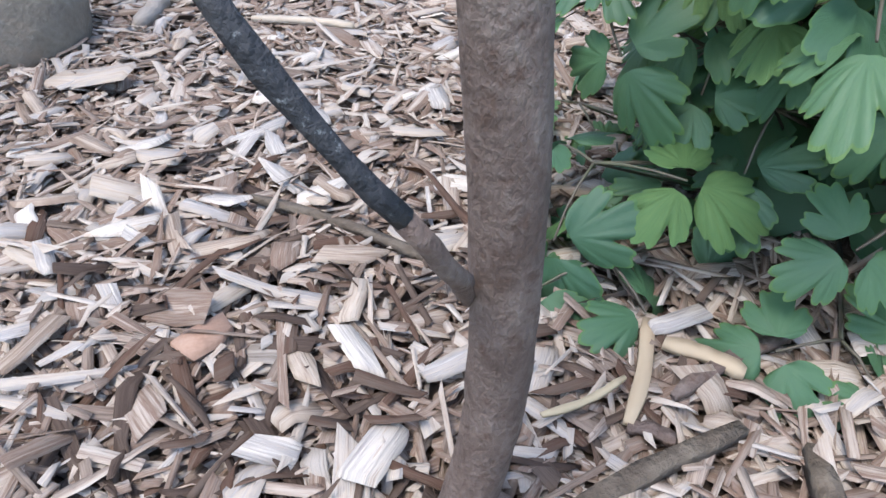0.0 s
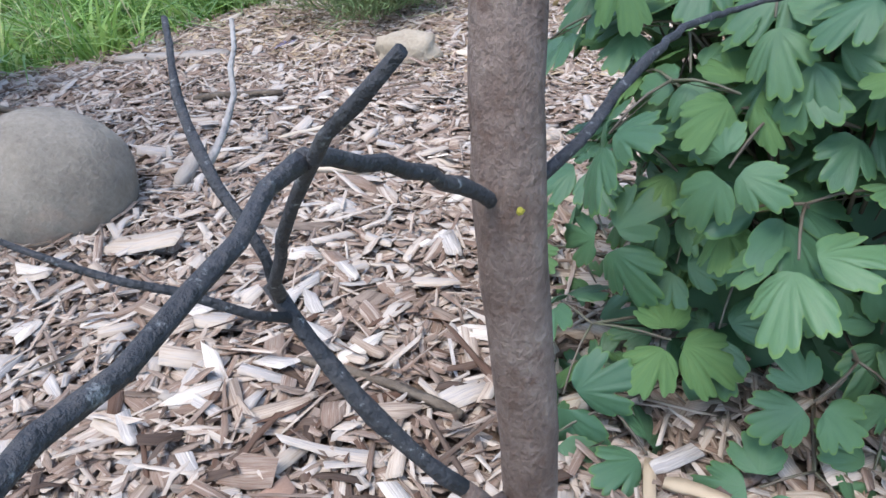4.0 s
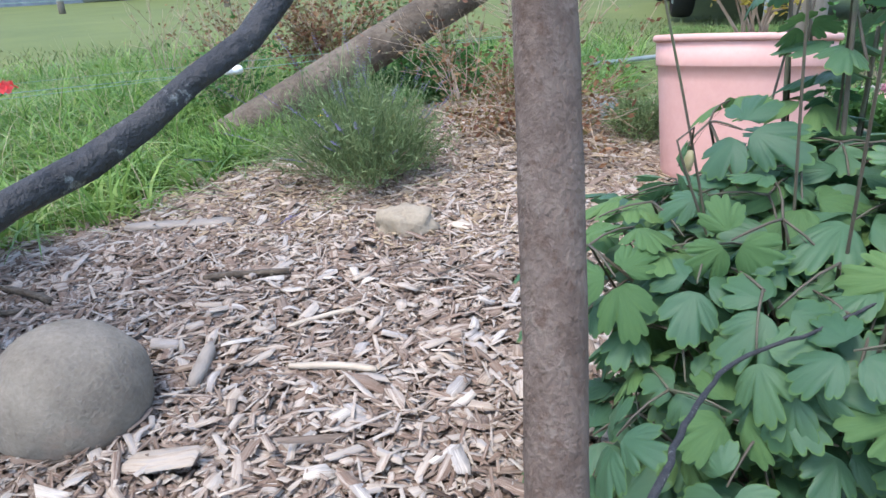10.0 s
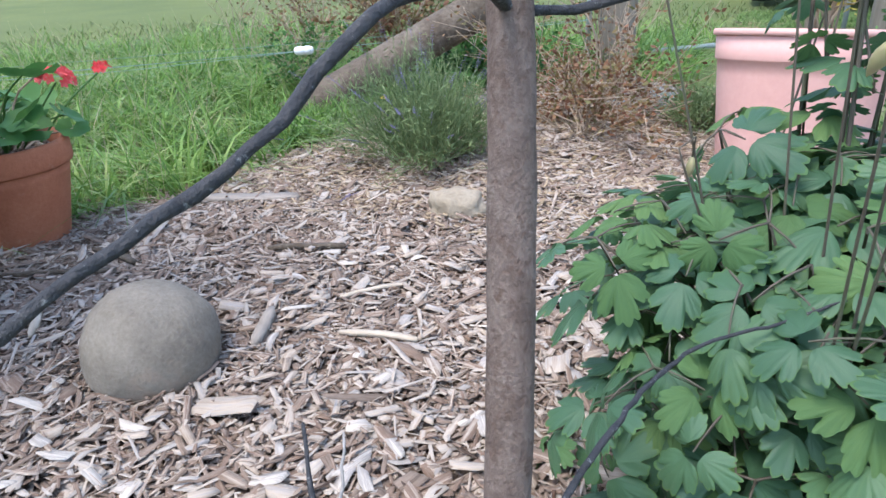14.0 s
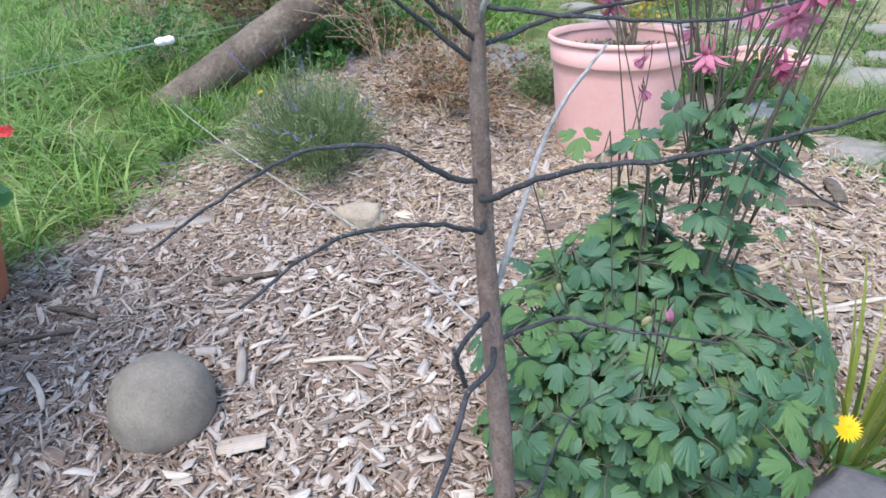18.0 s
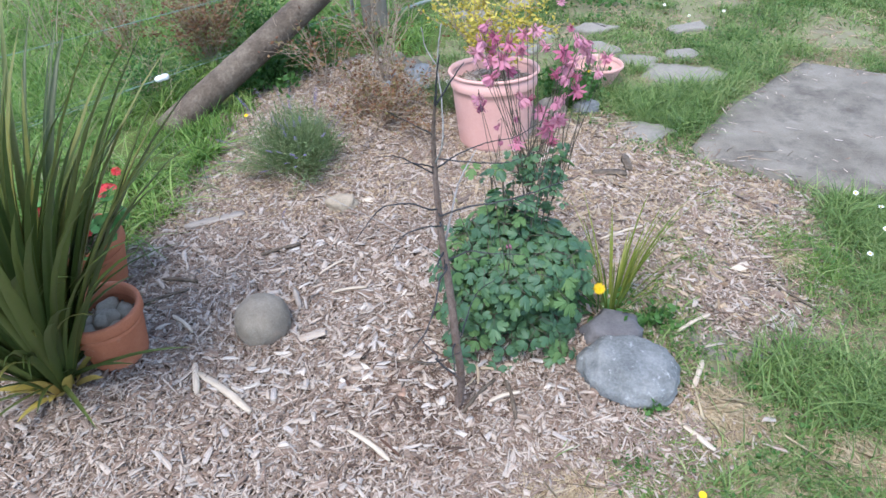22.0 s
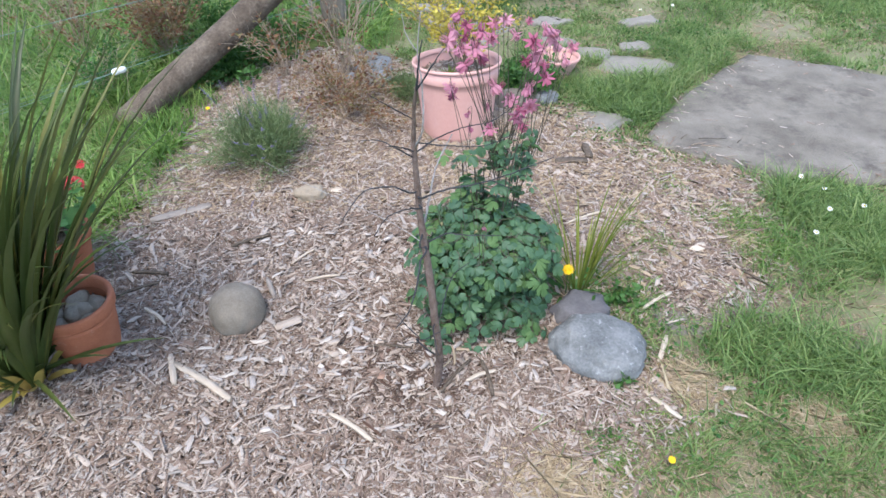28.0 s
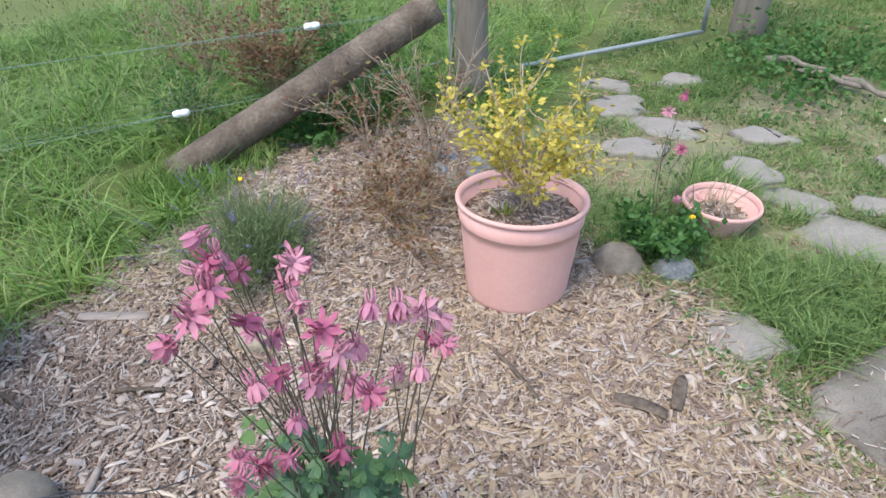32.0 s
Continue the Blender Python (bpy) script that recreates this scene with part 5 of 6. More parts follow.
twiggy("weed_clump", "green and bronze weeds at the low end of the log", "weeds", (-1.62, 2.22, 0.0), 60, 18, 0.34, 0.24, 700, 0.026, M["dry_stem"], M["weed"], 0.002, 0.7, 0.5, 0.3)
twiggy("golden_shrub", "small shrub with bright golden leaves in the pot", "shrub", (0.225, 1.63, 0.285), 48, 15, 0.50, 0.26, 2100, 0.021, M["dry_stem"], M["gold_leaf"], 0.0045, 0.5, 0.55, 0.5)
twiggy("weed_clump", "leafy dark green weeds beside the pink pot", "weeds", (0.60, 1.96, 0.0), 49, 14, 0.20, 0.17, 900, 0.030, M["weed"], M["weed"], 0.002, 0.9, 0.7, 0.2)
twiggy("weed_clump", "green weeds between the log and the bed", "weeds", (-0.85, 2.55, 0.0), 50, 16, 0.20, 0.26, 900, 0.034, M["weed"], M["weed"], 0.002, 0.9, 0.6, 0.2)
twiggy("weed_clump", "small green weed growing against the slate stone", "weeds", (0.63, 0.36, 0.0), 51, 7, 0.08, 0.09, 160, 0.03, M["weed"], M["weed"], 0.0015, 0.9, 0.6, 0.2)
twiggy("weed_sprig", "tiny green weed sprig in front of the boulder", "weeds", (0.565, -0.018, 0.0), 52, 6, 0.055, 0.035, 60, 0.020, M["weed"], M["weed"], 0.001, 1.0, 0.6, 0.3)
twiggy("weed_sprig", "small green weeds coming up through straw and mulch", "weeds", (0.454, -0.168, 0.0), 61, 7, 0.04, 0.06, 60, 0.013, M["weed"], M["weed"], 0.001, 1.0, 0.6, 0.3)
twiggy("weed_clump", "low leafy green weeds below the gate post", "weeds", (1.15, 3.75, 0.0), 53, 34, 0.06, 0.6, 1800, 0.032, M["weed"], M["weed"], 0.0015, 0.5, 0.7, 0.2)

# second columbine beyond the pot, with a few flowers
cb2 = twiggy("columbine_seedling", "slender columbine with a few pink flowers beyond the pot", "flowering plant", (0.58, 2.06, 0.0), 54, 5, 0.52, 0.09, 60, 0.022, M["stem"], M["weed"], 0.002)
for k, p in enumerate([(0.02, 0.05, 0.52), (-0.02, 0.0, 0.48), (0.04, 0.02, 0.34), (0.06, -0.02, 0.16)]):
    fl = part("flower", FLOWERS[k], None, cb2)
    fl.matrix_basis = pose(*p, 20 * k, 10, 0)


def calendula(loc, h, seed):
    ob = thing("yellow_flower", "small yellow daisy-like flower on a thin stem", "flower", loc, 0, "yellow flowers")
    part("stem", tube([(0, 0, 0), (0.006, 0.0, h * 0.5), (0, 0, h)], 0.0014, 0.001, 5, 6), M["weed"], ob)
    shapes = []
    for k in range(16):
        a = 2 * math.pi * k / 16
        o, s = np.array([math.cos(a), math.sin(a), 0.12]), np.array([-math.sin(a), math.cos(a), 0])
        shapes.append((np.array([[0, 0, 0], o * 0.007 - s * 0.0022, o * 0.0115, o * 0.007 + s * 0.0022]), np.array([[0, 1, 2, 3]])))
    part("petals", merge(shapes), M["dandelion"], ob, "", False).matrix_basis = pose(0, 0, h, 20, 0, 0)
    return ob


for n, (x, y, h) in enumerate([(-0.99, 1.74, 0.10), (-0.78, 2.42, 0.30), (0.618, -0.284, 0.03), (0.70, 1.95, 0.16)]):
    calendula((x, y, 0), h, n)

# ---- geranium in the second terracotta pot ----
ger = thing("geranium", "red-flowered geranium with rounded green leaves", "flowering plant", (-1.292, 0.645, 0.19))
rg = np.random.default_rng(9)


def round_leaf(seed, size):
    bm = bmesh.new()
    c = bm.verts.new((0, 0, 0))
    rings = []
    for q in (0.5, 1.0):
        rings.append([bm.verts.new((size * q * (1 + 0.07 * math.cos(7 * a)) * math.sin(a), size * q * (1 + 0.07 * math.cos(7 * a)) * -math.cos(a), size * (0.16 * q * q + 0.05 * q * math.cos(5 * a + seed))))
                      for a in np.linspace(0.25, 2 * math.pi - 0.25, 22)])
    for k in range(21):
        bm.faces.new((c, rings[0][k], rings[0][k + 1]))
        bm.faces.new((rings[0][k], rings[1][k], rings[1][k + 1], rings[0][k + 1]))
    me = bpy.data.meshes.new("leaf")
    bm.to_mesh(me)
    bm.free()
    me.materials.append(M["ger_leaf"])
    return smooth(me)


GL = [round_leaf(k, 0.032 + 0.004 * k) for k in range(3)]
for k in range(34):
    a, r = rg.uniform(0, 2 * np.pi), 0.15 * math.sqrt(rg.uniform(0.05, 1))
    p = Vector((r * math.cos(a), r * math.sin(a), rg.uniform(0.02, 0.17)))
    part("stem", tube([(p.x * 0.2, p.y * 0.2, 0), (p.x * 0.5, p.y * 0.5, p.z * 0.7), tuple(p)], 0.003, 0.0016, 6, 7), M["dry_stem"] if k % 3 == 0 else M["weed"], ger)
    lf = part("leaf", GL[k % 3], None, ger)
    lf.matrix_basis = Matrix.Translation(p) @ pose(0, 0, 0, rg.uniform(-45, 30), rg.uniform(-40, 40), rg.uniform(0, 360))


def floret_mesh(size, seed):
    rng = np.random.default_rng(seed)
    shapes = []
    for k in range(5):
        a = k * 1.257
        o, s = np.array([math.cos(a), math.sin(a), 0.35]), np.array([-math.sin(a), math.cos(a), 0])
        shapes.append((np.array([[0, 0, 0], o * size * 0.6 - s * size * 0.4, o * size * 1.1, o * size * 0.6 + s * size * 0.4]), np.array([[0, 1, 2, 3]])))
    me = quick_mesh("floret", *merge(shapes))
    me.materials.append(M["ger_fl"])
    return me


FLORET = floret_mesh(0.012, 1)
for x, y, z, n, r in ((0.095, 0.10, 0.135, 30, 0.034), (0.075, 0.235, 0.14, 8, 0.012), (-0.02, -0.12, 0.20, 20, 0.024), (0.09, -0.08, 0.09, 5, 0.010)):
    part("stem", tube([(x * 0.3, y * 0.3, 0), (x * 0.8, y * 0.6, z * 0.6), (x, y, z)], 0.0026, 0.0018, 6, 8), M["weed"], ger)
    for k in range(n):
        d = Vector(rg.normal(size=3)).normalized()
        d.z = abs(d.z) * 0.8
        fl = part("floret", FLORET, None, ger)
        fl.matrix_basis = Matrix.Translation(Vector((x, y, z)) + d * r) @ d.to_track_quat("Z", "Y").to_matrix().to_4x4() @ Matrix.Scale(rg.uniform(0.8, 1.2), 4)

# ---- dry stalks in the pink bowl, a small green sprout in the pot ----
for k in range(9):
    a = rg.uniform(0, 6.28)
    p = (0.80 + 0.05 * math.cos(a), 2.15 + 0.03 * math.sin(a), 0.075)
    solid("dry_stalk", tube([(0, 0, 0), (0.03 * math.cos(a), 0.02, 0.04), (0.05 * math.cos(a) + 0.03, 0.03 * math.sin(a), 0.08 + 0.03 * (k % 3))], 0.004, 0.0015, 6, 8), M["dry_stem"],
          "dry brown plant stalk standing in the pink bowl", "dry stalk", p, 20 * k, "dry stalks in the bowl")
strap_plant("sprout", "pale green sprout in the pink pot's soil", "plant", (0.17, 1.56, 0.29), 12, (0.03, 0.07), (0.006, 0.010), (5, 50), M["sedge"], 61, (5, 30), 0.2, 0.006)


# ---- fence wires, insulators and gate ----
def insulator(loc, rz):
    ob = thing("fence_insulator", "white ribbed porcelain fence insulator on the wire", "insulator", loc, 0, "fence insulators")
    prof = [(0.0, -0.026), (0.006, -0.0255), (0.0095, -0.022), (0.0115, -0.015), (0.0122, -0.006), (0.0105, -0.003), (0.0105, 0.003), (0.0122, 0.006), (0.0115, 0.015), (0.0095, 0.022), (0.006, 0.0255), (0.0, 0.026)]
    body = part("body", lathe(prof, 20), M["white"], ob)
    body.matrix_basis = pose(0, 0, 0, 0, 90, rz) @ Matrix.Scale(1.4, 4)
    part("wire_loop", tube([(-0.03, 0, 0.0), (-0.012, 0.016, 0.004), (0.012, 0.016, 0.004), (0.03, 0, 0.0)], 0.0014, 0.0014, 6, 10), M["wire"], ob, "twisted wire loop")
    return ob


WIRE_A = [(-4.2, -0.55, 0.22), (-2.7, 0.85, 0.20), (-1.451, 1.98, 0.205), (-0.45, 2.86, 0.24)]
WIRE_B = [(-4.4, -0.35, 0.52), (-2.7, 1.10, 0.47), (-1.03, 2.46, 0.468), (-0.45, 2.90, 0.46)]
WIRE_C = [(-4.4, -0.2, 0.85), (-2.6, 1.3, 0.80), (-0.45, 2.92, 0.78)]
for n, w in enumerate((WIRE_A, WIRE_B, WIRE_C)):
    solid("fence_wire", tube(w, 0.0013, 0.0013, 5, 30), M["wire"], "thin green electric fence wire along the paddock", "fence wire", (0, 0, 0), 0, "fence wires")
solid("fence_wire", tube([(-2.5, 1.03, 0.2), (-2.0, 1.48, 0.185), (-1.451, 1.98, 0.203)], 0.0011, 0.0011, 5, 16), M["wire"], "loose green wire hanging below the fence line", "fence wire", (0, 0, 0), 0, "fence wires")
insulator((-1.451, 1.98, 0.205), 42)
insulator((-1.03, 2.46, 0.468), 42)
part("standard", tube([(-2.72, 0.84, -0.05), (-2.72, 0.84, 1.0)], 0.008, 0.008, 8, 4), M["post"], tagged(new("fence_standard"), "thin steel fence standard in long grass", "fence post"))

gate = thing("metal_gate", "galvanised tube farm gate standing half open", "gate", (0, 0, 0))
GA, GB = Vector((-0.60, 3.03, 0)), Vector((0.545, 4.10, 0))
for z in (0.04, 0.53, 0.95):
    part("rail", tube([(GA.x, GA.y, z), (GB.x, GB.y, z)], 0.013, 0.013, 12, 6), M["galv"], gate)
for q in (GA, GB):
    part("stile", tube([(q.x, q.y, 0.037), (q.x, q.y, 0.963)], 0.013, 0.013, 12, 6), M["galv"], gate)
part("hinge", tube([(0.545, 4.10, 0.8), (0.70, 4.20, 0.8)], 0.012, 0.012, 8, 3), M["galv"], gate)

# ---- stones at the strainer post, driftwood ----
rp = np.random.default_rng(77)
for k in range(14):
    sz = rp.uniform(0.03, 0.075)
    x, y = -0.30 + rp.normal(0, 0.14), 2.36 + rp.normal(0, 0.12)
    solid("edge_stone", rock((sz, sz * 0.8, sz * 0.7), 90 + k, 0.22, 3), M["boulder"] if k % 3 else M["slab"], "small blue-grey stone piled by the post", "stone", (x, y, float(height(x, y)) - 0.004), 50 * k, "stones by the post")
for k, (x, y, rz) in enumerate([(1.20, 3.60, -20), (1.36, 3.52, -35), (1.05, 3.75, -10)]):
    solid("driftwood", tube([(-0.16, 0, 0.03), (-0.05, 0.02, 0.045), (0.05, -0.02, 0.04), (0.17, 0.01, 0.025)], 0.020, 0.010, 10, 14, 0.22, rp), M["post"], "twisted weathered piece of old wood in grass", "driftwood", (x, y, 0.0), rz, "old wood")
for k in range(16):
    x, y = 1.75 + rp.normal(0, 0.18), 4.05 + rp.normal(0, 0.2)
    sz = rp.uniform(0.03, 0.06)
    solid("rubble_brick", rock((sz, sz * 0.7, sz * 0.5), 120 + k, 0.2, 2, 0.3), M["terracotta"] if k % 3 == 0 else M["tan"], "broken brown stone in a small rubble heap", "stone", (x, y, 0.0), 30 * k, "rubble heap")

# ---- planks and sticks on the mulch ----


def splinter(length, wide, thick, seed, bend=0.0):
    """A split piece of wood with ragged ends, lying along x on z = 0."""
    rng = np.random.default_rng(seed)
    n = 9
    u = np.linspace(-0.5, 0.5, n)
    v = []
    for k in range(n):
        e = 1 - 0.55 * max(0, abs(u[k]) * 2 - 0.75) * 4 * rng.uniform(0.4, 1)
        w = wide * e * rng.uniform(0.88, 1.08)
        t = thick * rng.uniform(0.8, 1.1)
        y = bend * math.sin((u[k] + 0.5) * 3.1)
        x = u[k] * length + rng.normal(0, length * 0.01)
        v += [(x, y - w / 2, 0), (x, y + w / 2, 0), (x, y + w * 0.44, t), (x, y - w * 0.44, t)]
    f = [[4 * k + a, 4 * k + (a + 1) % 4, 4 * k + 4 + (a + 1) % 4, 4 * k + 4 + a] for k in range(n - 1) for a in range(4)]
    f += [[3, 2, 1, 0], [4 * n - 4, 4 * n - 3, 4 * n - 2, 4 * n - 1]]
    return np.array(v, float), np.array(f)


def flake(name, label, x, y, length, wide, rz, mat, seed):
    rng = np.random.default_rng(seed)
    v, f, uv = chips(rng, np.zeros(1), np.zeros(1), np.zeros(1), np.array([length]), np.array([wide]), np.array([0.004]), 0.1)
    me = quick_mesh(name, v, f, uv)
    return solid(name, me, mat, label, "bark flake", (x, y, float(height(x, y)) + 0.022), rz, "", "", False)


def lay(name, label, cat, a, b, wide, thick, mat, seed, z=0.016, bend=0.0, group=""):
    """Lays a piece between two places of the plan."""
    d = (b[0] - a[0], b[1] - a[1])
    x, y = (a[0] + b[0]) / 2, (a[1] + b[1]) / 2
    return solid(name, splinter(math.hypot(*d), wide, thick, seed, bend), mat, label, cat, (x, y, float(height(x, y)) + z), math.degrees(math.atan2(d[1], d[0])), group, "", False)


lay("plank", "weathered grey split plank lying on the mulch", "plank", (-1.075, 0.955), (-0.855, 1.04), 0.040, 0.012, M["plank"], 1, 0.012)
lay("stick", "pale thick stick lying on the mulch", "stick", (-0.784, 0.159), (-0.594, 0.011), 0.022, 0.014, M["stick"], 2, 0.014, 0.006, "sticks")
lay("stick", "pale split stick lying on the mulch", "stick", (-0.81, 0.20), (-0.772, 0.085), 0.020, 0.012, M["stick"], 3, 0.014, 0.0, "sticks")
lay("stick", "grey rounded stick beside the round stone", "stick", (-0.555, 0.535), (-0.52, 0.442), 0.018, 0.014, M["plank"], 4, 0.014, 0.0, "sticks")
lay("wood_strip", "pale torn strip of wood lying at the grass edge", "wood strip", (0.760, 0.175), (0.700, 0.070), 0.016, 0.006, M["stick"], 5, 0.02)
lay("wood_strip", "pale torn strip of wood on thin grass", "wood strip", (0.62, -0.03), (0.70, -0.14), 0.016, 0.006, M["stick"], 6, 0.012)
M["red_bark"] = material("red_bark", [(0.18, 0.10, 0.065), (0.30, 0.185, 0.125), (0.38, 0.26, 0.19)], 60, 400, 0.9, 0.5, relief=0.001)
flake("bark_flake", "white flake of wood on the mulch", 1.018, 0.588, 0.065, 0.028, -20, M["stick"], 7)
flake("bark_flake", "pale leaf-shaped flake of wood beside the round stone", -0.465, 0.305, 0.085, 0.03, -30, M["chip_piece"], 8)
flake("bark_flake", "pale flake of wood beside the tan stone", -0.35, 1.083, 0.075, 0.026, 10, M["stick"], 9)
flake("bark_flake", "reddish bark flake lying near the sapling", -0.153, 0.058, 0.034, 0.020, -50, M["red_bark"], 10)
flake("bark_flake", "white squared wood chip near the sapling", -0.082, 0.033, 0.024, 0.013, 70, M["chip_piece"], 13)
lay("bark_flake", "brown curled bark piece on the mulch", "bark flake", (0.60, 1.20), (0.74, 1.19), 0.04, 0.008, M["log"], 11, 0.02, 0.01)
lay("bark_flake", "dark upright bark piece on the mulch", "bark flake", (0.76, 1.22), (0.76, 1.34), 0.035, 0.01, M["log"], 12, 0.02)
for k, (a, b, w) in enumerate([((-1.12, 0.47), (-0.93, 0.56), 0.010), ((-0.95, 0.42), (-0.86, 0.34), 0.012), ((-1.05, 0.62), (-0.92, 0.60), 0.012), ((-0.42, 0.52), (-0.30, 0.54), 0.010),
                               ((-0.20, 0.18), (-0.06, 0.16), 0.007), ((-0.48, 0.62), (-0.40, 0.70), 0.008), ((0.02, -0.02), (0.12, 0.10), 0.010), ((0.10, 0.02), (0.19, 0.05), 0.012),
                               ((0.15, 0.10), (0.17, -0.04), 0.012), ((-0.30, -0.06), (-0.18, -0.16), 0.014), ((0.25, 1.25), (0.42, 1.12), 0.012), ((0.55, 0.75), (0.72, 0.82), 0.010),
                               ((1.08, 0.52), (1.20, 0.36), 0.008), ((0.72, 0.30), (0.84, 0.37), 0.012), ((-0.72, 0.74), (-0.58, 0.80), 0.012)]):
    lay("stick", "thin weathered stick lying on the mulch", "stick", a, b, w, w * 0.7, M["stick"] if k % 2 else M["log"], 20 + k, 0.018, 0.006, "sticks")

# ---- grass ----


def grass_patch(name, label, seed, n, box, h, w, keep, lean, mat, segs=2, droop=0.5, clump=0, spread=0.025):
    """Blades over a box of the plan; clump: how many rise and part from one crown."""
    rng = np.random.default_rng(seed)
    az = None
    if clump:
        m = n // clump
        cx, cy, big = rng.uniform(box[0], box[1], m), rng.uniform(box[2], box[3], m), rng.uniform(0.55, 1.35, m)
        own = rng.integers(0, m, n)
        ox, oy = rng.normal(0, spread, n) * big[own], rng.normal(0, spread, n) * big[own]
        x, y, az, size = cx[own] + ox, cy[own] + oy, np.arctan2(oy, ox) + rng.normal(0, 0.5, n), big[own]
    else:
        x, y, size = rng.uniform(box[0], box[1], n), rng.uniform(box[2], box[3], n), np.ones(n)
    k = keep(x, y, rng)
    x, y, size = x[k], y[k], size[k]
    if az is not None:
        az = az[k]
    z = np.where(np.hypot(x, y - 1) < 6, height(x, y), 0.0) - 0.004
    tall = 0.75 + 0.5 * (np.sin(3.1 * x + 1.3 * y) * np.sin(2.3 * y - 1.7 * x) * 0.5 + 0.5)
    hh = rng.uniform(*h, len(x)) * tall * size
    ob = part(name, blades(np.stack([x, y, z], -1), hh, rng.uniform(*w, len(x)), lean, rng, segs, droop, az), mat, None, "", False)
    return tagged(ob, label, "grass", kind="stuff")


def off_stone(x, y):
    ok = poly_signed(SLAB, x, y) < -0.005
    for sx, sy, a, b, rz in STEPS:
        c, s = math.cos(radians(rz)), math.sin(radians(rz))
        dx, dy = (x - sx) * c + (y - sy) * s, -(x - sx) * s + (y - sy) * c
        ok &= (dx / a) ** 2 + (dy / b) ** 2 > 0.72
    return ok


def left_side(x, y):
    """The paddock side of the bed."""
    return (x < -1.0) | (y > 2.45 + 0.9 * (x + 0.4)) & (x < 0.0)


def keep_long(x, y, rng):
    s = poly_signed(BED, x, y) + rng.normal(0, 0.025, len(x))
    return (s < -0.0) & (np.hypot((x + 1.5) / 1.1, y - 2.2) + rng.normal(0, 0.25, len(x)) < 2.0) & left_side(x, y) & (y > 0.25 - 0.3 * (x + 1.2)) & (poly_signed([(-1.85, 1.62), (-1.35, 1.42), (-0.3, 2.7), (-0.6, 2.9)], x, y) < 0.0)


BARE = [(0.96, 0.30, 0.16), (0.75, -0.01, 0.11), (1.07, 0.10, 0.06), (1.14, -0.17, 0.11), (0.29, -0.30, 0.15), (1.5, -0.35, 0.16), (1.2, 0.62, 0.08), (1.75, 0.25, 0.10), (1.05, -0.52, 0.12), (1.9, -0.1, 0.15)]


def bare(x, y, rng):
    """Where the turf has worn away to soil and straw."""
    ok = np.ones(len(x), bool)
    for bx, by, br in BARE:
        ok &= np.hypot(x - bx, (y - by) * 1.3) + rng.normal(0, 0.035, len(x)) > br
    return np.where(ok, 1.0, 0.06)


def keep_lawn(x, y, rng):
    s = poly_signed(BED, x, y) + rng.normal(0, 0.05, len(x)) - 0.05 * np.sin(9 * x + 5 * y)
    patch = np.sin(2.9 * x + 0.5) * np.sin(3.7 * y + 1.1) + 0.6 * np.sin(7.1 * x - 4.3 * y) + 0.4 * np.sin(11 * y + 6 * x)
    near_steps = (x > 0) & (x < 1.7) & (y > 2.1) & (y < 3.7)
    ok = rng.uniform(0, 1, len(x)) < np.clip(0.57 + 0.6 * patch - 0.08 * near_steps, 0.06, 1) * bare(x, y, rng)
    return (s < 0) & ~left_side(x, y) & off_stone(x, y) & ok


grass_patch("long_grass", "long lush green grass along the paddock fence", 101, 62000, (-3.6, -0.1, 0.2, 4.4), (0.09, 0.25), (0.0045, 0.012), keep_long, 1.5, M["grass"], 4, 1.15, 30, 0.03)
grass_patch("lawn_grass", "short patchy green lawn grass", 102, 120000, (0.1, 2.4, -0.8, 2.5), (0.03, 0.095), (0.0030, 0.0068), keep_lawn, 1.3, M["lawn"], 2, 0.9, 34, 0.022)
grass_patch("lawn_grass", "short weedy grass round the stepping stones", 109, 135000, (-0.1, 3.4, 2.4, 5.6), (0.03, 0.08), (0.0036, 0.0075), keep_lawn, 1.2, M["lawn"], 2, 0.9, 30, 0.03)
grass_patch("lawn_grass", "short grass under the walker's side of the bed", 103, 52000, (-3.6, 4.6, -4.2, -0.7), (0.03, 0.08), (0.005, 0.010), lambda x, y, r: (poly_signed(BED, x, y) < 0) & (np.hypot(x - 0.6, y + 0.6) + r.normal(0, 0.35, len(x)) < 3.4), 1.3, M["lawn"], 2, 0.9, 26, 0.035)
grass_patch("lawn_grass", "short grass beyond the paving slab", 111, 36000, (2.3, 4.8, -0.9, 5.4), (0.03, 0.08), (0.005, 0.010), lambda x, y, r: off_stone(x, y) & (np.hypot(x - 1.3, y - 1.8) + r.normal(0, 0.3, len(x)) < 3.2), 1.3, M["lawn"], 2, 0.9, 26, 0.035)
grass_patch("paddock_grass", "mown green paddock grass", 104, 90000, (-14, 8, 2.2, 14), (0.025, 0.065), (0.006, 0.014),
            lambda x, y, r: (poly_signed(BED, x, y) < -0.2) & ~((x > -0.2) & (y < 4.6)) & (r.uniform(0, 1, len(x)) < np.clip(9 / (np.hypot(x, y) ** 1.3), 0, 1) * np.clip(7 - np.hypot(x, y), 0, 1)), 0.8, M["paddock_grass"], 2, 0.6)


def tuft_keep(spots):
    def keep(x, y, rng):
        ok = np.zeros(len(x), bool)
        for sx, sy, r in spots:
            ok |= np.hypot(x - sx, y - sy) + rng.normal(0, 0.03, len(x)) < r
        return ok & off_stone(x, y)
    return keep


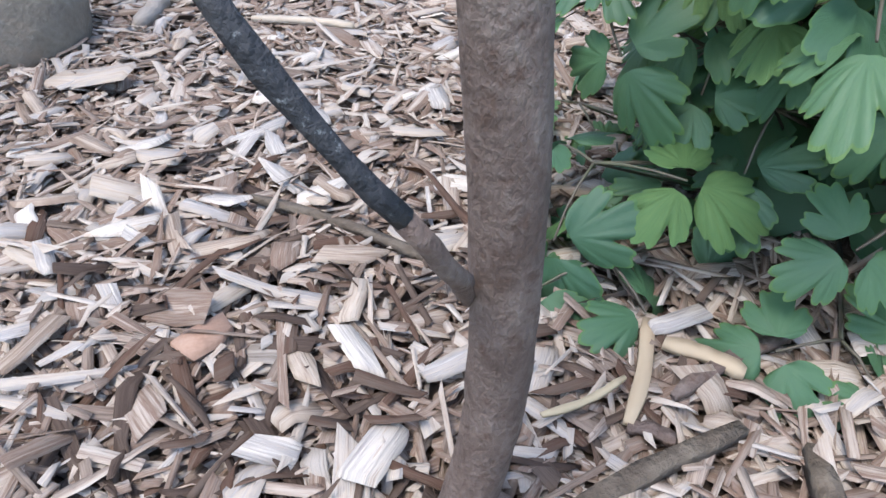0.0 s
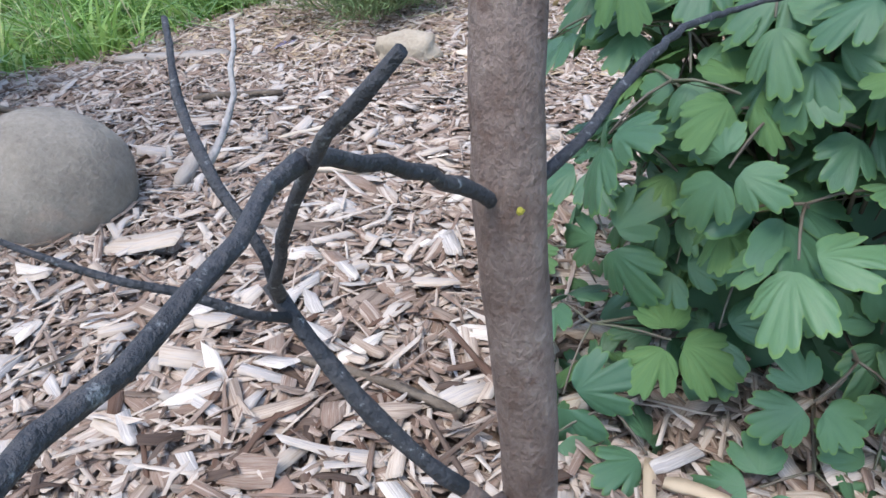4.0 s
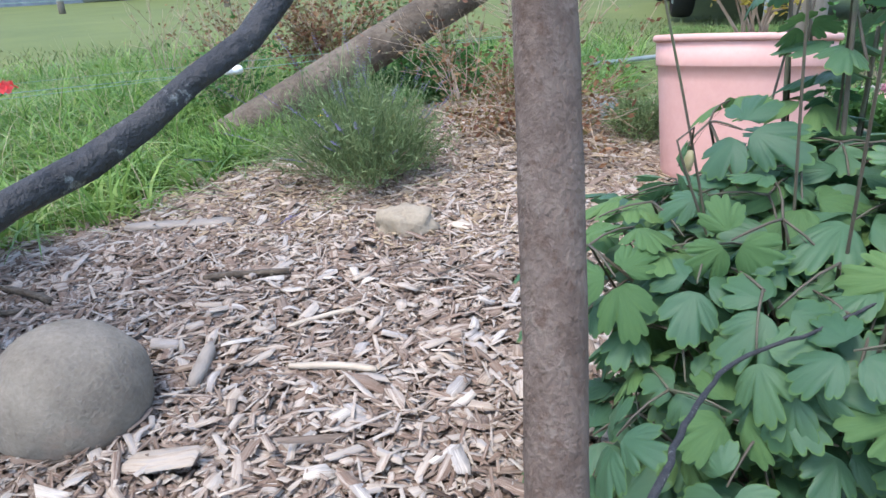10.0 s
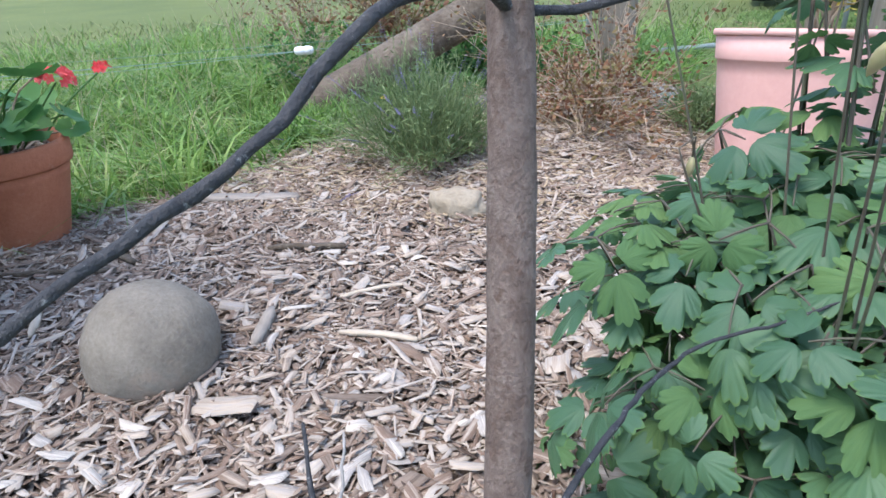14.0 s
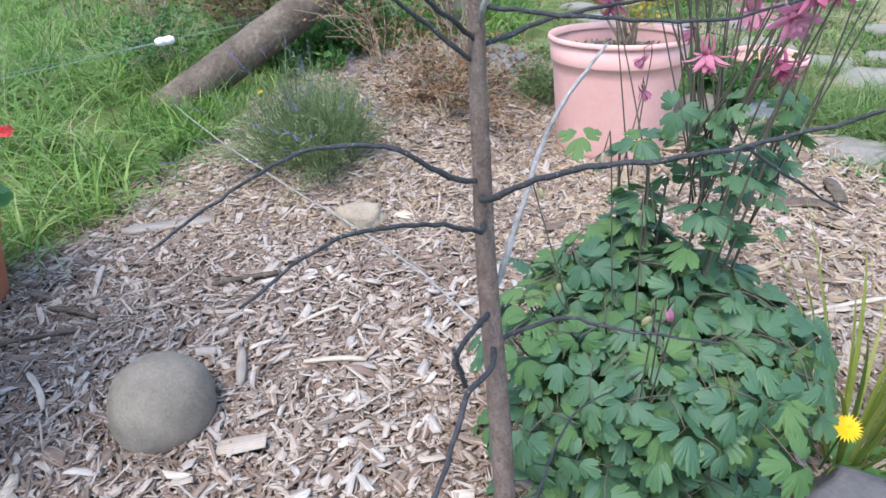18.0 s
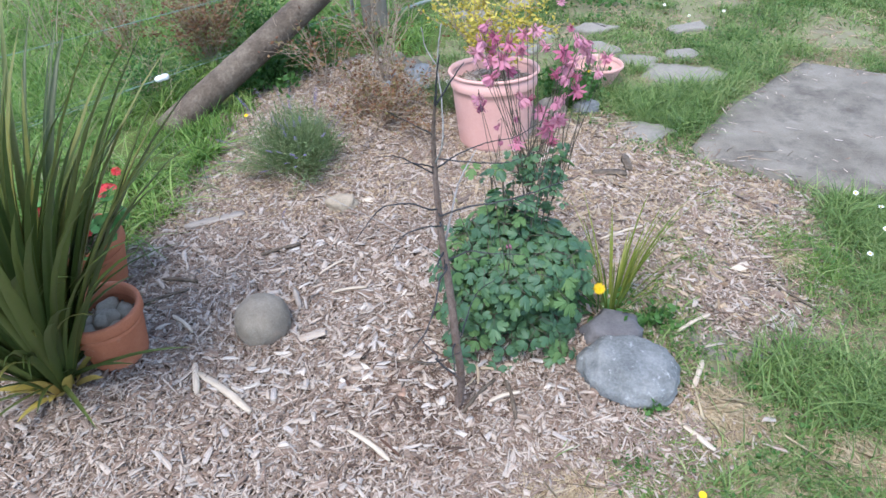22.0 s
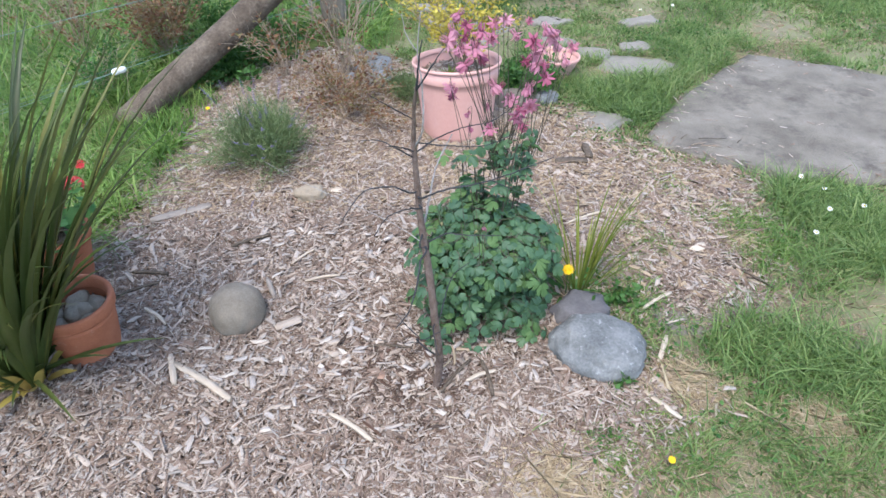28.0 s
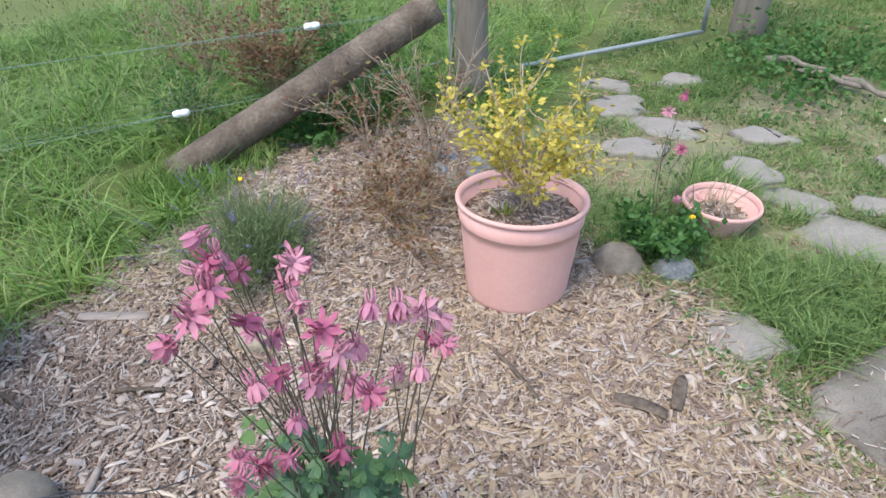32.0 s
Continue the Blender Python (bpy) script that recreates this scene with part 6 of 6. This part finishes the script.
TUFTS = [(1.62, 0.80, 0.20), (1.75, 0.55, 0.16), (1.05, 1.72, 0.15), (1.18, 1.86, 0.13), (0.98, 1.92, 0.14), (1.30, 2.02, 0.14), (1.42, 2.10, 0.12), (1.15, 0.05, 0.12), (1.35, -0.15, 0.18), (1.0, 0.12, 0.10), (0.76, 2.35, 0.12)]
grass_patch("grass_tufts", "thick arching tufts of green grass between paving", 105, 80000, (0.6, 2.0, -0.4, 2.5), (0.06, 0.16), (0.0034, 0.0074), tuft_keep(TUFTS), 1.2, M["lawn"], 3, 1.0, 20, 0.02)
WEEDY = [(1.03, 1.04, 0.06), (1.05, 0.97, 0.05), (0.86, 0.63, 0.05), (1.15, 0.79, 0.06), (1.12, 1.25, 0.06), (1.24, 1.25, 0.06), (0.81, 0.78, 0.04), (1.24, 0.72, 0.10), (1.27, 0.63, 0.12), (0.70, 0.52, 0.06), (0.98, 1.28, 0.05), (0.86, 1.44, 0.06), (0.60, -0.10, 0.05), (0.47, -0.24, 0.06), (0.40, -0.42, 0.05), (0.72, 0.42, 0.06)]
grass_patch("mulch_weeds", "thin tufts of green grass coming through the mulch", 110, 110000, (0.3, 1.5, -0.5, 1.6), (0.022, 0.06), (0.0026, 0.005), tuft_keep(WEEDY), 1.4, M["grass"], 2, 1.0, 12, 0.012)
grass_patch("dry_straw", "dry yellow straw at the edge of the bed", 106, 26000, (-0.1, 1.3, -0.6, 0.35), (0.02, 0.07), (0.001, 0.0022),
            tuft_keep([(0.30, -0.33, 0.14), (0.75, -0.02, 0.09), (0.85, -0.2, 0.12), (1.15, -0.33, 0.15), (0.66, -0.05, 0.07)]), 2.6, M["grass_dry"], 2, 1.3)
grass_patch("dry_straw", "scattered dry stalks in the paddock grass", 107, 1600, (-3.4, -1.0, 0.6, 4.0), (0.15, 0.34), (0.0016, 0.003), keep_long, 0.8, M["grass_dry"], 3, 0.7)
grass_patch("log_grass", "long pale grass blades growing round the log foot", 108, 3200, (-1.75, -1.0, 1.5, 2.2), (0.07, 0.16), (0.004, 0.009), tuft_keep([(-1.42, 1.72, 0.13), (-1.22, 1.78, 0.12), (-1.1, 2.0, 0.08)]), 0.7, M["grass"], 3, 0.9)



def keep_open(x, y, rng):
    return (poly_signed(BED, x, y) + rng.normal(0, 0.05, len(x)) < 0.04) & ~left_side(x, y) & off_stone(x, y)


def flat_litter(name, label, seed, n, box, long, wide, mat, lift=0.012):
    rng = np.random.default_rng(seed)
    x, y = rng.uniform(box[0], box[1], n), rng.uniform(box[2], box[3], n)
    k = keep_open(x, y, rng) & (rng.uniform(0, 1, n) < np.clip(0.5 + 0.6 * np.sin(3.1 * x - 1.7 * y) * np.sin(2.2 * y + 4.1 * x), 0.12, 1))
    x, y = x[k], y[k]
    m = len(x)
    ob = part(name, chips(rng, x, y, height(x, y) + rng.uniform(0.001, lift, m), rng.gamma(4, long / 4, m) + 0.006, rng.gamma(5, wide / 5, m) + 0.0006, rng.uniform(0.0006, 0.0015, m), 0.2, False), mat, None, "", False)
    return tagged(ob, label, "litter", kind="stuff")


flat_litter("straw_litter", "dry straw and bark bits lying in the lawn", 401, 46000, (0.15, 2.5, -0.8, 2.5), 0.034, 0.0024, M["chip_pale"])
flat_litter("straw_litter", "dry straw and bark bits round the stepping stones", 402, 12000, (-0.1, 3.2, 2.4, 5.0), 0.035, 0.003, M["chip_pale"])
for n, (bx, by, br) in enumerate(BARE[1:]):
    rm = np.random.default_rng(440 + n)
    m = int(16000 * br)
    a, q = rm.uniform(0, 2 * np.pi, m), br * np.abs(rm.normal(0, 0.6, m))
    sx, sy = bx + q * np.cos(a), by + q * np.sin(a) / 1.3
    straw = part("straw_mat", chips(rm, sx, sy, height(sx, sy) + rm.uniform(0.001, 0.016, m), rm.gamma(4, 0.012, m) + 0.01, rm.uniform(0.001, 0.0024, m), rm.uniform(0.0005, 0.001, m), 0.16, False), M["grass_dry"], None, "", False)
    tagged(straw, "matted dry yellow straw where the turf has worn away", "straw", kind="stuff")
rw = np.random.default_rng(403)
wx, wy = rw.uniform(0.1, 3.0, 52000), rw.uniform(-0.7, 5.0, 52000)
wk = keep_lawn(wx, wy, rw) & (np.sin(4.3 * wx + 1) * np.sin(3.9 * wy - 2) + rw.normal(0, 0.3, len(wx)) > 0.25)
wx, wy = wx[wk], wy[wk]
tagged(part("clover", leaf_cards(np.stack([wx, wy, height(wx, wy) + rw.uniform(0.004, 0.03, len(wx))], -1), 0.016, rw, 0.2, 0.35, 0.8), M["weed"], None, "", False),
       "small round-leaved clover and weeds in the lawn", "weeds", kind="stuff")

DAISY = [(1.62, 0.86), (1.70, 0.72), (1.55, 0.70), (1.80, 0.62), (1.44, 0.58), (1.56, 0.94), (1.86, 0.78), (1.50, 2.95), (1.75, 3.05), (1.62, 3.3), (1.9, 3.2), (1.40, 3.15)]
dm = merge([(np.array([[0, 0, 0.001], [0.0085 * math.cos(a - 0.16), 0.0085 * math.sin(a - 0.16), 0.002], [0.0105 * math.cos(a), 0.0105 * math.sin(a), 0.003], [0.0085 * math.cos(a + 0.16), 0.0085 * math.sin(a + 0.16), 0.002]]), np.array([[0, 1, 2, 3]]))
            for a in np.linspace(0, 2 * np.pi, 14, endpoint=False)])
petals_me = quick_mesh("petals", *dm)
petals_me.materials.append(M["white"])
eye_me = quick_mesh("eye", *lathe([(0.0, 0.0045), (0.002, 0.004), (0.0034, 0.002), (0.0034, 0.0)], 10))
eye_me.materials.append(M["dandelion"])
for n, (x, y) in enumerate(DAISY):
    d = thing("daisy", "white lawn daisy open above the grass", "flower", (x, y, float(height(x, y))), 0, "lawn daisies")
    h = 0.045 + 0.008 * (n % 4) + (0.04 if y < 1.2 else 0)
    part("stem", tube([(0, 0, 0), (0.002, 0, h)], 0.0008, 0.0008, 4, 2), M["weed"], d)
    p = part("petals", petals_me, None, d)
    p.matrix_basis = pose(0, 0, h, 15 * (n % 3), -10, 0)
    e = part("eye", eye_me, None, d, "yellow eye")
    e.matrix_basis = p.matrix_basis

# ---- far side of the paddock ----


def cladding(w, h, ribs, depth):
    """A wall sheet of folded steel: ribs run upwards; it stands in the plane y = 0."""
    n = ribs * 4
    x = np.linspace(-w / 2, w / 2, n + 1)
    y = np.where((np.arange(n + 1) // 2) % 2 == 0, 0.0, -depth)
    v = np.concatenate([np.stack([x, y, 0 * x], -1), np.stack([x, y, 0 * x + h], -1)])
    f = [[k, k + 1, n + 2 + k, n + 1 + k] for k in range(n)]
    return v, np.array(f)


def box_shape(w, d, h, z=0.0):
    v = [(sx * w / 2, sy * d / 2, z + sz * h) for sx in (-1, 1) for sy in (-1, 1) for sz in (0, 1)]
    return np.array(v), np.array([[0, 1, 3, 2], [4, 6, 7, 5], [0, 4, 5, 1], [2, 3, 7, 6], [0, 2, 6, 4], [1, 5, 7, 3]])


def shed(label, loc, rz, w, d, h, mat, doors):
    ob = thing("shed", label, "shed", loc, rz)
    part("body", box_shape(w - 0.1, d, h - 0.02), M["shed_grey"], ob, "", False).matrix_basis = pose(0, d / 2 + 0.06, 0)
    part("front_wall", cladding(w, h, int(w / 0.25), 0.03), mat, ob, "", False)
    for sx in (-1, 1):
        part("side_wall", cladding(d, h, int(d / 0.25), 0.03), mat, ob, "", False).matrix_basis = pose(sx * w / 2, d / 2, 0, 0, 0, 90 * sx)
    part("roof", box_shape(w + 0.3, d + 0.4, 0.06, h), M["galv"], ob, "", False).matrix_basis = pose(0, d / 2, 0, 3, 0, 0)
    for x, dw, m in doors:
        part("door", box_shape(dw, 0.05, 2.0), m, ob, "", False).matrix_basis = pose(x, -0.07, 0.02)
    return ob


shed("orange steel-clad shed standing on the far paddock side", (-18.6, 15.0, 0), 42, 5.0, 3.0, 2.6, M["shed_orange"], [(0.5, 0.9, M["shed_orange"])])
shed("grey steel-clad shed with dark doors beyond the paddock", (-14.6, 15.3, 0), 42, 4.6, 3.4, 2.7, M["shed_grey"], [(0.2, 1.0, M["galv"]), (1.5, 1.2, M["rubber"])])


def tree(label, loc, h, r, seed, leaves, trunk_r=0.16, low=0.35):
    rng = np.random.default_rng(seed)
    ob = thing("tree", label, "tree", loc, 0, "far trees")
    top = np.array([rng.normal(0, 0.2), rng.normal(0, 0.2), h * 0.75])
    part("trunk", tube([(0, 0, -0.1), tuple(top * [0.4, 0.6, 0.5]), tuple(top)], trunk_r, trunk_r * 0.3, 10, 10, 0.06, rng, 0.4), M["trunk"], ob)
    limbs, cs = [], []
    for k in range(12):
        a, z = rng.uniform(0, 6.28), h * rng.uniform(low, 0.7)
        s = top * (z / top[2])
        e = s + np.array([math.cos(a) * r * rng.uniform(0.5, 0.95), math.sin(a) * r * rng.uniform(0.5, 0.95), h * rng.uniform(0.05, 0.25)])
        c = curve_points([s, (s + e) / 2 + rng.normal(0, 0.15, 3), e], 7)
        limbs.append(tube(c, trunk_r * 0.35, trunk_r * 0.08, 6))
        cs.append(c[2:])
    part("limbs", merge(limbs), M["trunk"], ob)
    line = np.concatenate(cs)
    p = line[rng.integers(0, len(line), leaves)] + rng.normal(0, r * 0.22, (leaves, 3)) * [1, 1, 0.8]
    part("crown", leaf_cards(p, 0.22, rng, 0.3, 0.6, 0.7), M["hedge"], ob, "", False)
    return ob


rt = np.random.default_rng(5)
for k, (x, y, h, r) in enumerate([(-13.6, 17.5, 7, 2.4), (-11.8, 21, 6, 2.6), (-8.6, 24, 7, 3.0), (-5.0, 25, 6.5, 2.8), (-1.6, 26, 7, 3.0), (2.0, 25, 7.5, 3.2), (5.5, 24, 7, 3.0), (9.5, 23, 8, 3.2), (-16.8, 22, 8, 3.4), (-22, 20, 8, 3.4), (13.5, 20, 8, 3.4), (-26, 12, 8, 3.4)]):
    tree("leafy green tree on the far paddock boundary", (x, y, 0), h, r, 200 + k, 1500, 0.17 + 0.1 * (k == 0), 0.12)


def hedge_row(label, a, b, h, depth, seed, n):
    rng = np.random.default_rng(seed)
    u = rng.uniform(0, 1, n)
    z = h * rng.uniform(0, 1, n) ** 0.8 * (0.85 + 0.25 * np.sin(u * 23 + seed))
    p = np.stack([a[0] + (b[0] - a[0]) * u, a[1] + (b[1] - a[1]) * u, z], -1) + rng.normal(0, depth / 2, (n, 3)) * [1, 1, 0.1]
    ob = part("hedge", leaf_cards(p, 0.26, rng, 0.3, 0.6, 0.7), M["hedge"], None, "", False)
    return tagged(ob, label, "hedge", kind="stuff")


hedge_row("dense green boundary hedge behind the paddock", (-30, 16), (-12.5, 23.5), 2.6, 1.2, 1, 9000)
hedge_row("dense green boundary hedge behind the paddock", (-12.5, 23.5), (16, 25), 2.4, 1.2, 2, 16000)
hedge_row("dark green hedge beyond the car", (16, 25), (24, 4), 3.0, 1.2, 3, 9000)
hedge_row("green garden hedge behind the walker", (-24, -14), (24, -14), 2.4, 1.2, 4, 9000)
for k, (x, y, h) in enumerate([(-7.4, 10.7, 1.1), (-4.6, 11.6, 1.15), (-1.9, 12.2, 1.1), (1.1, 12.6, 1.1), (-10.4, 10.0, 1.1)]):
    fp = thing("paddock_post", "grey wooden post in the far paddock fence", "fence post", (x, y, 0), 0, "paddock posts")
    part("pole", tube([(0, 0, -0.05), (0.01, 0, h)], 0.06, 0.055, 10, 6, 0.03, rt), M["post"], fp)
wf = thing("white_rail_fence", "low white painted rail fence far off", "fence", (-11.38, 18.5, -0.25), 30)
for z in (0.3, 0.55):
    part("rail", box_shape(1.5, 0.04, 0.05, z), M["white"], wf, "", False)
for k in range(6):
    part("post", box_shape(0.07, 0.07, 0.62), M["white"], wf, "", False).matrix_basis = pose(-0.7 + 0.28 * k, 0.06, 0)
for k, (x, y, h) in enumerate([(-2.1, 3.1, 0.62), (-2.5, 2.9, 0.7), (-1.55, 3.3, 0.75)]):
    twiggy("bare_shrub", "thin bare brown shrub in the paddock grass", "shrub", (x, y, 0), 300 + k, 7, h, 0.2, 60, 0.02, M["dry_stem"], M["rust_leaf"], 0.003, group="bare shrubs")

# ---- parked car beyond the gate ----
car = thing("parked_car", "silver wagon with black bumper parked beyond the gate", "car", (0.85, 7.9, 0.0), 4)
prof = [(-2.1, 0.38), (-2.12, 0.62), (-2.05, 0.86), (-1.2, 0.98), (-0.55, 1.46), (0.2, 1.54), (1.6, 1.52), (2.0, 1.05), (2.08, 0.8), (2.08, 0.40)]


bm = bmesh.new()
vs = [[bm.verts.new((s * (0.88 - 0.22 * max(0.0, z - 0.92)), x, z)) for x, z in prof] for s in (-1, 1)]
n = len(prof)
for k in range(n):
    bm.faces.new((vs[0][k], vs[0][(k + 1) % n], vs[1][(k + 1) % n], vs[1][k]))
bm.faces.new(vs[0][::-1])
bm.faces.new(vs[1])
bmesh.ops.bevel(bm, geom=list(bm.edges), offset=0.05, segments=2, affect="EDGES", profile=0.6)
part("body", bm, M["car_paint"], car)
part("bumper", tube([(-0.86, -1.95, 0.42), (-0.6, -2.14, 0.42), (0.6, -2.14, 0.42), (0.86, -1.95, 0.42)], 0.13, 0.13, 12, 20), M["rubber"], car, "black plastic bumper")
wsh = bmesh.new()
q = [wsh.verts.new(p) for p in ((-0.74, -1.14, 1.04), (0.74, -1.14, 1.04), (0.66, -0.60, 1.44), (-0.66, -0.60, 1.44))]
wsh.faces.new(q)
bmesh.ops.translate(wsh, verts=wsh.verts, vec=(0, -0.035, 0.035))
bmesh.ops.solidify(wsh, geom=list(wsh.faces), thickness=0.012)
part("windscreen", wsh, M["glass"], car, "dark windscreen glass", False)
for s in (-1, 1):
    for y0, y1 in ((-0.45, 0.35), (0.42, 1.5)):
        part("side_window", box_shape(0.012, y1 - y0, 0.36), M["glass"], car, "", False).matrix_basis = pose(s * 0.815, (y0 + y1) / 2, 1.05, 0, -12 * s, 0)
    part("headlight", rock((0.16, 0.05, 0.08), 3, 0.03, 3), M["white"], car, "clear headlight").matrix_basis = pose(s * 0.62, -2.06, 0.64)
    for y in (-1.3, 1.3):
        wh = part("wheel", lathe([(0.30, -0.09), (0.325, -0.07), (0.33, 0.0), (0.325, 0.07), (0.30, 0.09), (0.2, 0.09)], 32), M["rubber"], car, "black tyre")
        wh.matrix_basis = pose(s * 0.80, y, 0.33, 0, 90, 0)
        part("rim", lathe([(0.0, 0.06), (0.05, 0.075), (0.19, 0.06), (0.21, 0.085), (0.215, 0.0), (0.0, 0.0)], 24), M["galv"], wh, "steel wheel rim").matrix_basis = pose(0, 0, 0, 0, 0 if s > 0 else 180, 0)
part("grille", box_shape(0.7, 0.03, 0.14, 0.56), M["rubber"], car, "black grille", False).matrix_basis = pose(0, -2.105, 0)

# ---- single chips lying nearest to the path, each a piece of its own ----
bed_top = thing("wood_chip_layer", "loose pale wood chips lying on top of the mulch", "wood chips", (0, 0, 0))
rk = np.random.default_rng(303)
CHIPS = []
for k in range(14):
    v, f, uv = chips(rk, np.zeros(1), np.zeros(1), np.zeros(1), np.array([rk.uniform(0.025, 0.055)]), np.array([rk.uniform(0.008, 0.018)]), np.array([rk.uniform(0.0015, 0.004)]), 0.0)
    me = quick_mesh("wood_chip", v, f, uv)
    me.materials.append(M["chip_piece"])
    CHIPS.append(me)
for k in range(300):
    x, y = rk.uniform(-0.75, 0.35), rk.uniform(-0.1, 0.85)
    c = part("wood_chip", CHIPS[k % 14], None, bed_top, "", False)
    c.matrix_basis = pose(x, y, float(height(x, y)) + 0.020, rk.normal(0, 12), rk.normal(0, 12), rk.uniform(0, 360))


# ---- litter blown onto the slab ----
rl = np.random.default_rng(411)
lx, ly = rl.uniform(1.05, 2.5, 2600), rl.uniform(0.95, 2.3, 2600)
ls = poly_signed(SLAB, lx, ly)
lk = (ls > 0.004) & (rl.uniform(0, 1, len(lx)) < 0.03 + 0.75 * np.exp(-ls / 0.05))
lx, ly = lx[lk], ly[lk]
m = len(lx)
tagged(part("slab_litter", chips(rl, lx, ly, 0.0165 + rl.uniform(0, 0.003, m), rl.gamma(4, 0.006, m) + 0.005, rl.uniform(0.002, 0.006, m), rl.uniform(0.0006, 0.0015, m), 0.08, False), M["chip"], None, "", False),
       "bits of bark and soil scattered over the slab", "litter", kind="stuff")
for k in range(26):
    x, y = rl.uniform(1.2, 2.3), rl.uniform(1.1, 2.1)
    if float(poly_signed(SLAB, x, y)) > 0.03:
        sz = rl.uniform(0.005, 0.012)
        solid("pebble", rock((sz, sz * 0.8, sz * 0.6), 500 + k, 0.15, 2), M["slate"], "small dark pebble lying on the paving slab", "stone", (x, y, 0.016), 40 * k, "pebbles on the slab")
for k, (x, y, d, rz) in enumerate([(1.371, 1.365, 0.13, -8), (1.291, 1.326, 0.08, 12), (1.49, 1.341, 0.06, 45), (1.395, 1.208, 0.05, 5), (1.437, 1.159, 0.05, -20), (1.34, 1.30, 0.09, -15), (1.25, 1.40, 0.06, 40)]):
    solid("slab_twig", tube([(-d / 2, 0, 0.0), (-d / 6, d * 0.02, 0.002), (d / 6, -d * 0.03, 0.003), (d / 2, d * 0.07, 0.0)], 0.0016, 0.001, 6, 10, 0.15, rk), M["dry_stem"] if k % 2 else M["log"],
          "small dry twig lying on the paving slab", "twig", (x, y, 0.016), rz, "twigs on the slab")

# ---- sticks lying between the sapling and the columbine ----
lay("stick", "thin yellow straw lying beside the sapling", "stick", (0.063, 0.107), (0.030, 0.070), 0.004, 0.002, M["grass_dry"], 60, 0.024, 0.003, "sticks")
lay("stick", "pale split stick lying beside the sapling", "stick", (0.069, 0.159), (0.069, 0.084), 0.008, 0.004, M["chip_pale"], 61, 0.016, 0.003, "sticks")
lay("stick", "short brown split stick beside the sapling", "stick", (0.069, 0.084), (0.091, 0.083), 0.008, 0.004, M["bark"], 62, 0.016, 0.003, "sticks")
lay("stick", "pale bark strip lying before the columbine", "stick", (0.079, 0.141), (0.120, 0.133), 0.010, 0.005, M["chip_pale"], 63, 0.020, 0.003, "sticks")
lay("stick", "brown bark strip lying before the columbine", "stick", (0.087, 0.106), (0.140, 0.170), 0.009, 0.004, M["bark"], 64, 0.020, 0.003, "sticks")
